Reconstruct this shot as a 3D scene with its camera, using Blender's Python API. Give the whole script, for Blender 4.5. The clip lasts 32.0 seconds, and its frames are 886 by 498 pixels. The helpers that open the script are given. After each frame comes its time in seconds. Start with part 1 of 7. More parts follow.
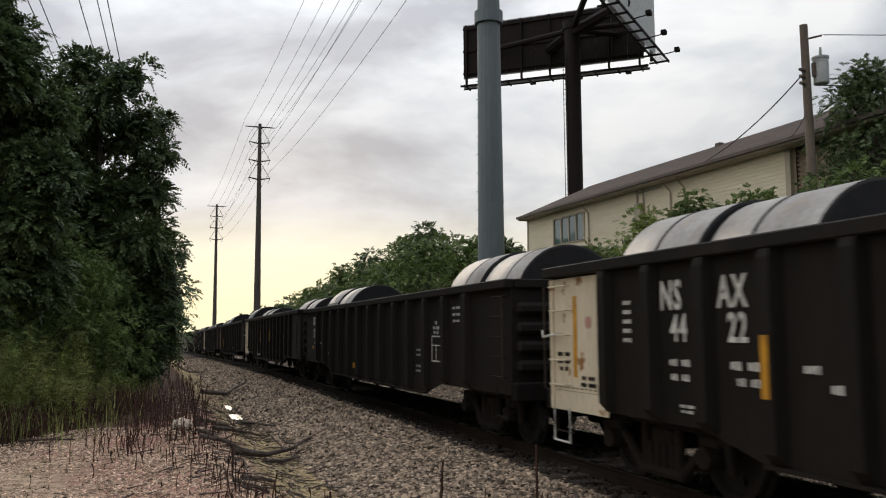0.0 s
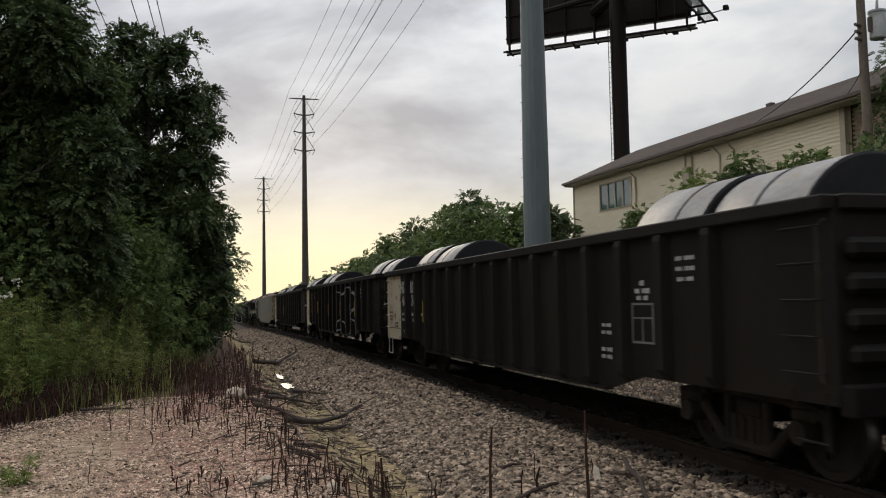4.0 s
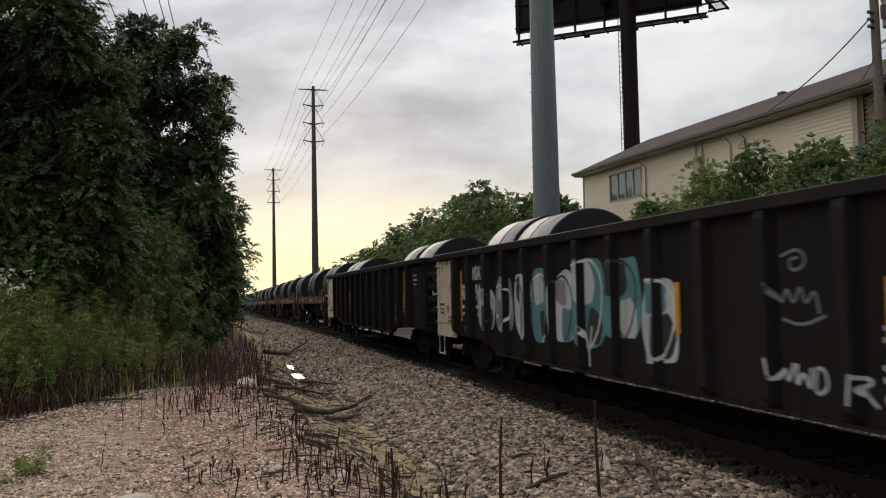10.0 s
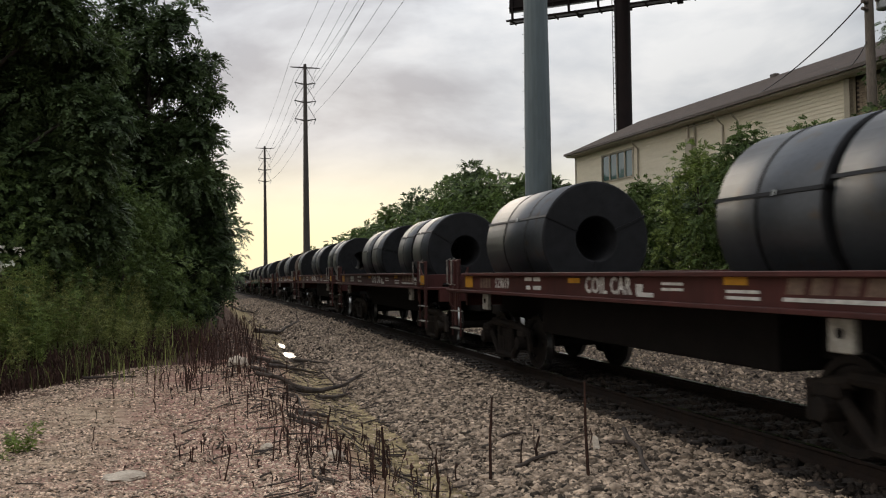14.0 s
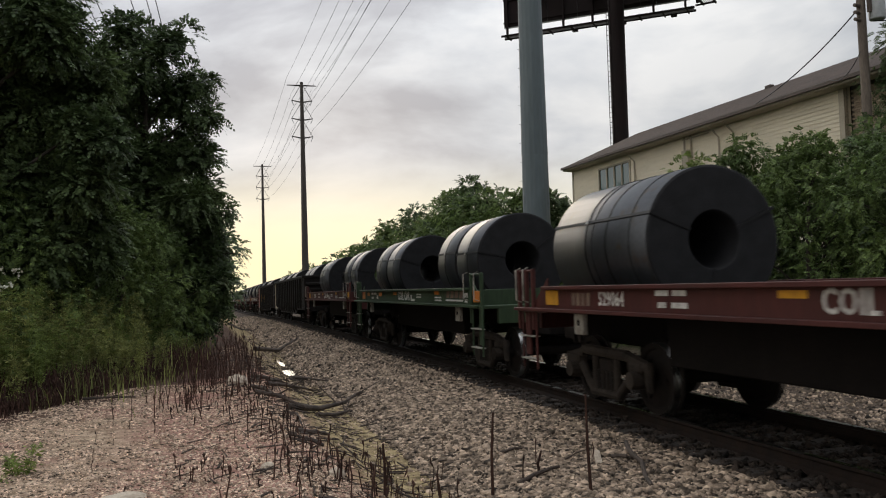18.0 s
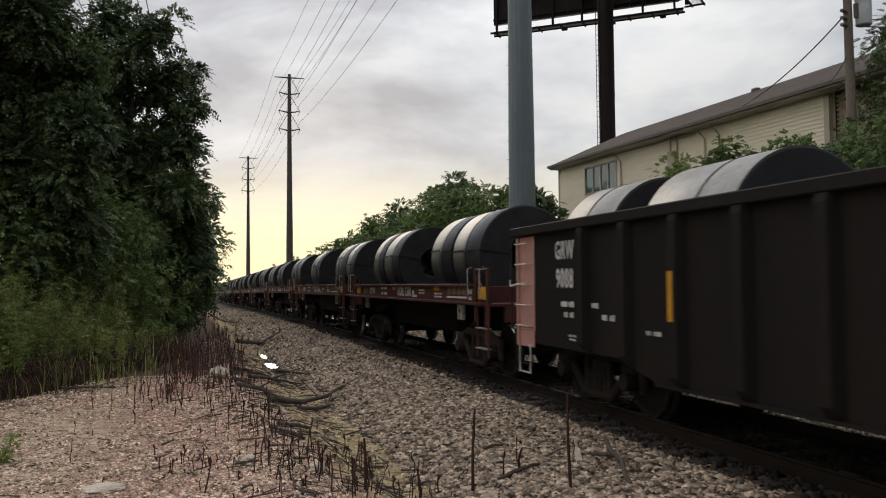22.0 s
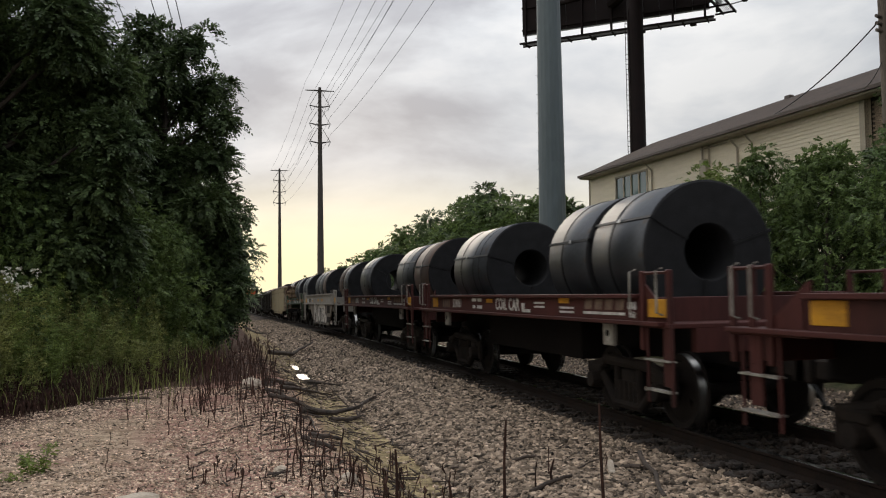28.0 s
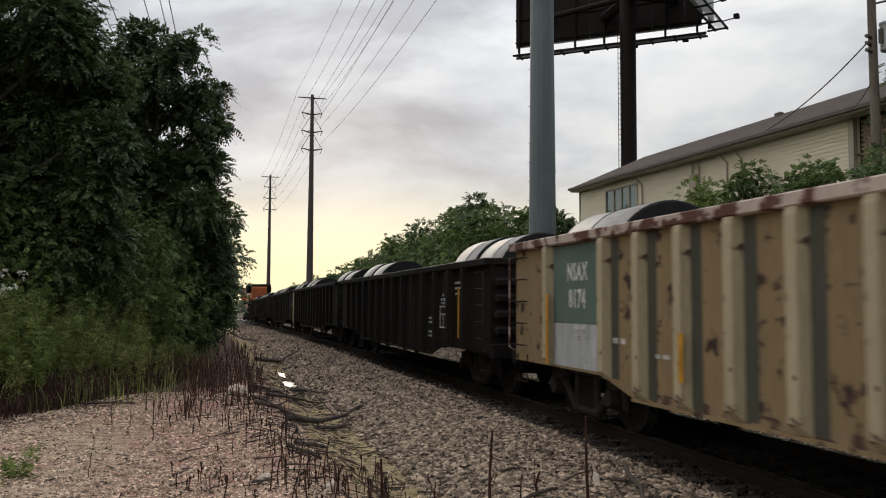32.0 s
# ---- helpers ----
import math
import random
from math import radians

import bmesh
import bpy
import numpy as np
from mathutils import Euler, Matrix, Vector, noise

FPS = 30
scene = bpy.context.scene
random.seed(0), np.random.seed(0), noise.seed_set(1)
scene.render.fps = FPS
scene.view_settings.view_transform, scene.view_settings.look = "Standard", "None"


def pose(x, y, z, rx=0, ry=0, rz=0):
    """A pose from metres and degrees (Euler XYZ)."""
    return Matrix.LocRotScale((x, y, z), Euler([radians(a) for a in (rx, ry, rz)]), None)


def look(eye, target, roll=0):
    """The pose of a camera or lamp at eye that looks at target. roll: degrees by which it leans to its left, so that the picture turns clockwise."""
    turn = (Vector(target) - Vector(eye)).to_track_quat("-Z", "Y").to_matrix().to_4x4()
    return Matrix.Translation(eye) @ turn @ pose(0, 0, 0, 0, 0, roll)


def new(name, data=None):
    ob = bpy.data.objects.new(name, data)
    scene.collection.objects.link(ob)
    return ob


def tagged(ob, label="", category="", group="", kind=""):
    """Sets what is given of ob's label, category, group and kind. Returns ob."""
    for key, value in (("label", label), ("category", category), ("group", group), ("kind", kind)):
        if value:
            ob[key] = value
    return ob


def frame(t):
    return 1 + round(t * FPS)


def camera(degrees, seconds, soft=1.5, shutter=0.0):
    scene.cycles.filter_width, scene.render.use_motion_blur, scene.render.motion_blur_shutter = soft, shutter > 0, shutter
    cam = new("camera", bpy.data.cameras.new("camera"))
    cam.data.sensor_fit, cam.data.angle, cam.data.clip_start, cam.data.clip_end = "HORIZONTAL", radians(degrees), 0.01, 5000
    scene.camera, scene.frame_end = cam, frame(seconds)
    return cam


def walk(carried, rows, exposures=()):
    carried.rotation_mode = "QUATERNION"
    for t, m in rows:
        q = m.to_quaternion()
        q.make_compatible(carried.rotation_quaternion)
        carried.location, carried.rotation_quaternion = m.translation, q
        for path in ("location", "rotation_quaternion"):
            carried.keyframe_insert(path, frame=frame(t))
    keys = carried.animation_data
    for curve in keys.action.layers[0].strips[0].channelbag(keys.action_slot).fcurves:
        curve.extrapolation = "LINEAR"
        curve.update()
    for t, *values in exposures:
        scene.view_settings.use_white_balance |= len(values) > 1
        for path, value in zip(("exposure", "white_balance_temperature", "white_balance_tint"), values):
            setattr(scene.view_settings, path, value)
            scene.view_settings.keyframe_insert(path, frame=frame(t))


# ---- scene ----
# Units: metres. The track runs along +y with its centre line at x = 6.3; z = 0 is the top of the rail beside the camera.
EYE = (0.0, 0.0, 1.70)
TRACK = 6.3
SECONDS = 32.0

# ---------------------------------------------------------------- camera
cam = camera(55.9, SECONDS, soft=1.1, shutter=0.14)
walk(cam, [(t, pose(*EYE, 90 + pitch, roll, yaw)) for t, yaw, pitch, roll in (
    (0, -19.29, 5.67, 0.33), (0.5, -17.97, 6.19, -0.12), (1, -17.60, 5.71, 0.31), (1.5, -17.49, 5.26, 0.33), (2, -18.07, 6.42, 0.33),
    (2.5, -17.31, 6.48, 1.11), (3, -16.85, 5.37, 1.51), (3.5, -16.09, 3.91, 1.49), (5.5, -17.27, 3.21, -0.40), (6, -17.56, 2.58, -0.45),
    (6.5, -17.09, 2.61, 0.31), (7, -16.12, 2.14, 1.34), (7.5, -16.16, 1.89, 1.25), (8, -16.58, 2.56, 0.90), (8.5, -16.36, 2.84, 0.77),
    (9, -16.24, 2.67, 1.18), (9.5, -15.71, 2.77, 1.21), (10, -15.43, 2.91, 1.15), (10.5, -16.38, 2.87, 1.14), (11, -16.72, 2.67, 0.92),
    (11.5, -16.28, 3.25, 0.46), (12, -15.84, 4.12, 0.01), (12.5, -16.08, 3.85, -0.14), (13, -16.90, 2.66, -0.03), (13.5, -16.60, 1.31, 0.41),
    (14, -16.02, 1.52, 0.81), (14.5, -15.31, 2.16, 0.99), (16.5, -14.79, 3.45, 0.93), (17, -15.61, 3.55, 0.92), (17.5, -15.83, 3.09, 1.15),
    (18, -16.09, 2.57, 1.63), (18.5, -16.72, 2.39, 1.89), (19, -17.14, 2.91, 1.75), (19.5, -18.18, 3.39, 1.84), (20, -17.42, 3.18, 2.09),
    (20.5, -16.47, 3.44, 1.55), (21, -16.59, 3.11, 0.78), (21.5, -16.74, 2.22, 0.21), (22, -17.16, 2.26, 0.54), (22.5, -16.95, 2.24, 0.96),
    (23, -16.11, 2.30, 1.29), (23.5, -15.66, 2.52, 1.37), (24, -16.03, 2.78, 1.23), (24.5, -16.39, 2.59, 1.13), (25, -16.69, 2.59, 1.10),
    (25.5, -16.79, 3.65, 0.68), (26, -15.71, 4.04, 0.32), (26.5, -14.89, 3.78, 0.62), (28.5, -15.15, 2.95, 0.85), (29, -15.13, 3.54, 1.02),
    (29.5, -14.77, 3.57, 0.31), (30, -14.70, 2.75, -0.49), (30.5, -14.27, 2.21, 0.08), (31, -14.69, 2.94, 0.85), (31.5, -15.50, 3.76, 0.75),
    (32, -15.85, 3.69, -0.30))],
    exposures=[(0.0, 0.07), (2.9, 0.09), (3.5, -0.06), (6.0, 0.0), (32.0, 0.0)])

# ---------------------------------------------------------------- world and sun
SUN_AZ, SUN_EL = radians(8.0), radians(9.0)          # low in the west, ahead along the line
world = bpy.data.worlds.new("overcast_evening")
scene.world = world
world.use_nodes = True
wn, wl = world.node_tree.nodes, world.node_tree.links
wn.clear()


def wnode(kind, **settings):
    n = wn.new(kind)
    for key, value in settings.items():
        n.inputs[key.replace("_", " ")].default_value = value
    return n


sky = wn.new("ShaderNodeTexSky")
sky.sky_type, sky.sun_disc = "NISHITA", False
sky.sun_elevation, sky.sun_rotation = SUN_EL, SUN_AZ
sky.air_density, sky.dust_density = 1.5, 3.0
place = wn.new("ShaderNodeTexCoord")
split = wn.new("ShaderNodeSeparateXYZ")
wl.new(place.outputs["Generated"], split.inputs[0])
# cloud sheet: soft heaps, flattened towards the horizon
clouds = wnode("ShaderNodeTexNoise", Scale=1.0, Detail=8.0, Roughness=0.52, Distortion=0.25)
drift = wn.new("ShaderNodeMapping")
drift.inputs["Scale"].default_value, drift.inputs["Rotation"].default_value, drift.inputs["Location"].default_value = (3.4, 3.4, 8.5), (0.0, 0.03, -0.3), (0.9, 0.35, 0.4)
wl.new(place.outputs["Generated"], drift.inputs["Vector"])
wl.new(drift.outputs[0], clouds.inputs["Vector"])
tone = wn.new("ShaderNodeValToRGB")
tone.color_ramp.elements[0].position, tone.color_ramp.elements[0].color = 0.37, (0.405, 0.42, 0.46, 1)
tone.color_ramp.elements[1].position, tone.color_ramp.elements[1].color = 0.64, (0.80, 0.805, 0.81, 1)
mid = tone.color_ramp.elements.new(0.5); mid.color = (0.595, 0.62, 0.655, 1)
wl.new(clouds.outputs["Fac"], tone.inputs[0])
# warm light low down round the hidden sun
toward = wn.new("ShaderNodeVectorMath"); toward.operation = "DOT_PRODUCT"
toward.inputs[1].default_value = (math.sin(SUN_AZ), math.cos(SUN_AZ), 0.08)
wl.new(place.outputs["Generated"], toward.inputs[0])
near_sun = wn.new("ShaderNodeMapRange")
near_sun.interpolation_type = "SMOOTHSTEP"
near_sun.inputs["From Min"].default_value, near_sun.inputs["From Max"].default_value = 0.80, 1.0
wl.new(toward.outputs["Value"], near_sun.inputs["Value"])
low = wn.new("ShaderNodeMapRange")
low.interpolation_type = "SMOOTHSTEP"
low.inputs["From Min"].default_value, low.inputs["From Max"].default_value = 0.17, 0.02
wl.new(split.outputs["Z"], low.inputs["Value"])
warmth = wn.new("ShaderNodeMath"); warmth.operation = "MULTIPLY"
wl.new(near_sun.outputs[0], warmth.inputs[0]); wl.new(low.outputs[0], warmth.inputs[1])
glow = wn.new("ShaderNodeMix"); glow.data_type = "RGBA"; glow.blend_type = "MIX"
wl.new(warmth.outputs[0], glow.inputs["Factor"])
wl.new(tone.outputs["Color"], glow.inputs["A"])
glow.inputs["B"].default_value = (0.95, 0.87, 0.57, 1)
# an overcast sky grows brighter towards the zenith, and towards the side of the sun
vault = wn.new("ShaderNodeMapRange")
vault.inputs["From Min"].default_value, vault.inputs["From Max"].default_value = 0.2, 1.0
vault.inputs["To Min"].default_value, vault.inputs["To Max"].default_value = 0.93, 2.4
wl.new(split.outputs["Z"], vault.inputs["Value"])
ahead = wn.new("ShaderNodeMapRange")
ahead.inputs["From Min"].default_value, ahead.inputs["From Max"].default_value = -1.0, 0.5
ahead.inputs["To Min"].default_value, ahead.inputs["To Max"].default_value = 0.64, 0.91
west = wn.new("ShaderNodeVectorMath"); west.operation = "DOT_PRODUCT"
west.inputs[1].default_value = (-0.2, 0.98, 0.0)
wl.new(place.outputs["Generated"], west.inputs[0])
wl.new(west.outputs["Value"], ahead.inputs["Value"])
power = wn.new("ShaderNodeMath"); power.operation = "MULTIPLY"
wl.new(vault.outputs[0], power.inputs[0]); wl.new(ahead.outputs[0], power.inputs[1])
sunward = wn.new("ShaderNodeMapRange"); sunward.interpolation_type = "SMOOTHSTEP"
sunward.inputs["From Min"].default_value, sunward.inputs["From Max"].default_value = 0.5, 1.0
sunward.inputs["To Min"].default_value, sunward.inputs["To Max"].default_value = 1.0, 1.32
wl.new(west.outputs["Value"], sunward.inputs["Value"])
bright = wn.new("ShaderNodeMath"); bright.operation = "MULTIPLY"
wl.new(power.outputs[0], bright.inputs[0]); wl.new(sunward.outputs[0], bright.inputs[1])
# unseen sky towards -x, made brighter and a little warmer to light that side
clear = wn.new("ShaderNodeMapRange"); clear.interpolation_type = "SMOOTHSTEP"
clear.inputs["From Min"].default_value, clear.inputs["From Max"].default_value = -0.45, -1.0
clear.inputs["To Min"].default_value, clear.inputs["To Max"].default_value = 0.0, 1.0
wl.new(split.outputs["X"], clear.inputs["Value"])
lit = wn.new("ShaderNodeMix"); lit.data_type, lit.blend_type = "RGBA", "MULTIPLY"
lit.inputs["B"].default_value = (1.75, 1.62, 1.42, 1)
lit.clamp_result = False
wl.new(clear.outputs[0], lit.inputs["Factor"]); wl.new(glow.outputs["Result"], lit.inputs["A"])
air = wn.new("ShaderNodeBackground"); air.inputs["Strength"].default_value = 0.0022
wl.new(sky.outputs[0], air.inputs["Color"])
sheet = wn.new("ShaderNodeBackground"); wl.new(bright.outputs[0], sheet.inputs["Strength"])
wl.new(lit.outputs["Result"], sheet.inputs["Color"])
both = wn.new("ShaderNodeAddShader")
wl.new(air.outputs[0], both.inputs[0]); wl.new(sheet.outputs[0], both.inputs[1])
out = wn.new("ShaderNodeOutputWorld")
wl.new(both.outputs[0], out.inputs["Surface"])

sun = new("sun", bpy.data.lights.new("sun", "SUN"))
sun.data.energy, sun.data.angle, sun.data.color = 0.5, radians(20), (1.0, 0.86, 0.68)
sun.matrix_world = look((0, 0, 30), (-math.sin(SUN_AZ) * 30, -math.cos(SUN_AZ) * 30, 30 - 30 * math.tan(radians(14))))

# ---------------------------------------------------------------- materials
MATS = {}


def material(name, base, rough=0.8, metal=0.0, dark=None, scale=3.0, grain=40.0, amount=0.5, bump=0.15, streak=False, light=None, island=0.0, dirt=0.25, spec=0.5):
    """Procedural surface: base colour, a second tone in large patches, fine grain and relief, optional down-running streaks."""
    if name in MATS:
        return MATS[name]
    m = bpy.data.materials.new(name)
    MATS[name] = m
    m.use_nodes = True
    n, l = m.node_tree.nodes, m.node_tree.links
    b = n["Principled BSDF"]
    b.inputs["Roughness"].default_value, b.inputs["Metallic"].default_value = rough, metal
    b.inputs["Specular IOR Level"].default_value = spec
    dark = dark or tuple(c * 0.55 for c in base)
    co = n.new("ShaderNodeTexCoord")
    vec = co.outputs["Object"]
    if streak:
        mp = n.new("ShaderNodeMapping")
        mp.inputs["Scale"].default_value = (1, 1, 0.18)
        l.new(vec, mp.inputs[0])
        vec = mp.outputs[0]
    info = n.new("ShaderNodeObjectInfo")
    shift = n.new("ShaderNodeVectorMath"); shift.operation = "MULTIPLY_ADD"
    shift.inputs[1].default_value = (37, 53, 71)
    l.new(info.outputs["Random"], shift.inputs[0]); l.new(vec, shift.inputs[2])
    big = n.new("ShaderNodeTexNoise"); big.inputs["Scale"].default_value, big.inputs["Detail"].default_value = scale, 6
    fine = n.new("ShaderNodeTexNoise"); fine.inputs["Scale"].default_value, fine.inputs["Detail"].default_value = grain, 3
    l.new(shift.outputs[0], big.inputs["Vector"]); l.new(shift.outputs[0], fine.inputs["Vector"])
    ramp = n.new("ShaderNodeValToRGB")
    ramp.color_ramp.elements[0].position, ramp.color_ramp.elements[0].color = 0.5 - 0.22, (*dark, 1)
    ramp.color_ramp.elements[1].position, ramp.color_ramp.elements[1].color = 0.5 + 0.16, (*base, 1)
    if light:
        e = ramp.color_ramp.elements.new(0.78); e.color = (*light, 1)
    l.new(big.outputs["Fac"], ramp.inputs[0])
    grains = n.new("ShaderNodeMix"); grains.data_type, grains.blend_type = "RGBA", "OVERLAY"
    grains.inputs["Factor"].default_value = amount
    l.new(ramp.outputs[0], grains.inputs["A"]); l.new(fine.outputs["Fac"], grains.inputs["B"])
    last = grains.outputs["Result"]
    if island:
        geo = n.new("ShaderNodeNewGeometry")
        hsv = n.new("ShaderNodeHueSaturation")
        rng = n.new("ShaderNodeMapRange")
        rng.inputs["To Min"].default_value, rng.inputs["To Max"].default_value = 1 - island, 1 + island
        l.new(geo.outputs["Random Per Island"], rng.inputs["Value"]); l.new(rng.outputs[0], hsv.inputs["Value"]); l.new(last, hsv.inputs["Color"])
        last = hsv.outputs[0]
    l.new(last, b.inputs["Base Color"])
    rr = n.new("ShaderNodeMapRange")
    rr.inputs["To Min"].default_value, rr.inputs["To Max"].default_value = max(0.05, rough - 0.12), min(1, rough + 0.12)
    l.new(big.outputs["Fac"], rr.inputs["Value"]); l.new(rr.outputs[0], b.inputs["Roughness"])
    if bump:
        bp = n.new("ShaderNodeBump"); bp.inputs["Strength"].default_value, bp.inputs["Distance"].default_value = bump, 0.02
        l.new(fine.outputs["Fac"], bp.inputs["Height"]); l.new(bp.outputs[0], b.inputs["Normal"])
    return m


def rusty(name, paint, rust=(0.09, 0.035, 0.018), cover=0.56, rough=0.75, streak=True, blur=0.05):
    """Weathered paint with rust patches of their own shape."""
    m = MATS.get(name) or material(name, paint, rough, 0.0, tuple(c * 0.8 for c in paint), 1.4, 30, 0.3, 0.12, streak=streak)
    n, l = m.node_tree.nodes, m.node_tree.links
    b = n["Principled BSDF"]
    src = b.inputs["Base Color"].links[0].from_socket
    co = n.new("ShaderNodeTexCoord")
    sp = n.new("ShaderNodeTexNoise"); sp.inputs["Scale"].default_value, sp.inputs["Detail"].default_value, sp.inputs["Roughness"].default_value = 3.4, 9, 0.6
    l.new(co.outputs["Object"], sp.inputs["Vector"])
    rp = n.new("ShaderNodeValToRGB")
    rp.color_ramp.elements[0].position, rp.color_ramp.elements[1].position = cover, cover + blur
    l.new(sp.outputs["Fac"], rp.inputs[0])
    mx = n.new("ShaderNodeMix"); mx.data_type = "RGBA"
    l.new(rp.outputs[0], mx.inputs["Factor"]); l.new(src, mx.inputs["A"]); mx.inputs["B"].default_value = (*rust, 1)
    l.new(mx.outputs["Result"], b.inputs["Base Color"])
    return m


BLACK = material("black_car_paint", (0.0142, 0.0114, 0.0098), 0.62, 0, (0.0074, 0.0061, 0.0054), 1.2, 25, 0.4, 0.1, streak=True, spec=0.15, light=(0.031, 0.0225, 0.0175))
BROWN = material("brown_car_paint", (0.0138, 0.0107, 0.0094), 0.7, 0, (0.009, 0.0072, 0.0065), 1.0, 25, 0.4, 0.1, streak=True, spec=0.16, light=(0.033, 0.0225, 0.018))
GREY = rusty("grey_car_paint", (0.165, 0.150, 0.128), (0.07, 0.032, 0.02), 0.62)
CREAM = rusty("cream_car_paint", (0.235, 0.163, 0.082), (0.030, 0.013, 0.009), 0.565)
RUSTYEND = rusty("heavily_rusted_cream_paint", (0.25, 0.175, 0.10), (0.060, 0.029, 0.018), 0.49)
GREENSTRIPE = material("grey_green_faded_paint", (0.060, 0.061, 0.045), 0.8, 0, (0.038, 0.040, 0.030), 2, 30, 0.4, 0.05, streak=True)
POSTPALE = rusty("pale_cream_post_paint", (0.40, 0.34, 0.22), (0.06, 0.03, 0.02), 0.60)
POSTGREY = rusty("pale_grey_post_paint", (0.25, 0.236, 0.205), (0.08, 0.04, 0.025), 0.63)
CHORD_PALE = rusty("rusted_pale_chord_paint", (0.46, 0.37, 0.32), (0.085, 0.030, 0.020), 0.49)
GREYBLUE = material("grey_green_patch_paint", (0.10, 0.145, 0.125), 0.7, 0, (0.075, 0.11, 0.095), 2, 30, 0.3, 0.05)
WHITEP = rusty("cream_white_panel_paint", (0.60, 0.525, 0.39), (0.22, 0.10, 0.03), 0.60)
PINKP = rusty("faded_red_panel_paint", (0.42, 0.22, 0.19), (0.22, 0.10, 0.05), 0.62)
RED = material("oxide_red_car_paint", (0.074, 0.022, 0.019), 0.6, 0, (0.040, 0.014, 0.012), 1.3, 25, 0.4, 0.08, streak=True, spec=0.25)
GREEN = material("green_car_paint", (0.040, 0.066, 0.034), 0.65, 0, (0.022, 0.036, 0.020), 1.3, 25, 0.4, 0.08, streak=True, spec=0.25)
WHITECAR = rusty("white_car_paint", (0.275, 0.255, 0.225), (0.10, 0.06, 0.038), 0.62)
GRIMEWHITE = rusty("grimy_white_girder_paint", (0.175, 0.155, 0.125), (0.07, 0.040, 0.026), 0.52)
ORANGE = material("orange_locomotive_paint", (0.42, 0.10, 0.02), 0.45, 0, (0.30, 0.07, 0.02), 1.5, 30, 0.3, 0.03)
TRUCK = material("truck_steel", (0.022, 0.017, 0.014), 0.85, 0.0, (0.009, 0.0075, 0.007), 4, 40, 0.5, 0.2, spec=0.15)
TRUCKLIGHT = material("dusty_truck_steel", (0.042, 0.034, 0.028), 0.9, 0.0, (0.018, 0.0145, 0.0125), 4, 40, 0.5, 0.2, spec=0.15)
WHEEL = material("wheel_steel", (0.020, 0.016, 0.014), 0.75, 0.0, (0.010, 0.0085, 0.008), 6, 40, 0.4, 0.1, spec=0.15)
TREAD = material("polished_steel", (0.45, 0.44, 0.42), 0.28, 1.0, (0.3, 0.3, 0.29), 3, 60, 0.3, 0.03)
UNDER = material("underframe_black", (0.013, 0.011, 0.0105), 0.9, 0, None, 3, 30, 0.4, 0.1, spec=0.12)
COILDARK = material("dark_rolled_steel", (0.092, 0.098, 0.109), 0.42, 0.8, (0.052, 0.055, 0.061), 0.8, 18, 0.25, 0.03)
rusty("dark_rolled_steel", None, (0.085, 0.066, 0.050), 0.56, blur=0.16)
COILLIGHT = material("pale_wrapped_steel", (0.36, 0.345, 0.33), 0.5, 0.4, (0.20, 0.18, 0.165), 1.6, 14, 0.35, 0.04)
rusty("pale_wrapped_steel", None, (0.30, 0.235, 0.17), 0.58, blur=0.12)
COILRUST = material("rust_brown_coil_steel", (0.115, 0.066, 0.043), 0.55, 0.5, (0.075, 0.062, 0.058), 1.5, 20, 0.4, 0.06)
ORANGETAPE = material("orange_reflector_tape", (0.55, 0.17, 0.02), 0.6, 0, (0.4, 0.13, 0.02), 6, 40, 0.3, 0.02)
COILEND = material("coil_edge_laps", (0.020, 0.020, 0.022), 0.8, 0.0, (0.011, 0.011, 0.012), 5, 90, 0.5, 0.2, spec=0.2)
BAND = material("strapping", (0.016, 0.016, 0.017), 0.5, 0.6, None, 3, 30, 0.3, 0.03)
YELLOW = material("yellow_reflector_tape", (0.55, 0.27, 0.02), 0.6, 0, (0.36, 0.17, 0.02), 6, 40, 0.4, 0.02, spec=0.3)
DIRTYWHITE = material("dirty_white_safety_paint", (0.33, 0.315, 0.28), 0.85, 0, (0.15, 0.13, 0.11), 7, 40, 0.5, 0.03, spec=0.2)
LETTER = material("white_stencil_paint", (0.62, 0.61, 0.58), 0.8, 0, (0.34, 0.33, 0.31), 9, 40, 0.5, 0.02)
YLETTER = material("yellow_stencil_paint", (0.45, 0.36, 0.08), 0.8, 0, (0.25, 0.2, 0.05), 9, 40, 0.5, 0.02)
BALLAST = material("limestone_ballast", (0.385, 0.296, 0.220), 0.95, 0, (0.060, 0.043, 0.031), 9, 60, 0.5, 0.5, island=0.95, spec=0.25)
PADSTONE = material("pale_gravel", (0.56, 0.425, 0.325), 0.95, 0, (0.25, 0.17, 0.115), 9, 60, 0.5, 0.4, island=0.92, spec=0.25)
TIE = material("creosoted_oak", (0.045, 0.034, 0.028), 0.95, 0, (0.02, 0.016, 0.014), 5, 40, 0.6, 0.4)
RAILSIDE = material("rail_rust", (0.022, 0.014, 0.0105), 0.9, 0.0, (0.011, 0.008, 0.007), 5, 40, 0.5, 0.2, spec=0.2)
DEADSTEM = material("dead_weed_stem", (0.074, 0.039, 0.029), 0.95, 0, (0.036, 0.020, 0.016), 8, 40, 0.5, 0.2, island=0.5, spec=0.2)
DRIFT = material("weathered_driftwood", (0.082, 0.060, 0.047), 0.95, 0, (0.030, 0.023, 0.019), 6, 50, 0.6, 0.5)
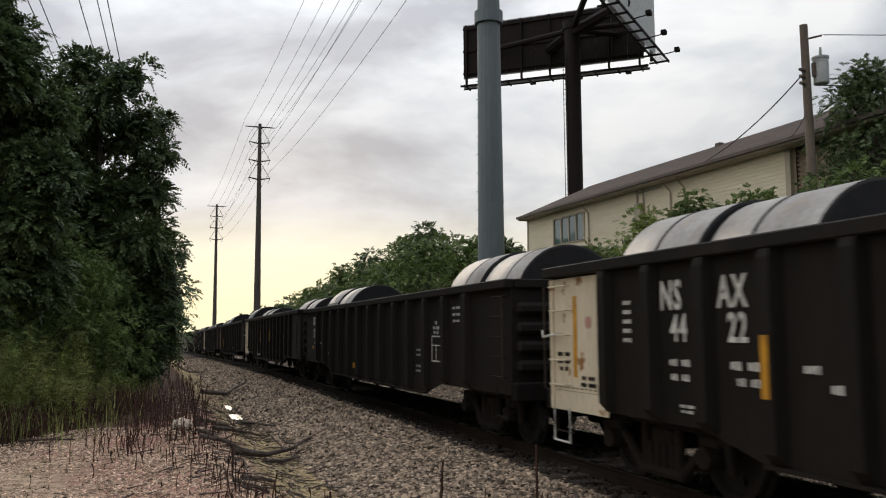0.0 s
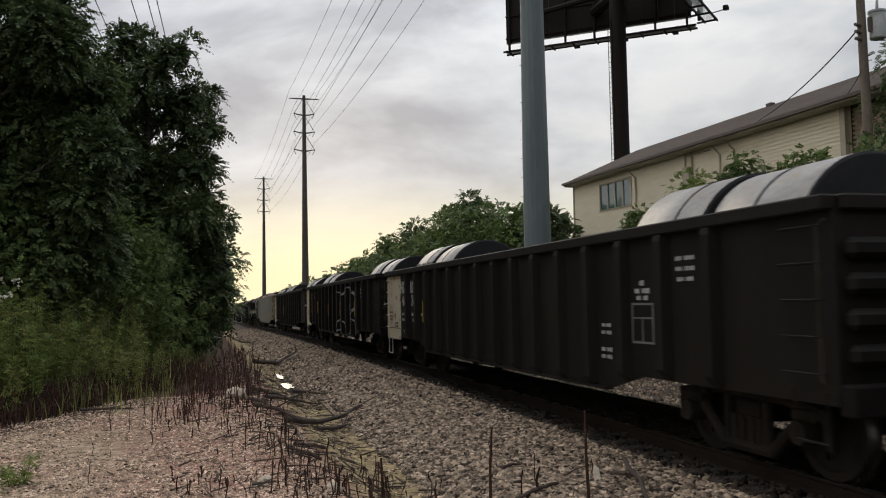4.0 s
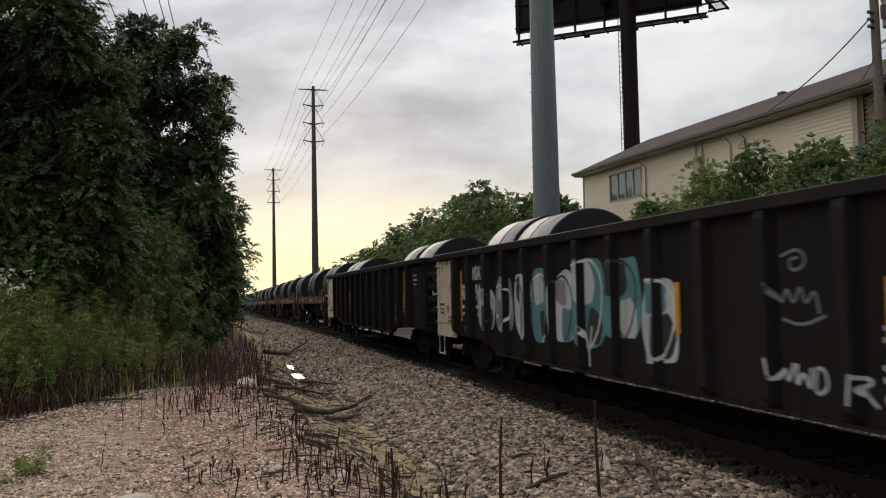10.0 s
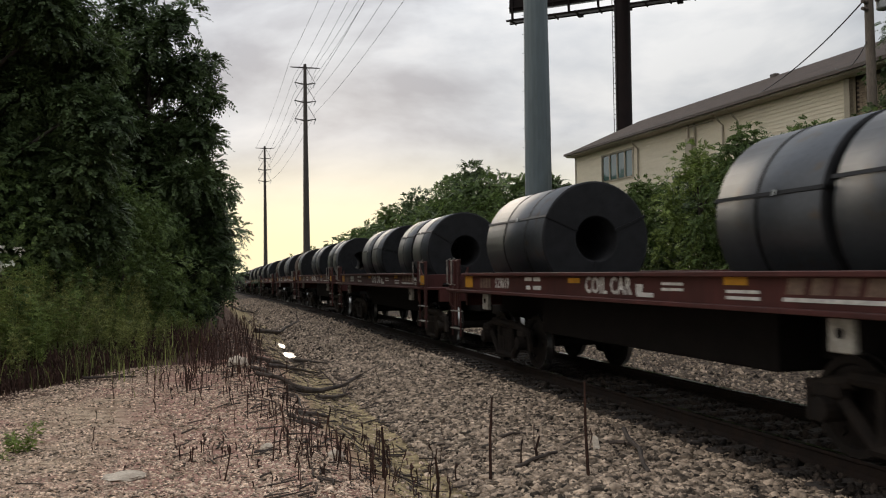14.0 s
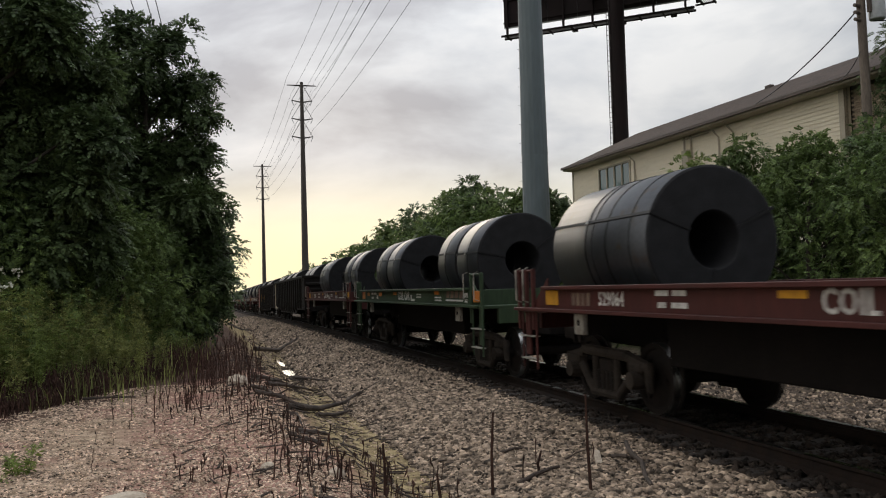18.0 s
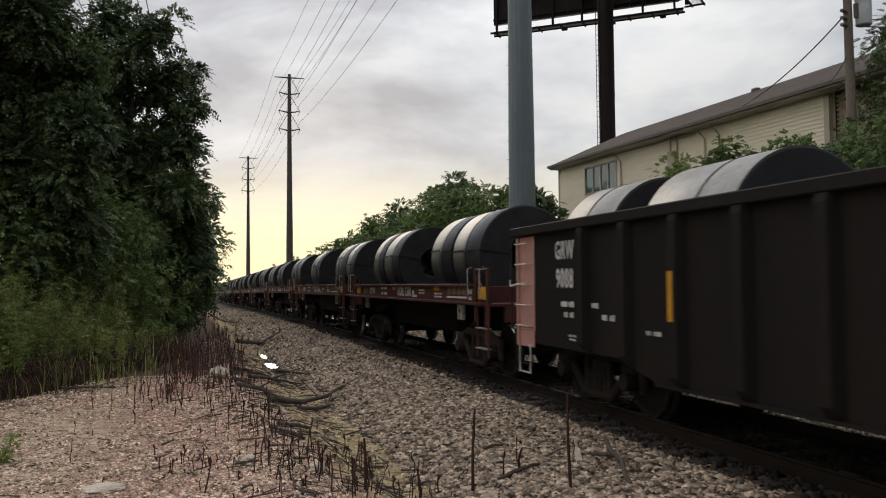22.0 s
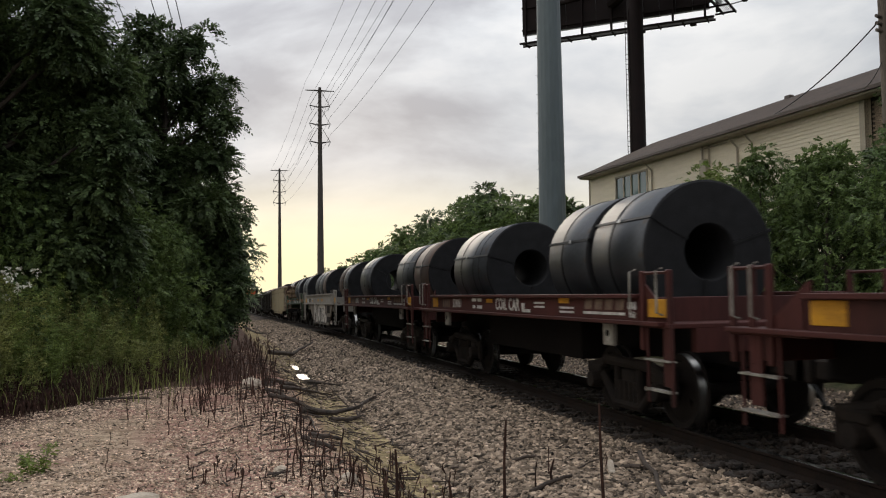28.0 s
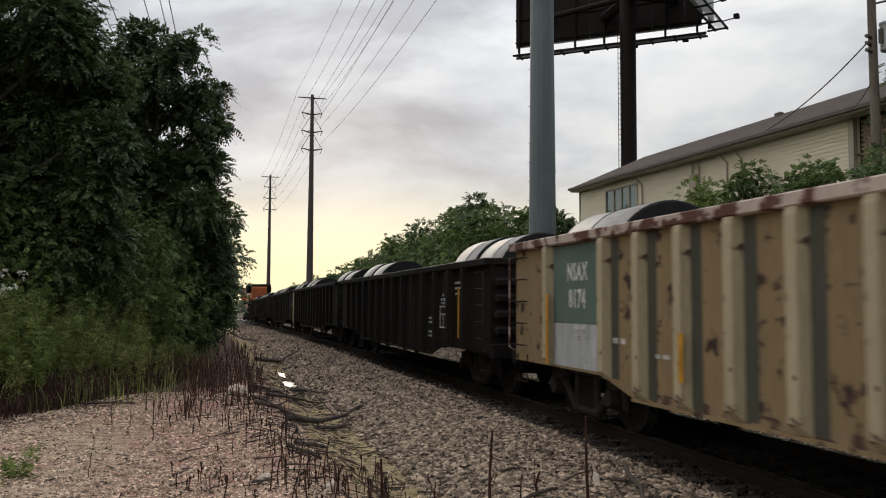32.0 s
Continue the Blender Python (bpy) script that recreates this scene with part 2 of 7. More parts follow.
BARK = material("tree_bark", (0.055, 0.042, 0.033), 0.95, 0, (0.025, 0.02, 0.016), 5, 30, 0.6, 0.6)
LEAF_DARK = material("dark_leaves", (0.100, 0.140, 0.054), 0.55, 0, (0.050, 0.078, 0.034), 0.45, 6, 0.5, 0, island=0.6, spec=0.3)
LEAF_MID = material("green_leaves", (0.135, 0.185, 0.055), 0.6, 0, (0.070, 0.110, 0.038), 0.5, 6, 0.5, 0, island=0.55, spec=0.22)
LEAF_LIGHT = material("bright_leaves", (0.205, 0.26, 0.070), 0.6, 0, (0.115, 0.16, 0.044), 0.8, 6, 0.5, 0, island=0.5, spec=0.22)
GRASS = material("tall_grass_blades", (0.285, 0.305, 0.095), 0.7, 0, (0.14, 0.155, 0.055), 0.6, 6, 0.3, 0, island=0.5, spec=0.3)
def leafy(m, share=0.35):
    """Lets part of the light through a leaf."""
    n, l = m.node_tree.nodes, m.node_tree.links
    b = n["Principled BSDF"]
    thin = n.new("ShaderNodeBsdfTranslucent")
    l.new(b.inputs["Base Color"].links[0].from_socket, thin.inputs["Color"])
    mix = n.new("ShaderNodeMixShader"); mix.inputs[0].default_value = share
    l.new(b.outputs[0], mix.inputs[1]); l.new(thin.outputs[0], mix.inputs[2])
    l.new(mix.outputs[0], n["Material Output"].inputs["Surface"])


for m_ in (LEAF_DARK, LEAF_MID, LEAF_LIGHT, GRASS):
    leafy(m_)
GALV = material("galvanised_steel", (0.125, 0.152, 0.162), 0.6, 0.3, (0.095, 0.118, 0.127), 1.2, 8, 0.2, 0.03, streak=True)
WEATHER = material("weathering_steel_pole", (0.075, 0.062, 0.055), 0.8, 0.1, (0.05, 0.042, 0.038), 2, 20, 0.3, 0.05)
MAROON = material("maroon_steel_paint", (0.017, 0.0105, 0.0105), 0.7, 0, (0.010, 0.007, 0.007), 1.5, 20, 0.3, 0.05, spec=0.15)
WALKGRATE = material("catwalk_grating", (0.30, 0.29, 0.30), 0.7, 0.2, None, 4, 50, 0.4, 0.1)
SIDING = material("cream_vinyl_siding", (0.73, 0.655, 0.51), 0.7, 0, (0.65, 0.58, 0.445), 0.8, 20, 0.25, 0.02)
TRIMP = material("tan_trim_paint", (0.40, 0.35, 0.27), 0.7, 0, (0.32, 0.28, 0.21), 2, 20, 0.3, 0.02)
SHINGLE = material("brown_asphalt_shingle", (0.088, 0.066, 0.056), 0.95, 0, (0.052, 0.040, 0.035), 1.5, 40, 0.6, 0.3, spec=0.2)
GUTTER = material("brown_gutter_paint", (0.095, 0.07, 0.055), 0.6, 0, (0.06, 0.045, 0.036), 3, 30, 0.3, 0.02)
BRICK = material("tan_brick", (0.40, 0.32, 0.24), 0.9, 0, (0.26, 0.195, 0.14), 5, 30, 0.5, 0.3)
POLEWOOD = material("weathered_pole_wood", (0.16, 0.13, 0.105), 0.95, 0, (0.095, 0.075, 0.06), 3, 40, 0.5, 0.3, streak=True)
XFMR = material("pale_grey_transformer_paint", (0.42, 0.44, 0.45), 0.5, 0, None, 3, 30, 0.2, 0.02)
GRAFFILL = material("chalky_white_spray_paint", (0.60, 0.565, 0.515), 0.8, 0, (0.44, 0.41, 0.37), 3, 20, 0.3, 0)
WIRE = material("line_wire", (0.05, 0.05, 0.052), 0.6, 0.4, None, 3, 30, 0.2, 0)
GRAFW = material("pale_spray_paint", (0.44, 0.455, 0.46), 0.7, 0, (0.27, 0.28, 0.30), 4, 20, 0.4, 0, streak=True)
GRAFL = material("lilac_grey_spray_paint", (0.22, 0.20, 0.26), 0.7, 0, (0.12, 0.11, 0.15), 4, 20, 0.4, 0, streak=True)
GRAFB = material("teal_spray_paint", (0.075, 0.20, 0.225), 0.7, 0, (0.05, 0.12, 0.14), 3, 20, 0.3, 0)
GRAFG = material("grey_spray_paint", (0.15, 0.16, 0.17), 0.7, 0, (0.09, 0.10, 0.11), 3, 20, 0.3, 0)
GRAFK = material("dark_spray_paint", (0.02, 0.02, 0.022), 0.7, 0, None, 3, 20, 0.3, 0)
WORNMARK = material("worn_cream_mark_paint", (0.17, 0.12, 0.085), 0.8, 0, (0.09, 0.05, 0.04), 5, 40, 0.5, 0.02)
ROCKM = material("pale_limestone_rock", (0.52, 0.445, 0.36), 0.95, 0, (0.34, 0.28, 0.22), 6, 40, 0.5, 0.5, spec=0.2)

GLASS = bpy.data.materials.new("window_glass")
GLASS.use_nodes = True
gb = GLASS.node_tree.nodes["Principled BSDF"]
gb.inputs["Base Color"].default_value = (0.05, 0.10, 0.095, 1)
gb.inputs["Roughness"].default_value, gb.inputs["Specular IOR Level"].default_value = 0.06, 0.8
WATER = bpy.data.materials.new("still_water")
WATER.use_nodes = True
wb = WATER.node_tree.nodes["Principled BSDF"]
wb.inputs["Base Color"].default_value = (0.03, 0.025, 0.02, 1)
wb.inputs["Roughness"].default_value, wb.inputs["IOR"].default_value = 0.12, 1.25

# ground: bank gravel, reddish fines, ditch silt and track ballast, laid out by where they lie
GROUND = bpy.data.materials.new("gravel_and_soil")
GROUND.use_nodes = True
gn, gl = GROUND.node_tree.nodes, GROUND.node_tree.links
gbs = gn["Principled BSDF"]
gbs.inputs["Roughness"].default_value = 0.97
gbs.inputs["Specular IOR Level"].default_value = 0.2
gco = gn.new("ShaderNodeTexCoord")
gx = gn.new("ShaderNodeSeparateXYZ"); gl.new(gco.outputs["Object"], gx.inputs[0])


def gnoise(scale, detail=6, rough=0.55):
    n = gn.new("ShaderNodeTexNoise")
    n.inputs["Scale"].default_value, n.inputs["Detail"].default_value, n.inputs["Roughness"].default_value = scale, detail, rough
    gl.new(gco.outputs["Object"], n.inputs["Vector"])
    return n.outputs["Fac"]


def gramp(src, a, ca, b, cb):
    r = gn.new("ShaderNodeValToRGB")
    r.color_ramp.elements[0].position, r.color_ramp.elements[0].color = a, ca
    r.color_ramp.elements[1].position, r.color_ramp.elements[1].color = b, cb
    gl.new(src, r.inputs[0])
    return r.outputs[0]


def gmix(f, a, b, blend="MIX"):
    m = gn.new("ShaderNodeMix"); m.data_type, m.blend_type = "RGBA", blend
    for key, s in (("Factor", f), ("A", a), ("B", b)):
        if isinstance(s, float):
            m.inputs[key].default_value = s
        else:
            gl.new(s, m.inputs[key])
    return m.outputs["Result"]


def gedge(src, lo, hi, wob=0.0):
    if wob:
        ad = gn.new("ShaderNodeMath"); ad.operation = "MULTIPLY_ADD"; ad.inputs[1].default_value = wob
        gl.new(gnoise(0.9), ad.inputs[0]); gl.new(src, ad.inputs[2])
        src = ad.outputs[0]
    r = gn.new("ShaderNodeMapRange"); r.interpolation_type = "SMOOTHSTEP"
    r.inputs["From Min"].default_value, r.inputs["From Max"].default_value = lo, hi
    gl.new(src, r.inputs["Value"])
    return r.outputs[0]


pad = gramp(gnoise(7), 0.36, (0.23, 0.162, 0.108, 1), 0.66, (0.54, 0.415, 0.30, 1))
fines = gramp(gnoise(9), 0.35, (0.20, 0.105, 0.080, 1), 0.66, (0.43, 0.255, 0.20, 1))
pad = gmix(gedge(gnoise(0.55, 3), 0.50, 0.64), pad, fines)
pad = gmix(gedge(gx.outputs["X"], -0.75, 0.1, 0.9), pad, fines)        # the redder shoulder above the ditch
# dead litter at the brush edge, the shade there included in its dark colour
litter = gramp(gnoise(11), 0.35, (0.035, 0.020, 0.014, 1), 0.66, (0.115, 0.062, 0.045, 1))
edge_of_brush = gn.new("ShaderNodeMath"); edge_of_brush.operation = "MULTIPLY_ADD"; edge_of_brush.inputs[1].default_value = -2.1
gl.new(gx.outputs["X"], edge_of_brush.inputs[0]); gl.new(gx.outputs["Y"], edge_of_brush.inputs[2])
pad = gmix(gedge(edge_of_brush.outputs[0], 16.2, 17.6, 1.2), pad, litter)
silt = gramp(gnoise(6), 0.35, (0.13, 0.095, 0.050, 1), 0.66, (0.45, 0.355, 0.195, 1))
# ground under the ballast, coloured dark as the shaded gaps between stones
stone = gramp(gnoise(14, 3), 0.38, (0.035, 0.026, 0.021, 1), 0.62, (0.17, 0.13, 0.10, 1))
bed = gramp(gnoise(8), 0.35, (0.030, 0.026, 0.023, 1), 0.66, (0.085, 0.074, 0.066, 1))
soil = gramp(gnoise(2), 0.35, (0.045, 0.05, 0.024, 1), 0.66, (0.10, 0.10, 0.05, 1))
X = gx.outputs["X"]
col = gmix(gedge(X, 1.45, 1.85, 0.6), pad, silt)
col = gmix(gedge(X, 2.6, 2.9, 0.6), col, stone)
# wet dark mud round the puddle in the ditch
wet = gn.new("ShaderNodeVectorMath"); wet.operation = "MULTIPLY_ADD"
wet.inputs[1].default_value, wet.inputs[2].default_value = (2.4, 0.29, 0.0), (-5.64, -6.2, 0.0)
gl.new(gco.outputs["Object"], wet.inputs[0])
off = gn.new("ShaderNodeVectorMath"); off.operation = "LENGTH"; gl.new(wet.outputs[0], off.inputs[0])
mud = gramp(gnoise(10), 0.35, (0.020, 0.016, 0.012, 1), 0.66, (0.060, 0.046, 0.033, 1))
col = gmix(gedge(off.outputs["Value"], 1.5, 1.05, 0.6), col, mud)
# dark track bed, with the shade about the tie ends put into its colour
col = gmix(gedge(X, 5.05, 5.35, 0.3), col, bed)
col = gmix(gedge(X, 7.5, 7.8, 0.3), col, stone)
col = gmix(gedge(X, 12.6, 13.4, 1.2), col, soil)
col = gmix(gedge(X, -3.4, -4.4, -1.2), col, soil)
gl.new(col, gbs.inputs["Base Color"])
gbump = gn.new("ShaderNodeBump"); gbump.inputs["Strength"].default_value, gbump.inputs["Distance"].default_value = 0.9, 0.04
gl.new(gnoise(22, 4), gbump.inputs["Height"]); gl.new(gbump.outputs[0], gbs.inputs["Normal"])

# ---------------------------------------------------------------- building blocks
MESHES = {}


def mesh_of(bm, name):
    me = bpy.data.meshes.new(name)
    bm.to_mesh(me)
    bm.free()
    return me


def part(name, data, mat, parent=None, label="", m=None):
    """Links a bmesh or a mesh as one object, under a thing or a part."""
    me = mesh_of(data, name) if isinstance(data, bmesh.types.BMesh) else data
    if mat and not me.materials:
        me.materials.append(mat)
    ob = new(name, me)
    if parent:
        ob.parent = parent
    if m is not None:
        ob.matrix_basis = m
    if label:
        ob["label"] = label
    return ob


def shared(key, make, mat):
    """A mesh that alike pieces share."""
    key = (key, mat.name)
    if key not in MESHES:
        bm = make()
        MESHES[key] = mesh_of(bm, str(key[0]).split("|")[0])
        MESHES[key].materials.append(mat)
    return MESHES[key]


def box(bm, x0, x1, y0, y1, z0, z1, bevel=0.0):
    vs = [bm.verts.new(v) for v in ((x0, y0, z0), (x1, y0, z0), (x1, y1, z0), (x0, y1, z0), (x0, y0, z1), (x1, y0, z1), (x1, y1, z1), (x0, y1, z1))]
    fs = [bm.faces.new([vs[i] for i in f]) for f in ((3, 2, 1, 0), (4, 5, 6, 7), (0, 1, 5, 4), (1, 2, 6, 5), (2, 3, 7, 6), (3, 0, 4, 7))]
    if bevel:
        bmesh.ops.bevel(bm, geom=list({e for f in fs for e in f.edges}), offset=bevel, segments=1, affect="EDGES")
    return bm


def boxes(*dims, bevel=0.0):
    bm = bmesh.new()
    for d in dims:
        box(bm, *d, bevel=bevel)
    return bm


def tube(bm, pts, r, sides=6, r2=None):
    """A round bar along a line of points, tapering from r to r2."""
    pts = [Vector(p) for p in pts]
    r2 = r if r2 is None else r2
    rings = []
    for i, p in enumerate(pts):
        d = (pts[min(i + 1, len(pts) - 1)] - pts[max(i - 1, 0)]).normalized()
        a = d.orthogonal().normalized() if abs(d.z) < 0.95 else Vector((1, 0, 0)).cross(d).normalized()
        b = d.cross(a)
        k = r + (r2 - r) * i / max(1, len(pts) - 1)
        rings.append([bm.verts.new(p + (a * math.cos(w) + b * math.sin(w)) * k) for w in (math.tau * j / sides for j in range(sides))])
    for u, v in zip(rings, rings[1:]):
        for j in range(sides):
            bm.faces.new((u[j], u[(j + 1) % sides], v[(j + 1) % sides], v[j]))
    bm.faces.new(rings[0][::-1]); bm.faces.new(rings[-1])
    return bm


def rod(pts, r, sides=6, r2=None):
    return tube(bmesh.new(), pts, r, sides, r2)


def lathe(profile, axis="y", sides=32):
    """A solid of revolution from (radius, along) pairs, closed as a ring."""
    bm = bmesh.new()
    rings = []
    for r, a in profile:
        ring = []
        for j in range(sides):
            c, s = r * math.cos(math.tau * j / sides), r * math.sin(math.tau * j / sides)
            ring.append(bm.verts.new({"y": (c, a, s), "x": (a, c, s), "z": (c, s, a)}[axis]))
        rings.append(ring)
    for u, v in zip(rings, rings[1:] + rings[:1]):
        for j in range(sides):
            bm.faces.new((u[j], u[(j + 1) % sides], v[(j + 1) % sides], v[j]))
    bmesh.ops.recalc_face_normals(bm, faces=bm.faces)
    return bm


def prism(outline, x0, x1):
    """A plate: an outline of (y, z) pushed from x0 to x1."""
    bm = bmesh.new()
    a = [bm.verts.new((x0, y, z)) for y, z in outline]
    b = [bm.verts.new((x1, y, z)) for y, z in outline]
    bm.faces.new(a); bm.faces.new(b[::-1])
    for i in range(len(a)):
        j = (i + 1) % len(a)
        bm.faces.new((a[i], b[i], b[j], a[j]))
    bmesh.ops.recalc_face_normals(bm, faces=bm.faces)
    return bm


def from_arrays(name, verts, faces):
    """A mesh from numpy arrays: n x 3 places and m x k corners."""
    me = bpy.data.meshes.new(name)
    k = faces.shape[1]
    me.vertices.add(len(verts)); me.vertices.foreach_set("co", verts.astype(np.float32).ravel())
    me.loops.add(faces.size); me.loops.foreach_set("vertex_index", faces.astype(np.int32).ravel())
    me.polygons.add(len(faces))
    me.polygons.foreach_set("loop_start", np.arange(0, faces.size, k, dtype=np.int32))
    me.update(calc_edges=True)
    return me


def empty(name, label, category, group="", m=None):
    ob = tagged(new(name), label, category, group)
    ob.empty_display_size = 0.3
    if m is not None:
        ob.matrix_basis = m
    return ob


SIDE = Matrix(((0, 0, -1, 0), (-1, 0, 0, 0), (0, 1, 0, 0), (0, 0, 0, 1)))   # lettering on the side that faces -x


def lettering(text, size, mat, parent, x, y, z, squeeze=1.0, name="lettering", bold=0.022):
    """Stencilled writing on a car's side, centred at y, z."""
    key = ("text|" + text, mat.name, size, squeeze, bold)
    if key not in MESHES:
        cu = bpy.data.curves.new("t", "FONT")
        cu.body, cu.size, cu.align_x, cu.align_y, cu.extrude, cu.resolution_u = text, size, "CENTER", "CENTER", 0.002, 2
        cu.space_character, cu.space_line, cu.offset = 1.10, 0.95, size * bold
        tmp = new("t", cu)
        MESHES[key] = bpy.data.meshes.new_from_object(tmp.evaluated_get(bpy.context.evaluated_depsgraph_get()))
        bpy.data.objects.remove(tmp)
        MESHES[key].materials.clear(); MESHES[key].materials.append(mat)
        MESHES[key].transform(Matrix.Diagonal((squeeze, 1, 1, 1)))
    return part(name, MESHES[key], mat, parent, m=Matrix.Translation((x, y, z)) @ SIDE)


def bars(parent, x, rows, mat=LETTER, name="stencil_text"):
    """Small writing as plain bars: rows of (y centre, z centre, width, height)."""
    key = "stencil_text|" + str(rows)
    return tagged(part(name, shared(key, lambda: boxes(*[(-0.004, 0, y - w / 2, y + w / 2, z - h / 2, z + h / 2) for y, z, w, h in rows]), mat), mat, parent, m=pose(x, 0, 0)), kind="stuff")


def words(parent, x, rows, mat=LETTER):
    """Writing too small to read: each line a run of short marks with gaps. rows: (y centre, z centre, width, height)."""
    marks = []
    for y, z, w, h in rows:
        n = max(2, round(w / (h * 0.95)))
        for i in range(n):
            if n > 4 and i == n // 2:
                continue
            marks.append((y - w / 2 + w * (i + 0.5) / n, z, w / n * 0.68, h * (0.9 if i % 3 else 1.05)))
    return bars(parent, x, marks, mat)


POSTS = []             # where the posts of the car in hand stand: sprayed paint runs over them


def proud(y):
    """How far the side stands out at y."""
    near = min((abs(y - q) for q in POSTS), default=9)
    return 0.114 if near < 0.075 else 0.114 * (0.115 - near) / 0.04 if near < 0.115 else 0.0


def ribbon(parent, x, lines, width, mat, name="sprayed_line"):
    """Sprayed strokes on a car's side: each a flat bent ribbon through (y, z) points."""
    for pts in lines:
        # round the corners
        for _ in range(3):
            pts = [pts[0]] + [q for a, b in zip(pts, pts[1:]) for q in ((a[0] * 0.75 + b[0] * 0.25, a[1] * 0.75 + b[1] * 0.25), (a[0] * 0.25 + b[0] * 0.75, a[1] * 0.25 + b[1] * 0.75))] + [pts[-1]]
        bm = bmesh.new()
        left, right = [], []
        for i, p in enumerate(pts):
            q, r = pts[max(0, i - 1)], pts[min(len(pts) - 1, i + 1)]
            d = Vector((r[0] - q[0], r[1] - q[1])).normalized()
            a, b = (p[0] - d.y * width / 2, p[1] + d.x * width / 2), (p[0] + d.y * width / 2, p[1] - d.x * width / 2)
            left.append(bm.verts.new((-proud(a[0]), *a)))
            right.append(bm.verts.new((-proud(b[0]), *b)))
        for i in range(len(pts) - 1):
            bm.faces.new((left[i], left[i + 1], right[i + 1], right[i]))
        part(name, bm, mat, parent, m=pose(x, 0, 0))


def clip(poly, lo, hi):
    """The piece of an outline between two heights of y."""
    for sign, at in ((1, lo), (-1, -hi)):
        out = []
        for p, q in zip(poly, poly[1:] + poly[:1]):
            u, v = sign * p[0] - at, sign * q[0] - at
            if u >= 0:
                out.append(p)
            if (u >= 0) != (v >= 0):
                k = u / (u - v)
                out.append((p[0] + (q[0] - p[0]) * k, p[1] + (q[1] - p[1]) * k))
        poly = out
        if len(poly) < 3:
            return []
    return poly


def patch(parent, x, outline, mat, name="sprayed_patch", soft=0):
    """A sprayed area on a car's side, an outline of (y, z), laid over sheet and posts."""
    for _ in range(soft):
        outline = [r for p, q in zip(outline, outline[1:] + outline[:1]) for r in ((p[0] * 0.75 + q[0] * 0.25, p[1] * 0.75 + q[1] * 0.25), (p[0] * 0.25 + q[0] * 0.75, p[1] * 0.25 + q[1] * 0.75))]
    bm = bmesh.new()
    cuts = [-99.0] + sorted(q + k for q in POSTS for k in (-0.072, 0.072)) + [99.0]
    for i, (lo, hi) in enumerate(zip(cuts, cuts[1:])):
        piece = clip(outline, lo, hi)
        if len(piece) >= 3:
            try:
                bm.faces.new([bm.verts.new((-0.114 if i % 2 else 0, y, z)) for y, z in piece])
            except ValueError:
                pass
    return part(name, bm, mat, parent, m=pose(x, 0, 0))


# ---------------------------------------------------------------- ground
def drop(y):
    """How far the line falls away ahead."""
    if y < 20:
        return 0.0
    if y < 60:
        return -0.012 * (y - 20) ** 2 / 80
    return max(-0.24 - 0.012 * (y - 60), -5.0)


PROFILE = ((-400, 0.5), (-60, 0.4), (-6, 0.25), (-2.5, 0.10), (0.9, 0.06), (1.5, -0.12), (1.95, -0.33), (2.45, -0.34), (3.3, -0.24), (4.6, -0.20), (8.0, -0.20), (9.2, -0.62), (11.5, -0.60), (14.0, 0.0), (19, 0.4), (60, 0.5), (400, 0.5))


def ground_z(x, y):
    xs, zs = zip(*PROFILE)
    z = float(np.interp(x, xs, zs))
    rough = 0.0 if 4.4 < x < 8.2 else 0.05 if x < 30 else 0.3
    z += rough * noise.noise((x * 0.7, y * 0.5, 0.3)) + 0.4 * rough * noise.noise((x * 2.3, y * 2.1, 1.7))
    z -= 0.10 * math.exp(-((x - 2.12) / 0.32) ** 2 - ((y - 21.9) / 2.8) ** 2)      # hollow that holds the puddle
    return z + drop(y)


gxs = sorted({-2500, -1200, -600, -250, -120, -60, -35, -20, -14, -10, -8, *np.arange(-6, 12.01, 0.2).round(2), 13, 14, 16, 19, 24, 32, 45, 60, 90, 150, 300, 600, 1200, 2500})
gys = sorted({-2500, -1200, -600, -300, -150, -70, -30, -15, -8, *np.arange(-4, 30.01, 0.25).round(2), *range(31, 60), *range(60, 120, 4), *range(120, 240, 12), 260, 320, 400, 550, 800, 1200, 1800, 2600})
gv = np.array([(x, y, ground_z(x, y)) for y in gys for x in gxs])
nx = len(gxs)
gf = np.array([(j * nx + i, j * nx + i + 1, (j + 1) * nx + i + 1, (j + 1) * nx + i) for j in range(len(gys) - 1) for i in range(nx - 1)])
ground = tagged(part("ground", from_arrays("ground", gv, gf), GROUND), "gravel bank, ditch and ballast bed beside the railway", "ground", kind="structure")
for p in ground.data.polygons:
    p.use_smooth = True

PHI = (1 + 5 ** 0.5) / 2
ICO = np.array([(-1, PHI, 0), (1, PHI, 0), (-1, -PHI, 0), (1, -PHI, 0), (0, -1, PHI), (0, 1, PHI), (0, -1, -PHI), (0, 1, -PHI), (PHI, 0, -1), (PHI, 0, 1), (-PHI, 0, -1), (-PHI, 0, 1)]) / 1.9
ICOF = np.array([(0, 11, 5), (0, 5, 1), (0, 1, 7), (0, 7, 10), (0, 10, 11), (1, 5, 9), (5, 11, 4), (11, 10, 2), (10, 7, 6), (7, 1, 8), (3, 9, 4), (3, 4, 2), (3, 2, 6), (3, 6, 8), (3, 8, 9), (4, 9, 5), (2, 4, 11), (6, 2, 10), (8, 6, 7), (9, 8, 1)])


OCT = np.array([(1, 0, 0.2), (-1, 0, -0.2), (0, 1, -0.2), (0, -1, 0.2), (0.3, 0.2, 1), (0, 0, -1)]) * 1.05
OCTF = np.array([(0, 2, 4), (2, 1, 4), (1, 3, 4), (3, 0, 4), (2, 0, 5), (1, 2, 5), (3, 1, 5), (0, 3, 5)])


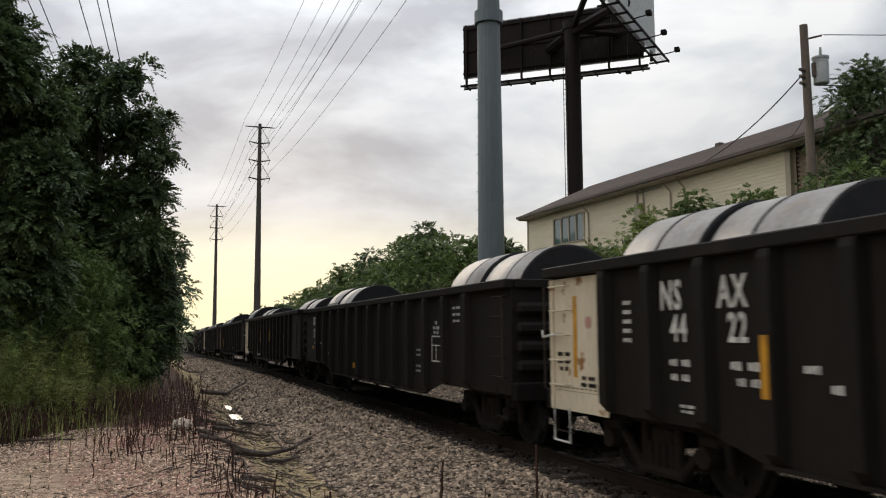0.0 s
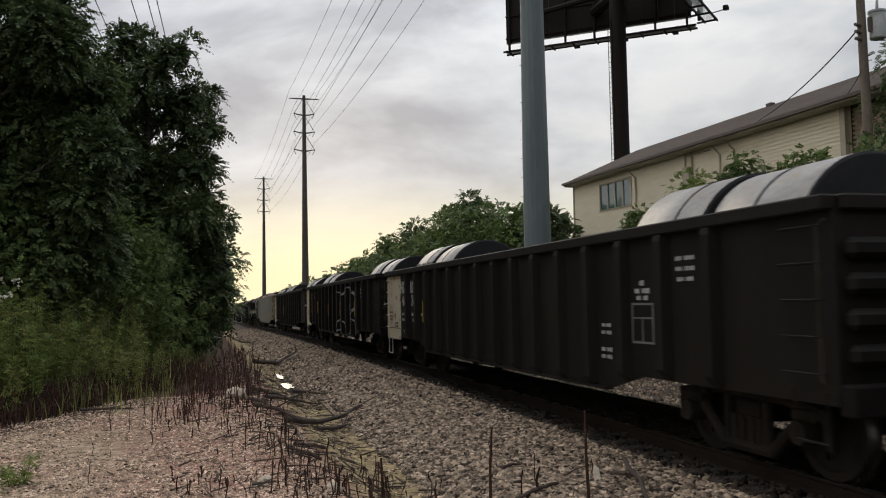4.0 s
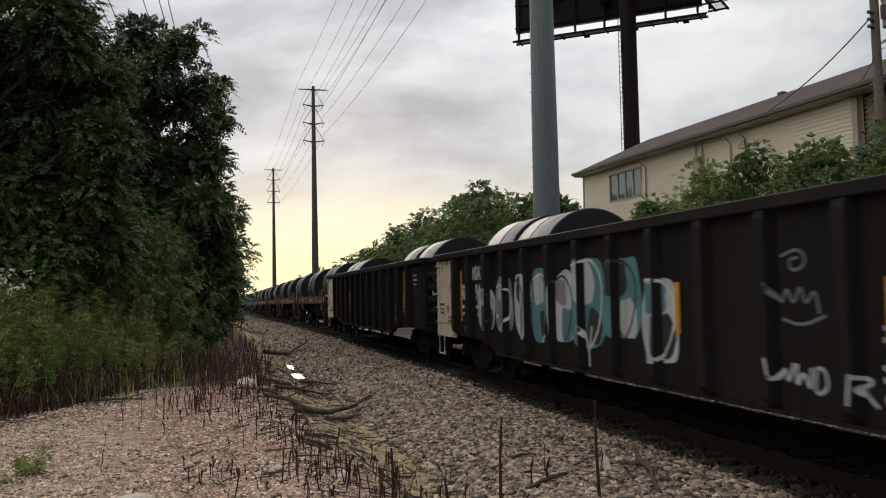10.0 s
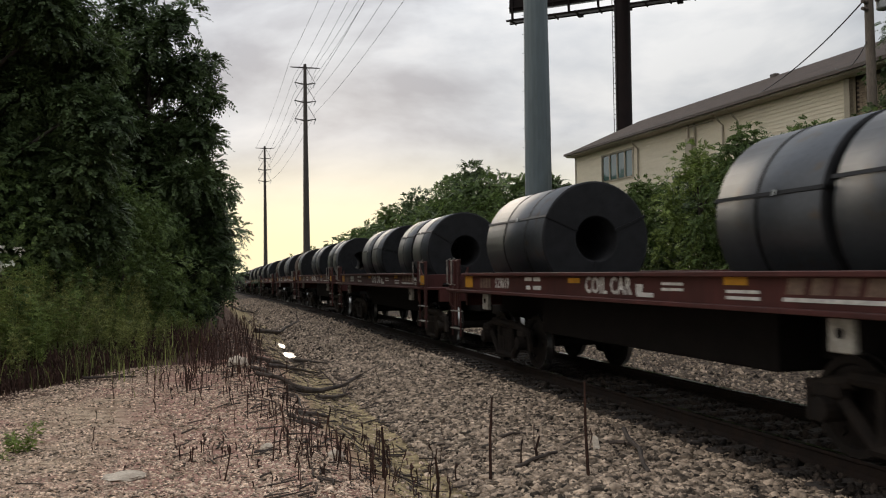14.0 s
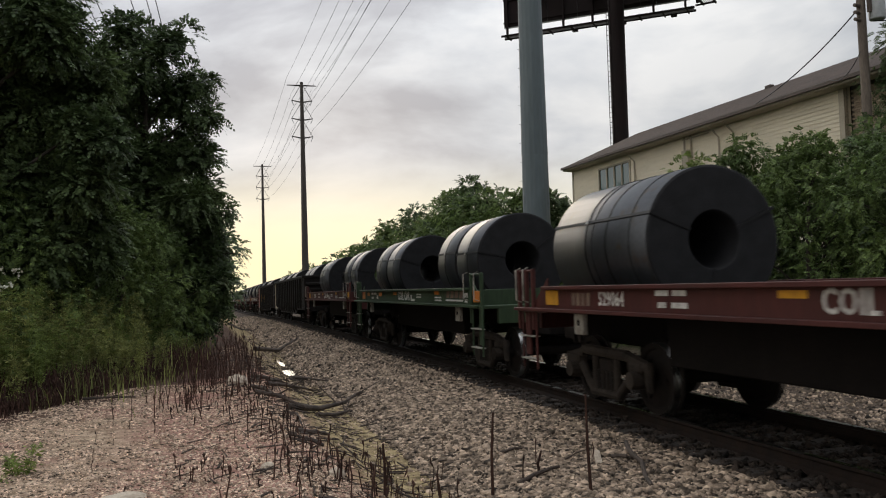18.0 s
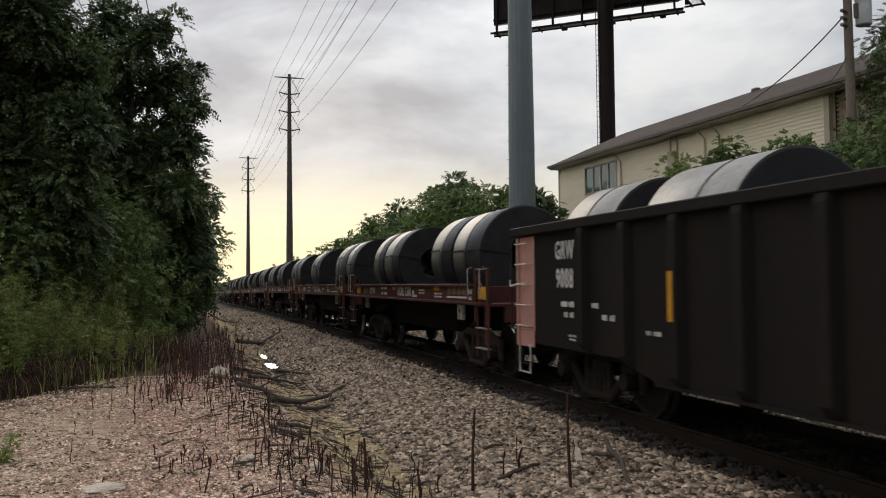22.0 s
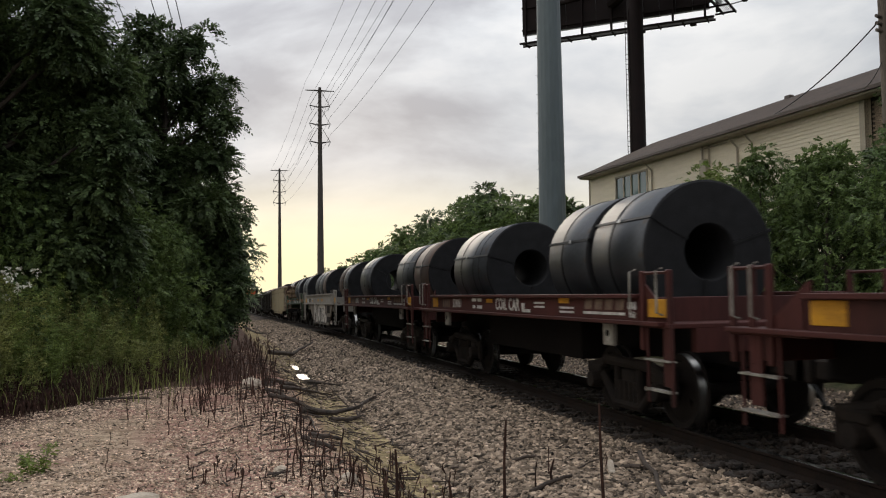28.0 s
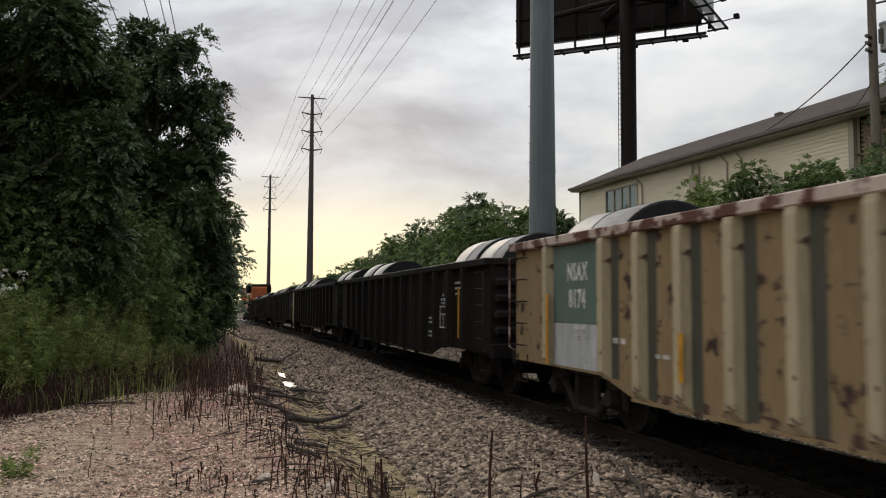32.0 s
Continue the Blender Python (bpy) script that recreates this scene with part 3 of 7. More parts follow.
def stones(name, spots, size, flat, mat, label, seed, fine=True):
    """Loose stone: many small angular pieces of uneven size, strewn over the ground."""
    rng = np.random.default_rng(seed)
    n = len(spots)
    k, shape, corners = (12, ICO, ICOF) if fine else (6, OCT, OCTF)
    v = np.repeat(shape[None], n, 0) * rng.uniform(0.62, 1.3, (n, k, 1))
    s = size * rng.lognormal(0, 0.32, (n, 1, 1)) * rng.uniform(0.6, 1.3, (n, 1, 3))
    s[:, :, 2] *= flat
    v = v * s
    a = rng.uniform(0, math.tau, n); c, d = np.cos(a), np.sin(a)
    tilt = rng.uniform(-0.5, 0.5, n); tc, td = np.cos(tilt), np.sin(tilt)
    y2, z2 = v[..., 1] * tc[:, None] - v[..., 2] * td[:, None], v[..., 1] * td[:, None] + v[..., 2] * tc[:, None]
    x3, y3 = v[..., 0] * c[:, None] - y2 * d[:, None], v[..., 0] * d[:, None] + y2 * c[:, None]
    w = np.stack([x3, y3, z2], -1) + spots[:, None, :]
    f = corners[None] + (np.arange(n) * k)[:, None, None]
    return tagged(part(name, from_arrays(name, w.reshape(-1, 3), f.reshape(-1, 3)), mat), label, "gravel", kind="stuff")


def strew(n, x0, x1, y0, y1, seed, power=1.0, sink=0.0):
    rng = np.random.default_rng(seed)
    xs = rng.uniform(x0, x1, n)
    ys = y0 + (y1 - y0) * rng.uniform(0, 1, n) ** power
    return np.array([(x, y, ground_z(x, y) - sink) for x, y in zip(xs, ys)])


BALLAST_LABEL = "loose grey limestone ballast along the track"
stones("ballast_stones", np.concatenate([strew(40000, 2.3, 5.15, 5.0, 17, 11, 1.35), strew(1500, 5.1, 5.5, 5.0, 34, 18, 1.6, 0.02), strew(800, 1.7, 2.5, 6, 17, 12, 1.3)]), 0.026, 0.72, BALLAST, BALLAST_LABEL, 1)
stones("ballast_stones", np.concatenate([strew(26000, 2.35, 5.15, 16, 40, 21, 1.3), strew(1200, 1.7, 2.5, 17, 40, 22, 1.3), strew(16000, 2.3, 5.2, 38, 85, 19, 1.4), strew(16000, 7.6, 12.2, 7, 45, 13, 1.4)]), 0.038, 0.8, BALLAST, BALLAST_LABEL, 5, False)


FOUL = material("dirty_track_ballast", (0.044, 0.033, 0.026), 0.95, 0, (0.015, 0.012, 0.010), 9, 60, 0.5, 0.4, island=0.8, spec=0.2)
bed_spots = strew(22000, 5.0, 7.6, 4.5, 45, 25, 1.5)
bed_spots[:, 2] += 0.02
stones("track_ballast", bed_spots, 0.036, 0.7, FOUL, "dirty brown ballast lying between the ties", 6, False)


def thinned(spots, seed):
    """Stones lie thicker in some patches and leave the fines bare in others."""
    rng = np.random.default_rng(seed)
    keep = [noise.noise((x * 0.55, y * 0.55, 7.0)) + 0.5 * noise.noise((x * 1.7, y * 1.7, 2.0)) + rng.uniform(-0.35, 0.45) > -0.40 for x, y, _ in spots]
    return spots[np.array(keep)]


stones("gravel_stones", np.concatenate([thinned(strew(78000, -3.6, 1.3, 5.4, 15.5, 14, 1.6), 3), strew(4000, 0.4, 2.3, 6.5, 26, 15, 1.4)]), 0.0150, 0.5, PADSTONE, "pale crushed gravel on the bank", 2, False)

# ---------------------------------------------------------------- track
Y0, Y1 = -40, 420


def rail_mesh():
    prof = ((-0.075, -0.17), (0.075, -0.17), (0.07, -0.155), (0.012, -0.13), (0.010, -0.05), (0.036, -0.035), (0.036, -0.004), (0.028, 0.0), (-0.028, 0.0), (-0.036, -0.004), (-0.036, -0.035), (-0.010, -0.05), (-0.012, -0.13), (-0.07, -0.155))
    bm = bmesh.new()
    rings = [[bm.verts.new((x, y, z + drop(y))) for x, z in prof] for y in (Y0, -10, 0, 10, 20, 30, 40, 50, 60, 100, 200, Y1)]
    k = len(prof)
    for u, v in zip(rings, rings[1:]):
        for j in range(k):
            f = bm.faces.new((u[j], u[(j + 1) % k], v[(j + 1) % k], v[j]))
            f.material_index = 1 if j in (6, 7, 8) else 0
    bm.faces.new(rings[0]); bm.faces.new(rings[-1][::-1])
    bmesh.ops.recalc_face_normals(bm, faces=bm.faces)
    return bm


for x in (TRACK - 0.7525, TRACK + 0.7525):
    r = tagged(part("rail", rail_mesh(), RAILSIDE, m=pose(x, 0, 0)), "rust-brown steel rail with a polished head", "rail", "rails of the track", "structure")
    r.data.materials.append(TREAD)

# ---------------------------------------------------------------- rolling stock
DRIVEN = []            # (thing, place along the train, sideways, height): keyed in motions()
WHEELSETS = []


def truck_parts(car, y, light=False):
    """A two-axle truck: bolster, two side frames, springs, two wheelsets."""
    steel = TRUCKLIGHT if light else TRUCK
    tr = part("truck", shared("truck", lambda: boxes((-1.04, 1.04, -0.2, 0.2, 0.44, 0.66), (-0.35, 0.35, -0.3, 0.3, 0.66, 0.86), bevel=0.03), TRUCK), TRUCK, car, m=pose(0, y, 0))

    def frame_mesh():
        # cast side frame: arched top member, sloping tension members, two columns and the journal pedestals, open between
        bm = bmesh.new()
        for y0, y1, z0, z1, k0, k1 in ((-1.12, -0.62, 0.62, 0.72, 0.07, 0.075), (-0.62, 0.62, 0.73, 0.75, 0.075, 0.075), (0.62, 1.12, 0.72, 0.62, 0.075, 0.07),
                                       (-0.84, -0.36, 0.62, 0.19, 0.06, 0.065), (0.84, 0.36, 0.62, 0.19, 0.06, 0.065), (-0.40, 0.40, 0.19, 0.19, 0.065, 0.065),
                                       (-0.31, -0.31, 0.2, 0.72, 0.055, 0.055), (0.31, 0.31, 0.2, 0.72, 0.055, 0.055), (-1.12, -1.15, 0.68, 0.32, 0.07, 0.05), (1.12, 1.15, 0.68, 0.32, 0.07, 0.05)):
            tube(bm, [(0, y0, z0), (0, y1, z1)], k0, 8, k1)
        for s_ in (-1, 1):
            box(bm, -0.09, 0.09, s_ * 0.89 - 0.17, s_ * 0.89 + 0.17, 0.54, 0.68, bevel=0.03)
        return bm

    for s in (-1, 1):
        m = pose(s * 1.02, 0, 0) if s < 0 else pose(s * 1.02, 0, 0, 0, 0, 180)
        part("side_frame", shared("side_frame", frame_mesh, steel), steel, tr, m=m)
        for k in (-0.2, -0.07, 0.07, 0.2):
            part("spring", shared("spring", lambda: rod([(0, 0, 0.2), (0, 0, 0.5)], 0.055, 8), TRUCK), TRUCK, tr, m=m @ pose(0, k, 0))
        for k in (-0.89, 0.89):
            part("journal_cap", shared("journal_cap", lambda: lathe([(0.0, -0.16), (0.11, -0.15), (0.125, -0.05), (0.125, 0.08), (0.0, 0.08)], "x", 12), steel), steel, tr, m=m @ pose(0, k, 0.455))
    for k in (-0.89, 0.89):
        def wheel_pair():
            bm = bmesh.new()
            prof = [(0.10, -0.06), (0.16, -0.05), (0.36, -0.01), (0.38, -0.045), (0.455, -0.045), (0.46, 0.045), (0.485, 0.06), (0.485, 0.085), (0.39, 0.085), (0.36, 0.03), (0.16, 0.06), (0.10, 0.09)]
            for s in (-1, 1):
                rings = []
                for r, a in prof:
                    rings.append([bm.verts.new((s * (0.755 - a), r * math.cos(math.tau * j / 28), r * math.sin(math.tau * j / 28))) for j in range(28)])
                for i, (u, v) in enumerate(zip(rings, rings[1:] + rings[:1])):
                    for j in range(28):
                        f = bm.faces.new((u[j], u[(j + 1) % 28], v[(j + 1) % 28], v[j]))
                        f.material_index = 1 if i == 4 else 0
                # cast lugs on the plate, so that the turning shows
                for q in range(3):
                    w = math.tau * q / 3
                    box(bm, s * 0.80 - 0.02, s * 0.80 + 0.02, 0.26 * math.cos(w) - 0.03, 0.26 * math.cos(w) + 0.03, 0.26 * math.sin(w) - 0.03, 0.26 * math.sin(w) + 0.03)
            tube(bm, [(-1.0, 0, 0), (1.0, 0, 0)], 0.085, 12)
            bmesh.ops.recalc_face_normals(bm, faces=bm.faces)
            return bm
        me = shared("wheelset", wheel_pair, WHEEL)
        if len(me.materials) < 2:
            me.materials.append(TREAD)
        ws = part("wheelset", me, WHEEL, tr, m=pose(0, k, 0.458))
        WHEELSETS.append((ws, k))
    return tr


def coupler(car, y, s):
    part("coupler", shared("coupler|%d" % s, lambda: boxes((-0.12, 0.12, min(0, s * 0.55), max(0, s * 0.55), 0.72, 0.94), (-0.2, 0.2, min(s * 0.5, s * 0.74), max(s * 0.5, s * 0.74), 0.68, 0.98), bevel=0.02), TRUCK), TRUCK, car, m=pose(0, y, 0))
    hose = [(0.3, 0, 0.8), (0.32, s * 0.25, 0.55), (0.25, s * 0.5, 0.36), (0.1, s * 0.7, 0.4)]
    part("brake_hose", shared("brake_hose|%d" % s, lambda: rod(hose, 0.025, 6), BAND), BAND, car, m=pose(0, y, 0))


def ladder(car, x, y, z0, z1, n, mat, wide=0.42):
    """Grab irons one above another on the side of a car."""
    def rung():
        bm = bmesh.new()
        tube(bm, [(0, -wide / 2, 0), (-0.07, -wide / 2, 0), (-0.07, wide / 2, 0), (0, wide / 2, 0)], 0.012, 6)
        return bm
    me = shared("grab_iron|%.2f" % wide, rung, mat)
    for i in range(n):
        part("grab_iron", me, mat, car, m=pose(x, y, z0 + (z1 - z0) * i / max(1, n - 1)))


def steps(car, x, y, mat, top=0.9):
    """A sill step hanging under the corner of a car."""
    def stirrup():
        return rod([(0, -0.2, 0), (0, -0.2, -0.42), (0, 0.2, -0.42), (0, 0.2, 0)], 0.018, 6)
    part("sill_step", shared("sill_step", stirrup, mat), mat, car, m=pose(x, y, top))


LOADED = [0]


def coil(width, radius, mat, bands, label):
    """A steel coil on its side: wound roll with a hollow core, lapped ends and strapping."""
    ob = empty("steel_coil", label, "steel coil", "coils on the train")
    r, w, c = radius, width / 2, 0.37

    def roll():
        bm = lathe([(c, -w + 0.02), (c + 0.02, -w), (r - 0.03, -w + 0.012), (r, -w + 0.035), (r, w - 0.035), (r - 0.03, w - 0.012), (c + 0.02, w), (c, w - 0.02)], "y", 48)
        # end faces and core bore take the second, darker colour
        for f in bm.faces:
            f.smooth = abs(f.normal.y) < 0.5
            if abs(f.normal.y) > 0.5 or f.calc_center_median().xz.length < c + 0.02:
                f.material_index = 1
        return bm
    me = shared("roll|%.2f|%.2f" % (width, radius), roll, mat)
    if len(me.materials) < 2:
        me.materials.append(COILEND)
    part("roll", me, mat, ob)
    if bands:
        def ring():
            return lathe([(r + 0.003, -0.02), (r + 0.009, -0.02), (r + 0.009, 0.02), (r + 0.003, 0.02)], "y", 48)
        mb = shared("strap|%.2f" % radius, ring, BAND)
        spare = random.Random(int(width * 1000) + LOADED[0])
        LOADED[0] += 1
        for i in range(bands):
            part("strap", mb, BAND, ob, m=pose(0, -w + width * (i + 1 + spare.uniform(-0.25, 0.25)) / (bands + 1), 0))
        if bands > 1:
            # creases of the wrapping, thinner than the straps
            mc = shared("crease|%.2f" % radius, lambda: lathe([(r + 0.003, -0.008), (r + 0.009, -0.006), (r + 0.009, 0.006), (r + 0.003, 0.008)], "y", 48), COILEND)
            for i in range(spare.randrange(3)):
                part("crease", mc, COILEND, ob, m=pose(0, spare.uniform(-0.85, 0.85) * w, 0))
        # straps through the core lie flat on the end faces
        ms = shared("eye_strap|%.2f|%.2f" % (width, radius), lambda: boxes((-0.02, 0.02, -w - 0.01, w + 0.01, r + 0.004, r + 0.016), (-0.02, 0.02, -w - 0.012, -w - 0.002, c, r + 0.016), (-0.02, 0.02, w + 0.002, w + 0.012, c, r + 0.016)), BAND)
        turn = spare.uniform(-14, 14)
        for w_ in (62, -72, 180):
            part("eye_strap", ms, BAND, ob, m=pose(0, 0, 0, 0, w_ + turn, 0))
        if bands > 0:
            mk = shared("buckle|%.2f" % radius, lambda: boxes((-0.03, 0.03, -0.035, 0.035, r + 0.012, r + 0.03)), TREAD)
            part("buckle", mk, TREAD, ob, m=pose(0, spare.uniform(-0.3, 0.3), 0, 0, -72 + turn, 0))
    return ob


def place_coil(at, width, radius, mat, z, bands=3, label=""):
    label = label or {"dark_rolled_steel": "dark blue-grey steel coil with black straps", "pale_wrapped_steel": "pale grey wrapped steel coil", "rust_brown_coil_steel": "rust-brown steel coil with black straps"}[mat.name] + (" on an open coil car" if z > 2.1 else " loaded in a gondola car")
    c = coil(width, radius, mat, bands, label)
    DRIVEN.append((c, at, TRACK, z))


def prism_post(s, z0, top):
    """A pressed hat-section post: broad at the sheet, narrower outside, tapered at both ends."""
    bm = bmesh.new()
    rings = [[bm.verts.new(v) for v in ((s * 1.44, -0.11, z), (s * x, -0.07, z), (s * x, 0.07, z), (s * 1.44, 0.11, z))] for z, x in ((z0, 1.47), (z0 + 0.1, 1.565), (top - 0.2, 1.565), (top - 0.13, 1.55))]
    for u, v in zip(rings, rings[1:]):
        for j in range(4):
            bm.faces.new((u[j], u[(j + 1) % 4], v[(j + 1) % 4], v[j]))
    bm.faces.new(rings[0][::-1]); bm.faces.new(rings[-1])
    bmesh.ops.recalc_face_normals(bm, faces=bm.faces)
    return bm


def gondola(far, length=17.75, paint=BLACK, chord=None, top=2.5, post=1.05, white_end=True, panel=None, panel_wide=1.38, tape=(), texts=(), first=None, anchor=None, extra=None, loads=(), label="", placard=None, ink=None, letters=None):
    """An open mill gondola: fish-belly sides with posts, top chord, corrugated ends, two trucks. far: where its far coupling face lies along the train."""
    chord = chord or paint
    car = empty("gondola_car", label, "freight car", "cars of the train")
    mid = far - length / 2
    DRIVEN.append((car, mid, TRACK, 0.0))
    h = length / 2 - 0.65                     # half the body
    e0, e1 = h - 3.9, h - 3.05                 # where the side sill drops
    tk = "|%s|%.2f|%.2f" % (paint.name, length, top)

    for s in (-1, 1):
        part("side_sheet", shared("side_sheet|%d" % s + tk, lambda: prism([(-h, 0.80), (-e1, 0.79), (-e0, 0.58), (e0, 0.58), (e1, 0.79), (h, 0.80), (h, top - 0.1), (-h, top - 0.1)], s * 1.42, s * 1.45), paint), paint, car)
    part("floor", shared("floor" + tk, lambda: boxes((-1.42, 1.42, -h, h, 0.95, 1.05), (-0.35, 0.35, -h, h, 0.62, 0.95), (-1.3, 1.3, -2.2, -2.05, 0.6, 0.95), (-1.3, 1.3, 2.05, 2.2, 0.6, 0.95)), UNDER), UNDER, car)
    part("air_reservoir", shared("air_reservoir", lambda: rod([(-0.7, 0.6, 0.62), (-0.7, 1.9, 0.62)], 0.2, 12), UNDER), UNDER, car)
    for s in (-1, 1):
        part("top_chord", shared("top_chord|%.1f|%.2f|%d" % (length, top, s), lambda: boxes((min(s * 1.40, s * 1.56), max(s * 1.40, s * 1.56), -h - 0.05, h + 0.05, top - 0.13, top), bevel=0.015), chord), chord, car)
        part("end_chord", shared("end_chord|%.2f" % top, lambda: boxes((-1.4, 1.4, -0.1, 0.06, top - 0.13, top), bevel=0.015), chord), chord, car, m=pose(0, s * h, 0))
        part("end_sheet", shared("end_sheet|%.2f" % top, lambda: boxes((-1.45, 1.45, -0.03, 0.0, 0.9, top - 0.1)), RUSTYEND if paint is CREAM else paint), paint, car, m=pose(0, s * h, 0))
        for k in range(4):
            part("end_rib", shared("end_rib|%d" % s, lambda: boxes((-1.38, 1.38, min(0, s * 0.13), max(0, s * 0.13), -0.09, 0.09), bevel=0.05), RUSTYEND if paint is CREAM else paint), paint, car, m=pose(0, s * h, 1.12 + k * (top - 1.35) / 4 + 0.08))
        part("end_sill", shared("end_sill|%d" % s, lambda: boxes((-1.45, 1.45, min(0, s * 0.18), max(0, s * 0.18), 0.72, 0.98), bevel=0.02), UNDER), UNDER, car, m=pose(0, s * h, 0))
        truck_parts(car, s * (h - 1.75), light=paint in (CREAM, GREY))
        coupler(car, s * h, s)
        ladder(car, -1.47, s * (h - 0.32), 1.05, top - 0.25, 5, WHITEP if white_end and s > 0 else TRUCK if paint in (CREAM, GREY) else paint)
        steps(car, -1.45, s * (h - 0.32), TRUCK)
        part("corner_handrail", shared("corner_handrail|%.2f" % top, lambda: rod([(-0.02, 0, 0.95), (-0.1, 0, 1.0), (-0.1, 0, top - 0.25), (-0.02, 0, top - 0.2)], 0.014, 6), chord if chord not in (BLACK, BROWN) else TRUCKLIGHT), LETTER, car, m=pose(-1.47, s * (h - 0.03), 0))
    wide_panel = paint in (GREY, CREAM)
    # posts at even steps from the far end, clear of the writing on the panels
    if first is None:
        cols = sorted({round(y, 1) for _, y, _, _ in texts})
        cols = [c for i, c in enumerate(cols) if i == 0 or c - cols[i - 1] > 0.3]
        if len(cols) > 1:
            post = cols[1] - cols[0]
            anchor = (cols[0] + cols[1]) / 2 - 0.10
        elif cols:
            anchor = cols[0] - post / 2 - 0.10
        first = 1.5 if anchor is None else (h - anchor) % post
        while first < 1.42:
            first += post
    posts = [h - first - i * post for i in range(int((2 * h - first - 1.0) / post) + 1)]
    POSTS[:] = posts
    pm = POSTPALE if paint is CREAM else POSTGREY if paint is GREY else paint
    for s in (-1, 1):
        for i, y in enumerate(posts):
            if wide_panel and i == 1:
                continue
            z0 = 0.81 if abs(y) > e1 else 0.60 if abs(y) < e0 else 0.60 + 0.20 * (abs(y) - e0) / (e1 - e0)
            me = shared("side_post|%.2f|%.2f|%d" % (z0, top, s), lambda: prism_post(s, z0, top), pm)
            part("side_post", me, pm, car, m=pose(0, y, 0))
            # darker grey-green stripe on the sheet, along the near side of each post
            if wide_panel and s < 0:
                part("faded_stripe", shared("faded_stripe|%.2f|%.2f" % (z0, top), lambda: boxes((-1.454, -1.45, -0.30, -0.10, z0 + 0.02, top - 0.14)), GREENSTRIPE), GREENSTRIPE, car, m=pose(0, y, 0))
        part("side_sill", shared("gondola_sill|%d" % s + tk, lambda: boxes((min(s * 1.40, s * 1.50), max(s * 1.40, s * 1.50), -e0, e0, 0.565, 0.60)), paint), paint, car)
    if white_end:
        wm = panel or WHITEP
        pale = "pale painted corner panel"
        part("corner_panel", shared("corner_panel|%.2f|%.2f" % (top, panel_wide), lambda: boxes((-1.462, -1.452, -panel_wide - 0.02, -0.02, 0.98, top - 0.15)), wm), wm, car, pale, pose(0, h, 0))
        part("corner_panel", shared("lower_corner_panel|%.2f" % panel_wide, lambda: boxes((-1.466, -1.452, -panel_wide, -0.0, 0.74, 0.975)), wm), wm, car, pale, pose(0, h, 0))
        part("corner_post", shared("corner_post|%.2f" % top, lambda: boxes((-1.50, -1.452, -0.11, -0.04, 0.74, top - 0.15), bevel=0.008), wm), wm, car, m=pose(0, h, 0))
        for i in range(int(panel_wide * 8.7)):
            part("rivet", shared("rivet", lambda: boxes((-0.012, 0, -0.012, 0.012, -0.012, 0.012), bevel=0.004), TRUCK), TRUCK, car, m=pose(-1.463, h - 0.15 - i * 0.107, 1.02))
        if panel_wide > 1:
            words(car, -1.4665, [(h - 0.35, 1.42, 0.32, 0.05), (h - 0.35, 1.33, 0.32, 0.05), (h - 0.35, 1.24, 0.22, 0.05), (h - 0.95, 1.15, 0.3, 0.05), (h - 0.95, 1.07, 0.36, 0.05)], BAND)
        if panel_wide > 1:
            part("painted_dot", shared("painted_dot", lambda: lathe([(0.0, -0.003), (0.075, -0.003), (0.075, 0.0), (0.0, 0.0)], "x", 14), PINKP), PINKP, car, m=pose(-1.4635, h - 0.97, 1.80))
        part("brake_lever", shared("brake_lever", lambda: rod([(-0.02, 0, 0), (-0.10, 0.02, -0.02), (-0.12, 0.3, -0.05), (-0.10, 0.36, 0.03)], 0.016, 6), LETTER), LETTER, car, m=pose(-1.462, h - 0.32, 1.68))
        steps(car, -1.47, h - 0.28, LETTER, 0.78)
    if wide_panel:
        # rusted last panel by the ladder, and the rusted foot of the side
        part("rusted_panel", shared("rusted_panel|%.2f" % top, lambda: boxes((-1.4535, -1.45, 0.02, 0.95, 0.84, top - 0.14)), RUSTYEND), RUSTYEND, car, m=pose(0, -h, 0))
        part("rusted_foot", shared("rusted_foot|%.2f" % e0, lambda: boxes((-1.4533, -1.45, -e0 + 0.02, e0 - 0.02, 0.60, 0.70)), RUSTYEND), RUSTYEND, car)
    if paint is CREAM:
        p0, p1 = posts[0] - 0.12, posts[2] + 0.10
        part("patch_panel", boxes((-1.458, -1.4525, p1, p0, 1.43, top - 0.15)), GREYBLUE, car, "grey-blue painted patch")
        part("patch_panel", boxes((-1.458, -1.4525, p1, p0, 0.83, 1.425)), GRAFW, car, "pale painted patch")
    for text, y, z, size in texts:
        lettering(text, size, letters or LETTER, car, -1.462, y, z, 0.68 if len(text) != 1 else 0.78)
    if texts:
        ys = sorted({y for _, y, _, _ in texts})
        words(car, -1.4625, [(ys[-1] - 0.12, 1.39, 0.33, 0.065), (ys[-1] - 0.12, 1.25, 0.30, 0.065), (ys[0] - 0.08, 1.39, 0.38, 0.075), (ys[0] - 0.12, 1.25, 0.30, 0.07), (ys[0] - 0.86, 1.39, 0.18, 0.065), (ys[0] - 1.2, 1.25, 0.32, 0.07), (ys[-1] - 0.22, 0.98, 0.22, 0.03), (ys[-1] - 0.22, 0.93, 0.18, 0.03), (ys[0] - 2.2, 1.12, 0.30, 0.05)])
    for y, t0, t1 in tape:
        near = min([abs(y - q) for q in posts], default=9)
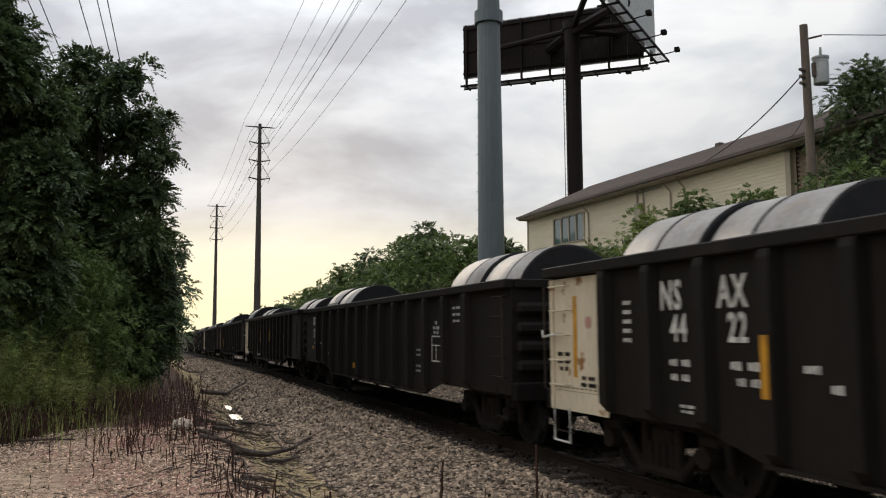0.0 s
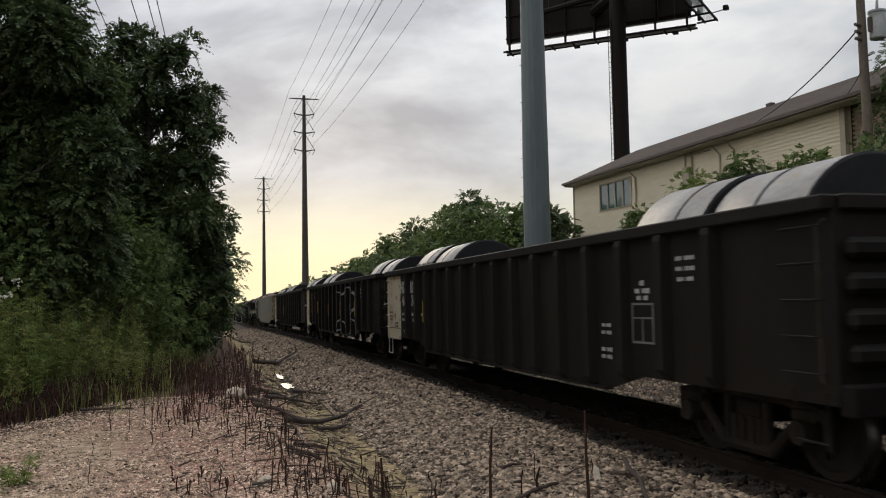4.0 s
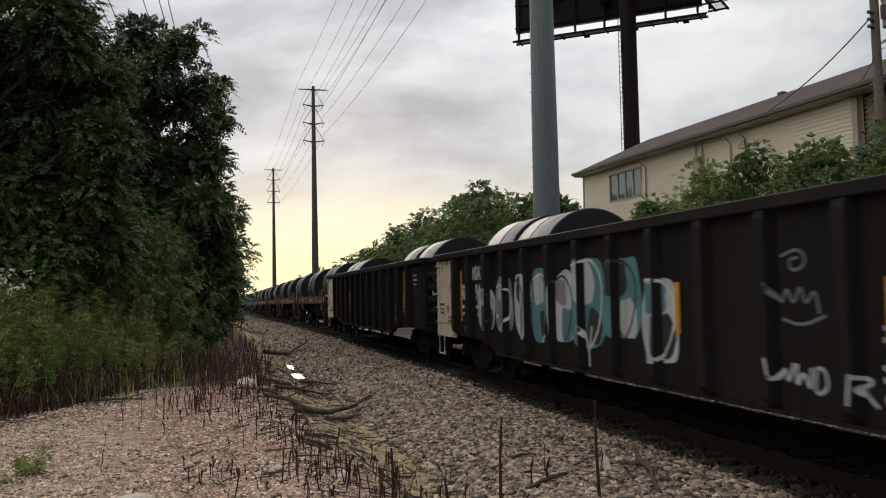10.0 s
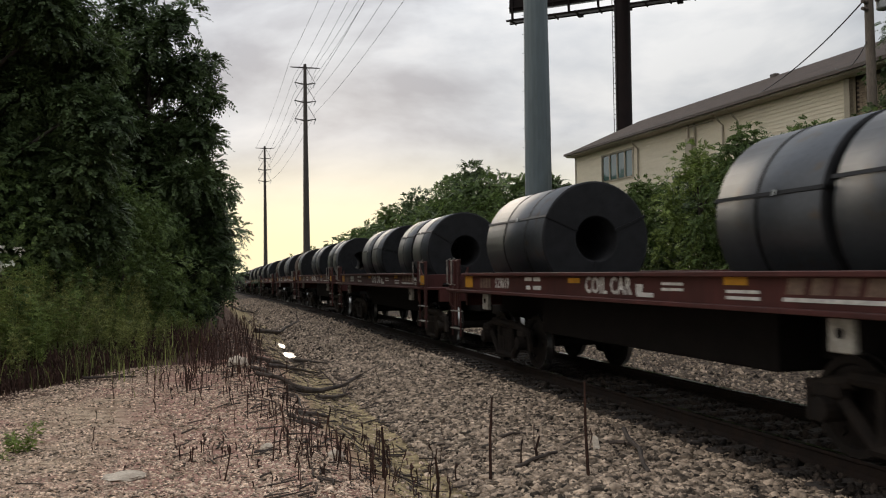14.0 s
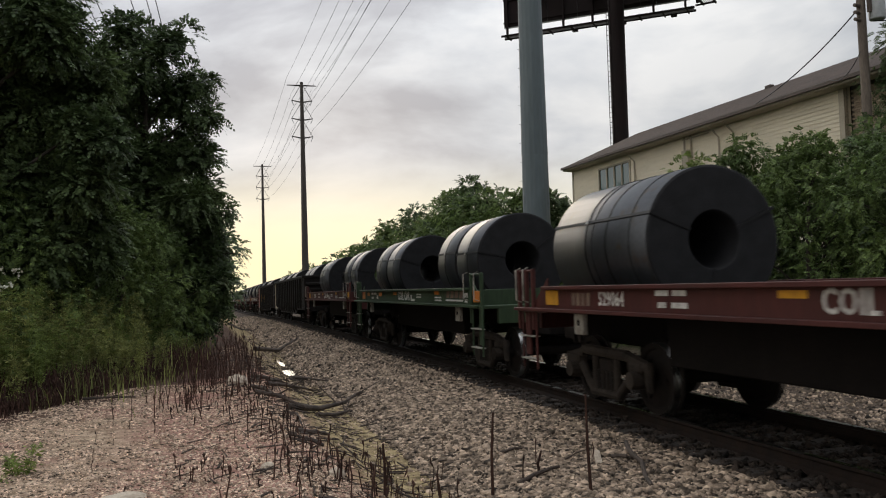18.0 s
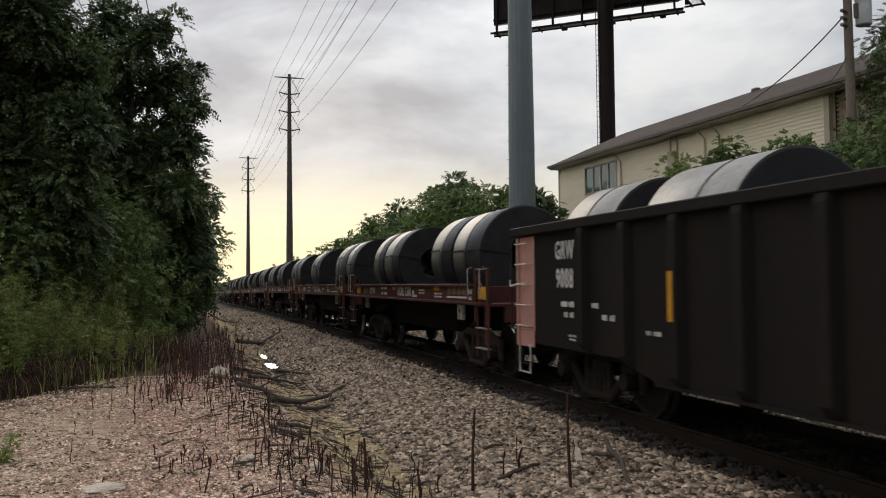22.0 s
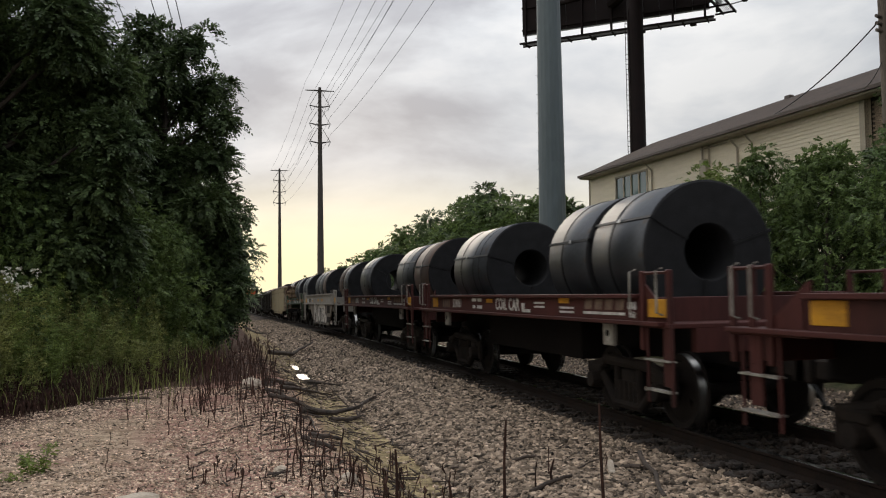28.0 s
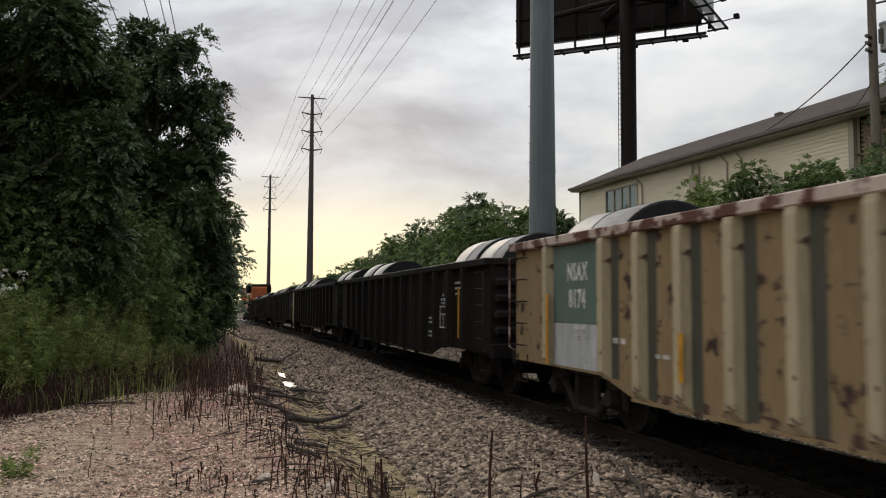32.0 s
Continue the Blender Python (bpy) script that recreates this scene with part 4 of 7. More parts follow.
        part("reflector_tape", shared("reflector_tape|%.2f|%.2f" % (t0, t1), lambda: boxes((-0.006, 0, -0.043, 0.043, t0, t1)), YELLOW), YELLOW, car, m=pose(-1.567 if near < 0.13 else -1.4635, y, 0))
    near_post = min(POSTS, key=lambda q: abs(q + h - 2.6))
    py = near_post + post / 2 + 0.07 if placard is None else placard
    if placard is not False:
        bars(car, -1.4545, [(py, 1.62, 0.48, 0.025), (py, 1.18, 0.48, 0.025), (py - 0.23, 1.40, 0.025, 0.46), (py + 0.23, 1.40, 0.025, 0.46), (py, 1.46, 0.46, 0.02), (py, 1.32, 0.02, 0.26)], ink or (GRAFG if white_end else LETTER), "placard_frame")
        words(car, -1.4545, [(py, 1.86, 0.10, 0.06), (py, 1.77, 0.34, 0.06), (py, 1.69, 0.26, 0.05), (py + post, 1.36, 0.24, 0.045), (py + post, 1.27, 0.26, 0.045), (py + post, 1.06, 0.28, 0.05), (py + post, 0.97, 0.28, 0.05), (py - post, 2.1, 0.36, 0.045), (py - post, 1.99, 0.36, 0.045), (py - post, 1.88, 0.30, 0.045)], ink or GRAFW)
    for k, (y, w, r, m) in enumerate(loads):
        place_coil(mid + y, w, r, m, 1.06 + 0.10 + r, 1)
    if extra:
        extra(car, h, top)
    return car


def coil_car(far, length=13.6, paint=RED, number="", word=True, loads=(), label="", belly=None, tape=YELLOW, dark_number=None, word_at=-0.55, deep=1.63):
    """An open coil car: deep side sills over a trough, end platforms with ladders and hand brakes, two trucks. far: its far coupling face."""
    POSTS[:] = []
    car = empty("coil_car", label, "freight car", "cars of the train")
    mid = far - length / 2
    DRIVEN.append((car, mid, TRACK, 0.0))
    h = length / 2 - 1.80                     # half the side sill
    hn = min(length / 2 - 1.15, 5.35)         # the sill reaches further at the near end
    p = h + 1.15                               # end of the platform
    tk = "|%.2f" % length
    z0, z1 = 1.33, deep
    for s in (-1, 1):
        e = h if s > 0 else hn
        a_, b_ = sorted((s * 1.47, s * 1.50))
        c_, d_ = sorted((s * 1.38, s * 1.58))
        part("side_sill", shared("side_sill|%d" % s + tk, lambda: boxes((a_, b_, -hn, h, z0, z1)), paint), paint, car)
        part("lower_flange", shared("lower_flange|%d" % s + tk, lambda: boxes((c_, d_, -hn - 0.6, h + 1.1, z0 - 0.035, z0 + 0.012), bevel=0.006), paint), paint, car)
        part("upper_flange", shared("upper_flange|%d" % s + tk, lambda: boxes((c_, d_, -hn, h, z1 - 0.02, z1 + 0.03), bevel=0.006), paint), paint, car)
        part("trough_slope", shared("trough_slope|%d" % s + tk, lambda: boxes((min(s * 0.75, s * 1.46), max(s * 0.75, s * 1.46), -hn, h, 1.28, 1.36)), UNDER), UNDER, car)
        # end platform: floor, stanchions, ladder, bulkhead
        part("platform", shared("platform|%d" % s, lambda: boxes((-1.5, 1.5, 0 if s > 0 else -0.68, 1.15 if s > 0 else 0, 1.27, 1.33), (-1.15, 1.15, min(s * 0.55, s * 0.68) if s < 0 else 1.0, max(s * 0.55, s * 0.68) if s < 0 else 1.12, 1.0, 1.28), bevel=0.01), paint), paint, car, m=pose(0, s * e, 0))
        part("bulkhead", shared("bulkhead", lambda: boxes((-1.44, 1.44, 0.0, 0.05, 1.3, 1.62), bevel=0.008), paint), paint, car, m=pose(0, s * (e + 0.1), 0))
        for x in (-1.46, 1.46):
            for k in ((0.04, 0.64) if s < 0 else (0.56, 0.82, 1.12)):
                part("stanchion", shared("stanchion", lambda: boxes((-0.03, 0.03, -0.035, 0.035, 1.0, 1.93), bevel=0.01), paint), paint, car, m=pose(x, s * (e + k), 0))
            part("handrail", shared("platform_handrail", lambda: rod([(0, -0.3, 1.90), (0, 0.3, 1.90)], 0.02, 6), paint), paint, car, m=pose(x, s * (e + (0.34 if s < 0 else 0.84)), 0))
            part("hanger_plate", shared("hanger_plate", lambda: boxes((-0.02, 0.02, -0.09, 0.09, 0.62, 1.3), bevel=0.01), paint), paint, car, m=pose(x, s * (e + (0.60 if s < 0 else 0.78)), 0))
        part("white_grab", shared("white_grab", lambda: rod([(0, 0, 1.42), (-0.08, 0, 1.45), (-0.08, 0, 1.92), (0, 0, 1.95)], 0.013, 6), DIRTYWHITE), DIRTYWHITE, car, m=pose(-1.5, s * (e - 0.06) if s < 0 else e + 0.68, 0))
        part("white_grab", MESHES[("white_grab", DIRTYWHITE.name)], DIRTYWHITE, car, m=pose(-1.5, s * (e + 0.56) if s < 0 else e + 0.97, 0))
        for k in (0.57, 0.91):
            part("step_bar", shared("step_bar", lambda: boxes((-0.05, 0.05, -0.27, 0.27, -0.01, 0.01)), DIRTYWHITE), DIRTYWHITE, car, m=pose(-1.48, s * (e + (0.44 if s < 0 else 0.69)), k))
        for k in ((0.17, 0.71) if s < 0 else (0.42, 0.96)):
            part("step_hanger", shared("step_hanger", lambda: rod([(0, 0, 0.42), (0, 0, 1.3)], 0.018, 6), paint), paint, car, m=pose(-1.48, s * (e + k), 0))
        part("jacking_bracket", shared("jacking_bracket", lambda: boxes((-0.02, 0.05, -0.14, 0.14, 1.0, 1.3), bevel=0.01), DIRTYWHITE), DIRTYWHITE, car, m=pose(-1.42, s * (e - 0.95), 0))
        part("jacking_hole", shared("jacking_hole", lambda: lathe([(0.0, -0.004), (0.045, -0.004), (0.045, 0.0), (0.0, 0.0)], "x", 12), UNDER), UNDER, car, m=pose(-1.441, s * (e - 0.95), 1.16))
        part("gusset", shared("gusset|%d" % s, lambda: prism([(0, 1.3), (s * 0.55, 1.3), (s * 0.55, 1.4), (0, 1.78)], -1.44, -1.42), paint), paint, car, m=pose(0, s * (e + 0.05), 0))
        part("yellow_plate", shared("yellow_plate", lambda: boxes((-0.01, 0.03, -0.21, 0.21, z0 + 0.06, z1 - 0.03), bevel=0.005), tape), tape, car, m=pose(-1.47 if s < 0 else -1.502, s * (e + 0.4) if s < 0 else e - 0.24, 0))
        truck_parts(car, h - 0.90 if s > 0 else -h + 0.55, light=(far % 2 < 1.1))
        coupler(car, s * p, s)
    part("centre_sill", shared("centre_sill" + tk, lambda: boxes((-0.4, 0.4, -p, p, 0.78, 1.28), (-0.9, 0.9, -h + 2.3, h - 2.3, 0.66, 1.28), bevel=0.02), UNDER), UNDER, car)
    part("saddle", shared("saddle" + tk, lambda: boxes((-0.95, -0.45, -h, h, 1.28, 1.45), (0.45, 0.95, -h, h, 1.28, 1.45), bevel=0.08), UNDER), UNDER, car)
    if belly:
        # deep girder below the sill
        part("girder", shared("girder" + tk, lambda: prism([(-h + 1.2, z0), (-h + 2.6, 0.36), (h - 3.85, 0.34), (h - 1.9, z0 - 0.25), (h - 1.7, z0)], -1.47, -1.42), GRIMEWHITE), GRIMEWHITE, car, "grimy rust-stained girder")
        belly(car, h)
    if word:
        lettering("COIL CAR", 0.29, LETTER, car, -1.503, word_at, z0 + 0.155, 0.86)
        words(car, -1.503, [(-hn + 0.15, z0 + 0.19, 0.22, 0.09), (-hn + 0.15, z0 + 0.08, 0.16, 0.07)])
        # company mark near the end as slanted blocks over a line
        for i in range(4):
            patch(car, -1.5035, [(-hn + 1.5 - i * 0.30 + dy, z0 + dz) for dy, dz in ((0, 0.13), (-0.22, 0.13), (-0.26, 0.27), (-0.04, 0.27))], WORNMARK, "company_mark")
        bars(car, -1.5035, [(-hn + 0.93, z0 + 0.085, 1.2, 0.035)], LETTER)
        bars(car, -1.503, [(word_at - 0.80, z0 + 0.13, 0.14, 0.12), (word_at - 0.93, z0 + 0.07, 0.36, 0.05), (word_at - 1.5, z0 + 0.2, 0.42, 0.03), (word_at - 1.5, z0 + 0.14, 0.42, 0.03), (-hn + 2.1, z0 + 0.14, 0.5, 0.03), (-hn + 2.1, z0 + 0.08, 0.5, 0.03)])
        bars(car, -1.504, [(word_at + 0.95, z0 + 0.22, 0.36, 0.07), (-hn + 2.2, z0 + 0.24, 0.36, 0.08)], tape)
    if number:
        # company mark as plain blocks, then the number
        bars(car, -1.503, [(h - 0.95 - 0.15 * k, z0 + 0.15, 0.10, 0.17) for k in range(4)], WORNMARK if paint is RED else LETTER)
        lettering(number, 0.24, dark_number or LETTER, car, -1.503, h - 2.02, z0 + 0.15, 0.85)
        bars(car, -1.503, [(h - 3.2, z0 + 0.23, 0.26, 0.06), (h - 3.55, z0 + 0.23, 0.26, 0.06), (h - 3.2, z0 + 0.1, 0.16, 0.06), (h - 3.55, z0 + 0.1, 0.3, 0.06)])
    elif word:
        bars(car, -1.503, [(h - 1.6, z0 + 0.22, 0.3, 0.06), (h - 2.0, z0 + 0.22, 0.3, 0.06), (h - 1.6, z0 + 0.1, 0.3, 0.06), (h - 2.3, z0 + 0.12, 0.2, 0.1)])
        bars(car, -1.504, [(h - 1.0, z0 + 0.2, 0.34, 0.1), (h - 2.7, z0 + 0.2, 0.4, 0.1)], tape)
    for y, w, r, m in loads:
        place_coil(mid + y, w, r, m, 1.28 + 0.92 if r > 0.9 else 1.28 + r - 0.03, 2 if w > 1.7 else 1)
    return car


D, P, R = COILDARK, COILLIGHT, COILRUST


def paired(a, b, m=COILDARK, w=1.45, r=0.97):
    """Two groups of two coils, over the two trucks."""
    return ((a, w, r, m), (a - w - 0.12, w, r, m), (b + w + 0.12, w, r, m), (b, w, r, m))


def load(m=COILLIGHT, r=0.98, a=6.7, b=-6.5, w=1.55):
    return ((a, w, r, m), (a - w - 0.1, w, r - 0.02, m), (b + w + 0.1, w, r, m), (b, w, r - 0.02, m))


def spans(far, length, *ends):
    """Coils given by the places along the train between which each lies."""
    mid = far - length / 2
    return tuple(((a + b) / 2 - mid, abs(b - a), r, m) for a, b, r, m in ends)


BLK = "black open gondola car with a pale corner panel, loaded with coils"
NUM = 0.42


def split_mark(a, b, c, d, y1, y2, top=2.5, scale=0.92):
    """Reporting mark and number, each broken over two panels."""
    return ((a, y1 + 0.03, top - 0.47, 0.44 * scale), (b, y2 + 0.03, top - 0.47, 0.44 * scale), (c, y1 - 0.09, top - 0.79, 0.40 * scale), (d, y2 - 0.03, top - 0.79, 0.40 * scale))


def panel_scrawl(car, h, top):
    """Black strokes sprayed over the pale corner panel."""
    ribbon(car, -1.4665, [[(h - 0.42, 2.2), (h - 0.5, 1.95), (h - 0.56, 2.2), (h - 0.64, 1.9), (h - 0.7, 2.22), (h - 0.78, 1.85)], [(h - 0.8, 2.25), (h - 1.0, 2.1), (h - 0.9, 1.8), (h - 1.04, 1.6)],
                          [(h - 0.5, 0.95), (h - 0.55, 0.78)], [(h - 0.42, 0.93), (h - 0.66, 0.94)], [(h - 0.75, 0.95), (h - 0.76, 0.78)], [(h - 0.9, 0.95), (h - 0.78, 0.86), (h - 0.92, 0.78)]], 0.035, GRAFK)



def outline_tag(car, h, top):
    """Pale outline graffiti on a black side."""
    ribbon(car, -1.4545, [[(-0.54, 1.68), (-0.52, 1.94), (-0.8, 2.12), (-1.2, 2.14), (-1.48, 2.0), (-1.49, 1.7)], [(-0.54, 1.67), (-0.92, 1.42), (-1.0, 1.15), (-0.5, 1.08), (-0.47, 0.75), (-0.6, 0.62)],
                          [(-1.46, 2.19), (-1.34, 1.98), (-1.34, 1.68)], [(-1.6, 1.27), (-1.33, 1.13), (-1.16, 0.84)], [(-1.15, 0.66), (-1.36, 0.76), (-1.55, 0.64)]], 0.042, GRAFW)
    ribbon(car, -1.4545, [[(-2.0, 1.6), (-2.12, 1.24), (-2.48, 0.83)], [(-1.87, 1.25), (-2.18, 1.07), (-2.13, 0.64)], [(-2.22, 1.91), (-2.37, 2.12), (-2.57, 2.19)], [(-2.76, 2.21), (-2.98, 1.94), (-2.99, 1.69), (-3.15, 1.47)],
                          [(-2.98, 1.96), (-3.1, 2.19), (-3.44, 2.24), (-3.62, 2.11), (-3.6, 1.92)], [(-3.36, 1.64), (-3.52, 1.18), (-3.53, 0.9), (-3.67, 0.64)], [(-3.53, 0.9), (-3.44, 0.72), (-3.32, 0.64)]], 0.042, GRAFW)
    ribbon(car, -1.4545, [[(-3.64, 2.14), (-3.78, 2.26), (-4.13, 2.24), (-4.34, 1.99), (-4.38, 1.74), (-4.33, 1.49), (-4.16, 1.25), (-3.93, 1.21), (-3.78, 1.15)], [(-4.08, 1.22), (-4.36, 1.1), (-4.46, 0.88), (-4.40, 0.66)]], 0.05, GRAFW)
    ribbon(car, -1.4545, [[(-2.7, 1.4), (-2.82, 1.1), (-2.78, 0.75)], [(-3.75, 1.85), (-3.82, 1.6), (-3.8, 1.4)]], 0.05, GRAFL)


def big_tag(car, h, top):
    """Large pale, teal and lilac graffiti along a black side, running over the posts."""
    rng_ = random.Random(12)

    def blob(y0, y1, z0, z1, wob):
        n = 14
        out = []
        for i in range(n):
            w = math.tau * i / n
            ky, kz = math.cos(w), math.sin(w)
            k = (abs(ky) ** 4 + abs(kz) ** 4) ** -0.25 * (1 + rng_.uniform(-wob, wob))
            out.append(((y0 + y1) / 2 + (y1 - y0) / 2 * ky * k, (z0 + z1) / 2 + (z1 - z0) / 2 * kz * k))
        return out

    tops = (1.78, 1.9, 1.98, 2.0, 1.95, 2.15, 2.1, 1.85)
    y = 5.8
    for i, t_ in enumerate(tops):
        w = (1.0, 0.95, 0.8, 0.85, 0.8, 0.95, 0.9, 0.85)[i]
        z0 = rng_.uniform(0.85, 1.08)
        patch(car, -1.4528, blob(y, y - w * 0.98, z0, t_, 0.10), (GRAFW, GRAFL, GRAFW, GRAFB, GRAFW, GRAFB, GRAFB, GRAFW)[i], soft=2)
        patch(car, -1.4545, blob(y - w * 0.15, y - w * 0.62, z0 + 0.55, t_ - 0.1, 0.22), (GRAFL, GRAFW, GRAFK, GRAFW, GRAFL, GRAFW, GRAFK, GRAFB)[i], soft=2)
        patch(car, -1.4560, blob(y - w * 0.4, y - w * 0.85, z0 + 0.05, z0 + 0.5, 0.22), (GRAFK, GRAFB, GRAFL, GRAFK, GRAFB, GRAFK, GRAFW, GRAFK)[i], soft=2)
        ribbon(car, -1.4575, [[(y - w * 0.1, t_ - 0.15), (y - w * 0.5, t_ - 0.02), (y - w * 0.9, t_ - 0.3), (y - w * 0.8, z0 + 0.3), (y - w * 0.5, z0)]], 0.035, LETTER if i % 2 else GRAFK)
        y -= w
    ribbon(car, -1.4575, [[(1.15, 1.2), (1.0, 0.9), (0.98, 0.66)], [(0.9, 1.2), (0.97, 0.9)]], 0.05, GRAFW)
    ribbon(car, -1.4545, [[(-2.95, 1.95), (-3.2, 2.02), (-3.3, 1.88), (-3.1, 1.8), (-3.05, 1.92), (-3.18, 1.93)], [(-2.85, 1.72), (-2.95, 1.5), (-3.02, 1.7), (-3.1, 1.5), (-3.2, 1.72), (-3.25, 1.5), (-3.38, 1.68), (-3.42, 1.45)], [(-2.95, 1.4), (-3.2, 1.34), (-3.5, 1.44)]], 0.03, GRAFG)
    ribbon(car, -1.4545, [[(-2.82, 1.05), (-2.88, 0.82), (-2.96, 1.0), (-3.0, 0.82), (-3.08, 1.02)], [(-3.12, 1.02), (-3.1, 0.8), (-3.2, 0.98), (-3.28, 0.78), (-3.3, 1.0)], [(-3.36, 1.0), (-3.33, 0.76), (-3.5, 0.84), (-3.46, 1.0), (-3.36, 1.0)], [(-3.85, 1.0), (-3.82, 0.75)], [(-3.85, 0.98), (-4.0, 0.95), (-3.86, 0.88), (-4.02, 0.75)], [(-4.1, 0.98), (-4.2, 0.9), (-4.08, 0.82), (-4.22, 0.74)]], 0.035, GRAFW)


def small_tags(car, h, top):
    """Sprayed tags stacked on one panel."""
    ribbon(car, -1.4545, [[(3.75, 2.1), (3.6, 1.95), (3.5, 2.12), (3.4, 1.9), (3.3, 2.1)], [(3.2, 2.1), (3.15, 1.9), (3.05, 2.1)], [(3.65, 1.75), (3.5, 1.55), (3.45, 1.75), (3.3, 1.55), (3.2, 1.78), (3.1, 1.6)], [(3.4, 1.4), (3.2, 1.3), (3.35, 1.15)], [(3.25, 1.2), (3.05, 1.25), (3.2, 0.95)],
                          [(3.5, 1.0), (3.35, 1.08), (3.25, 0.95), (3.3, 0.8), (3.45, 0.78), (3.52, 0.9), (3.5, 1.0)], [(3.38, 1.05), (3.36, 0.8)]], 0.04, GRAFW)


def small_lines(car, h, top):
    words(car, -1.4545, [(h - 1.80, 2.0 - 0.1 * k, 0.16, 0.045) for k in range(5)])


def yellow_marks(car, h, top):
    bars(car, -1.4545, [(-0.02, 1.66, 0.07, 0.30), (-0.16, 1.77, 0.22, 0.07), (-0.16, 1.66, 0.18, 0.06), (-0.36, 1.64, 0.14, 0.24), (-0.2, 1.46, 0.56, 0.025), (-4.6, 1.04, 0.2, 0.045), (-4.62, 0.97, 0.26, 0.045), (-4.92, 1.0, 0.26, 0.04)], YLETTER)
    bars(car, -1.4545, [(-4.76, 0.81, 0.22, 0.07)], GRAFG)
    words(car, -1.4545, [(7.0, 1.12, 0.3, 0.035), (6.1, 1.18, 0.34, 0.05), (6.1, 1.08, 0.3, 0.05)], YLETTER)
    # the dropped yellow dot under each strip of tape
    bars(car, -1.568, [(y, 0.94, 0.08, 0.06) for y in (0.28, -3.1)], YLETTER)


def pale_marks(car, h, top):
    """Painted-out notices and scuffs on the pale grey side."""
    bars(car, -1.4545, [(-0.42, 2.03, 0.22, 0.15), (0.42, 1.64, 0.34, 0.17), (-0.1, 0.98, 0.1, 0.12)], GRAFG)
    bars(car, -1.4548, [(-1.4, 1.06, 0.24, 0.03), (-0.85, 1.08, 0.1, 0.03), (-2.2, 2.02, 0.1, 0.02), (0.5, 2.02, 0.05, 0.09)], BAND)


def big_letter(car, h, top):
    q_ = min(POSTS, key=lambda q: abs(q + 0.31 - 0.55))
    lettering("J", 0.62, LETTER, car, -1.4545, q_ - 0.80, 1.68, 0.9, bold=0.06)
    ribbon(car, -1.4545, [[(2.45, 1.15), (2.45, 0.72)], [(2.55, 0.86), (2.45, 0.70), (2.35, 0.86)]], 0.03, LETTER)


gondola(10.3, post=0.88, first=1.42, texts=split_mark("NS", "AX", "44", "22", 5.58, 4.66), tape=((4.18, 1.14, 1.66), (7.58, 1.15, 2.12)), loads=load(), extra=small_lines, label=BLK)
gondola(27.9, length=17.6, paint=BROWN, texts=(("NSAX", 6.65, 2.04, 0.36), ("5904", 6.65, 1.66, 0.38)), white_end=False, top=2.45, loads=load(a=6.85), label="dark brown open gondola car loaded with coils",
        extra=lambda car, h, top: bars(car, -1.4545, [(4.2, 0.87, 0.34, 0.12), (1.45, 0.88, 0.36, 0.13), (7.0, 1.25, 0.2, 0.1)], YELLOW))
gondola(46.0, length=18.1, texts=split_mark("GR", "W", "44", "90", 7.15, 6.15), post=0.97, tape=((4.25, 1.36, 1.84), (1.43, 1.36, 1.84), (-1.48, 1.36, 1.84)), loads=load(r=0.94), extra=big_letter, label=BLK)
gondola(63.8, length=17.8, paint=BROWN, post=1.09, first=2.85, texts=(("NSAX", 6.38, 1.92, 0.38), ("1816", 6.42, 1.60, 0.38)), letters=YLETTER, placard=False, white_end=False, tape=((7.33, 0.90, 1.95), (3.2, 1.0, 1.53), (0.3, 0.9, 1.5), (-3.08, 1.01, 1.54), (-5.95, 1.0, 1.5)), loads=((6.3, 2.6, 1.05, COILDARK), (-6.9, 2.4, 1.05, COILDARK)), extra=yellow_marks, label="dark brown open gondola car with yellow lettering, loaded with coils")
gondola(81.6, length=17.8, texts=split_mark("NS", "AX", "46", "20", 6.6, 5.6), tape=((4.6, 1.2, 1.7),), loads=load(), label=BLK)
gondola(99.5, length=17.9, texts=(("48", 6.4, 1.76, NUM), ("NSAX", 5.38, 2.06, 0.36), ("42", 5.38, 1.74, NUM)), tape=((6.65, 1.19, 2.18), (3.9, 1.29, 1.8), (1.58, 1.22, 1.72), (-1.37, 1.23, 1.73), (-4.38, 1.24, 1.74)), loads=load(), extra=outline_tag, label="black open gondola car with pale outline graffiti, loaded with coils")
gondola(117.5, length=18.0, texts=split_mark("GR", "W", "43", "76", 6.1, 5.05, scale=0.74), panel_wide=1.1, extra=panel_scrawl, tape=((1.33, 1.18, 1.69), (6.9, 1.2, 1.7)), loads=load(), label=BLK)
gondola(135.7, length=18.2, paint=GREY, chord=CHORD_PALE, texts=(("NSAX", 6.42, 2.0, 0.34), ("8154", 6.42, 1.64, 0.36)), white_end=False, post=0.91, first=1.12, top=2.62, placard=False, extra=pale_marks, tape=((8.0, 0.98, 2.1), (4.24, 0.92, 1.40), (1.6, 0.88, 1.40), (-1.77, 0.9, 1.43), (-4.5, 0.9, 1.43)), loads=load(), label="pale grey open gondola car with a rusted top chord")
coil_car(149.1, length=13.4, paint=GREEN, tape=ORANGETAPE, loads=((3.75, 2.3, 0.98, D), (-2.1, 1.5, 0.98, D), (-3.7, 1.6, 0.98, D)), label="green open coil car carrying dark steel coils")
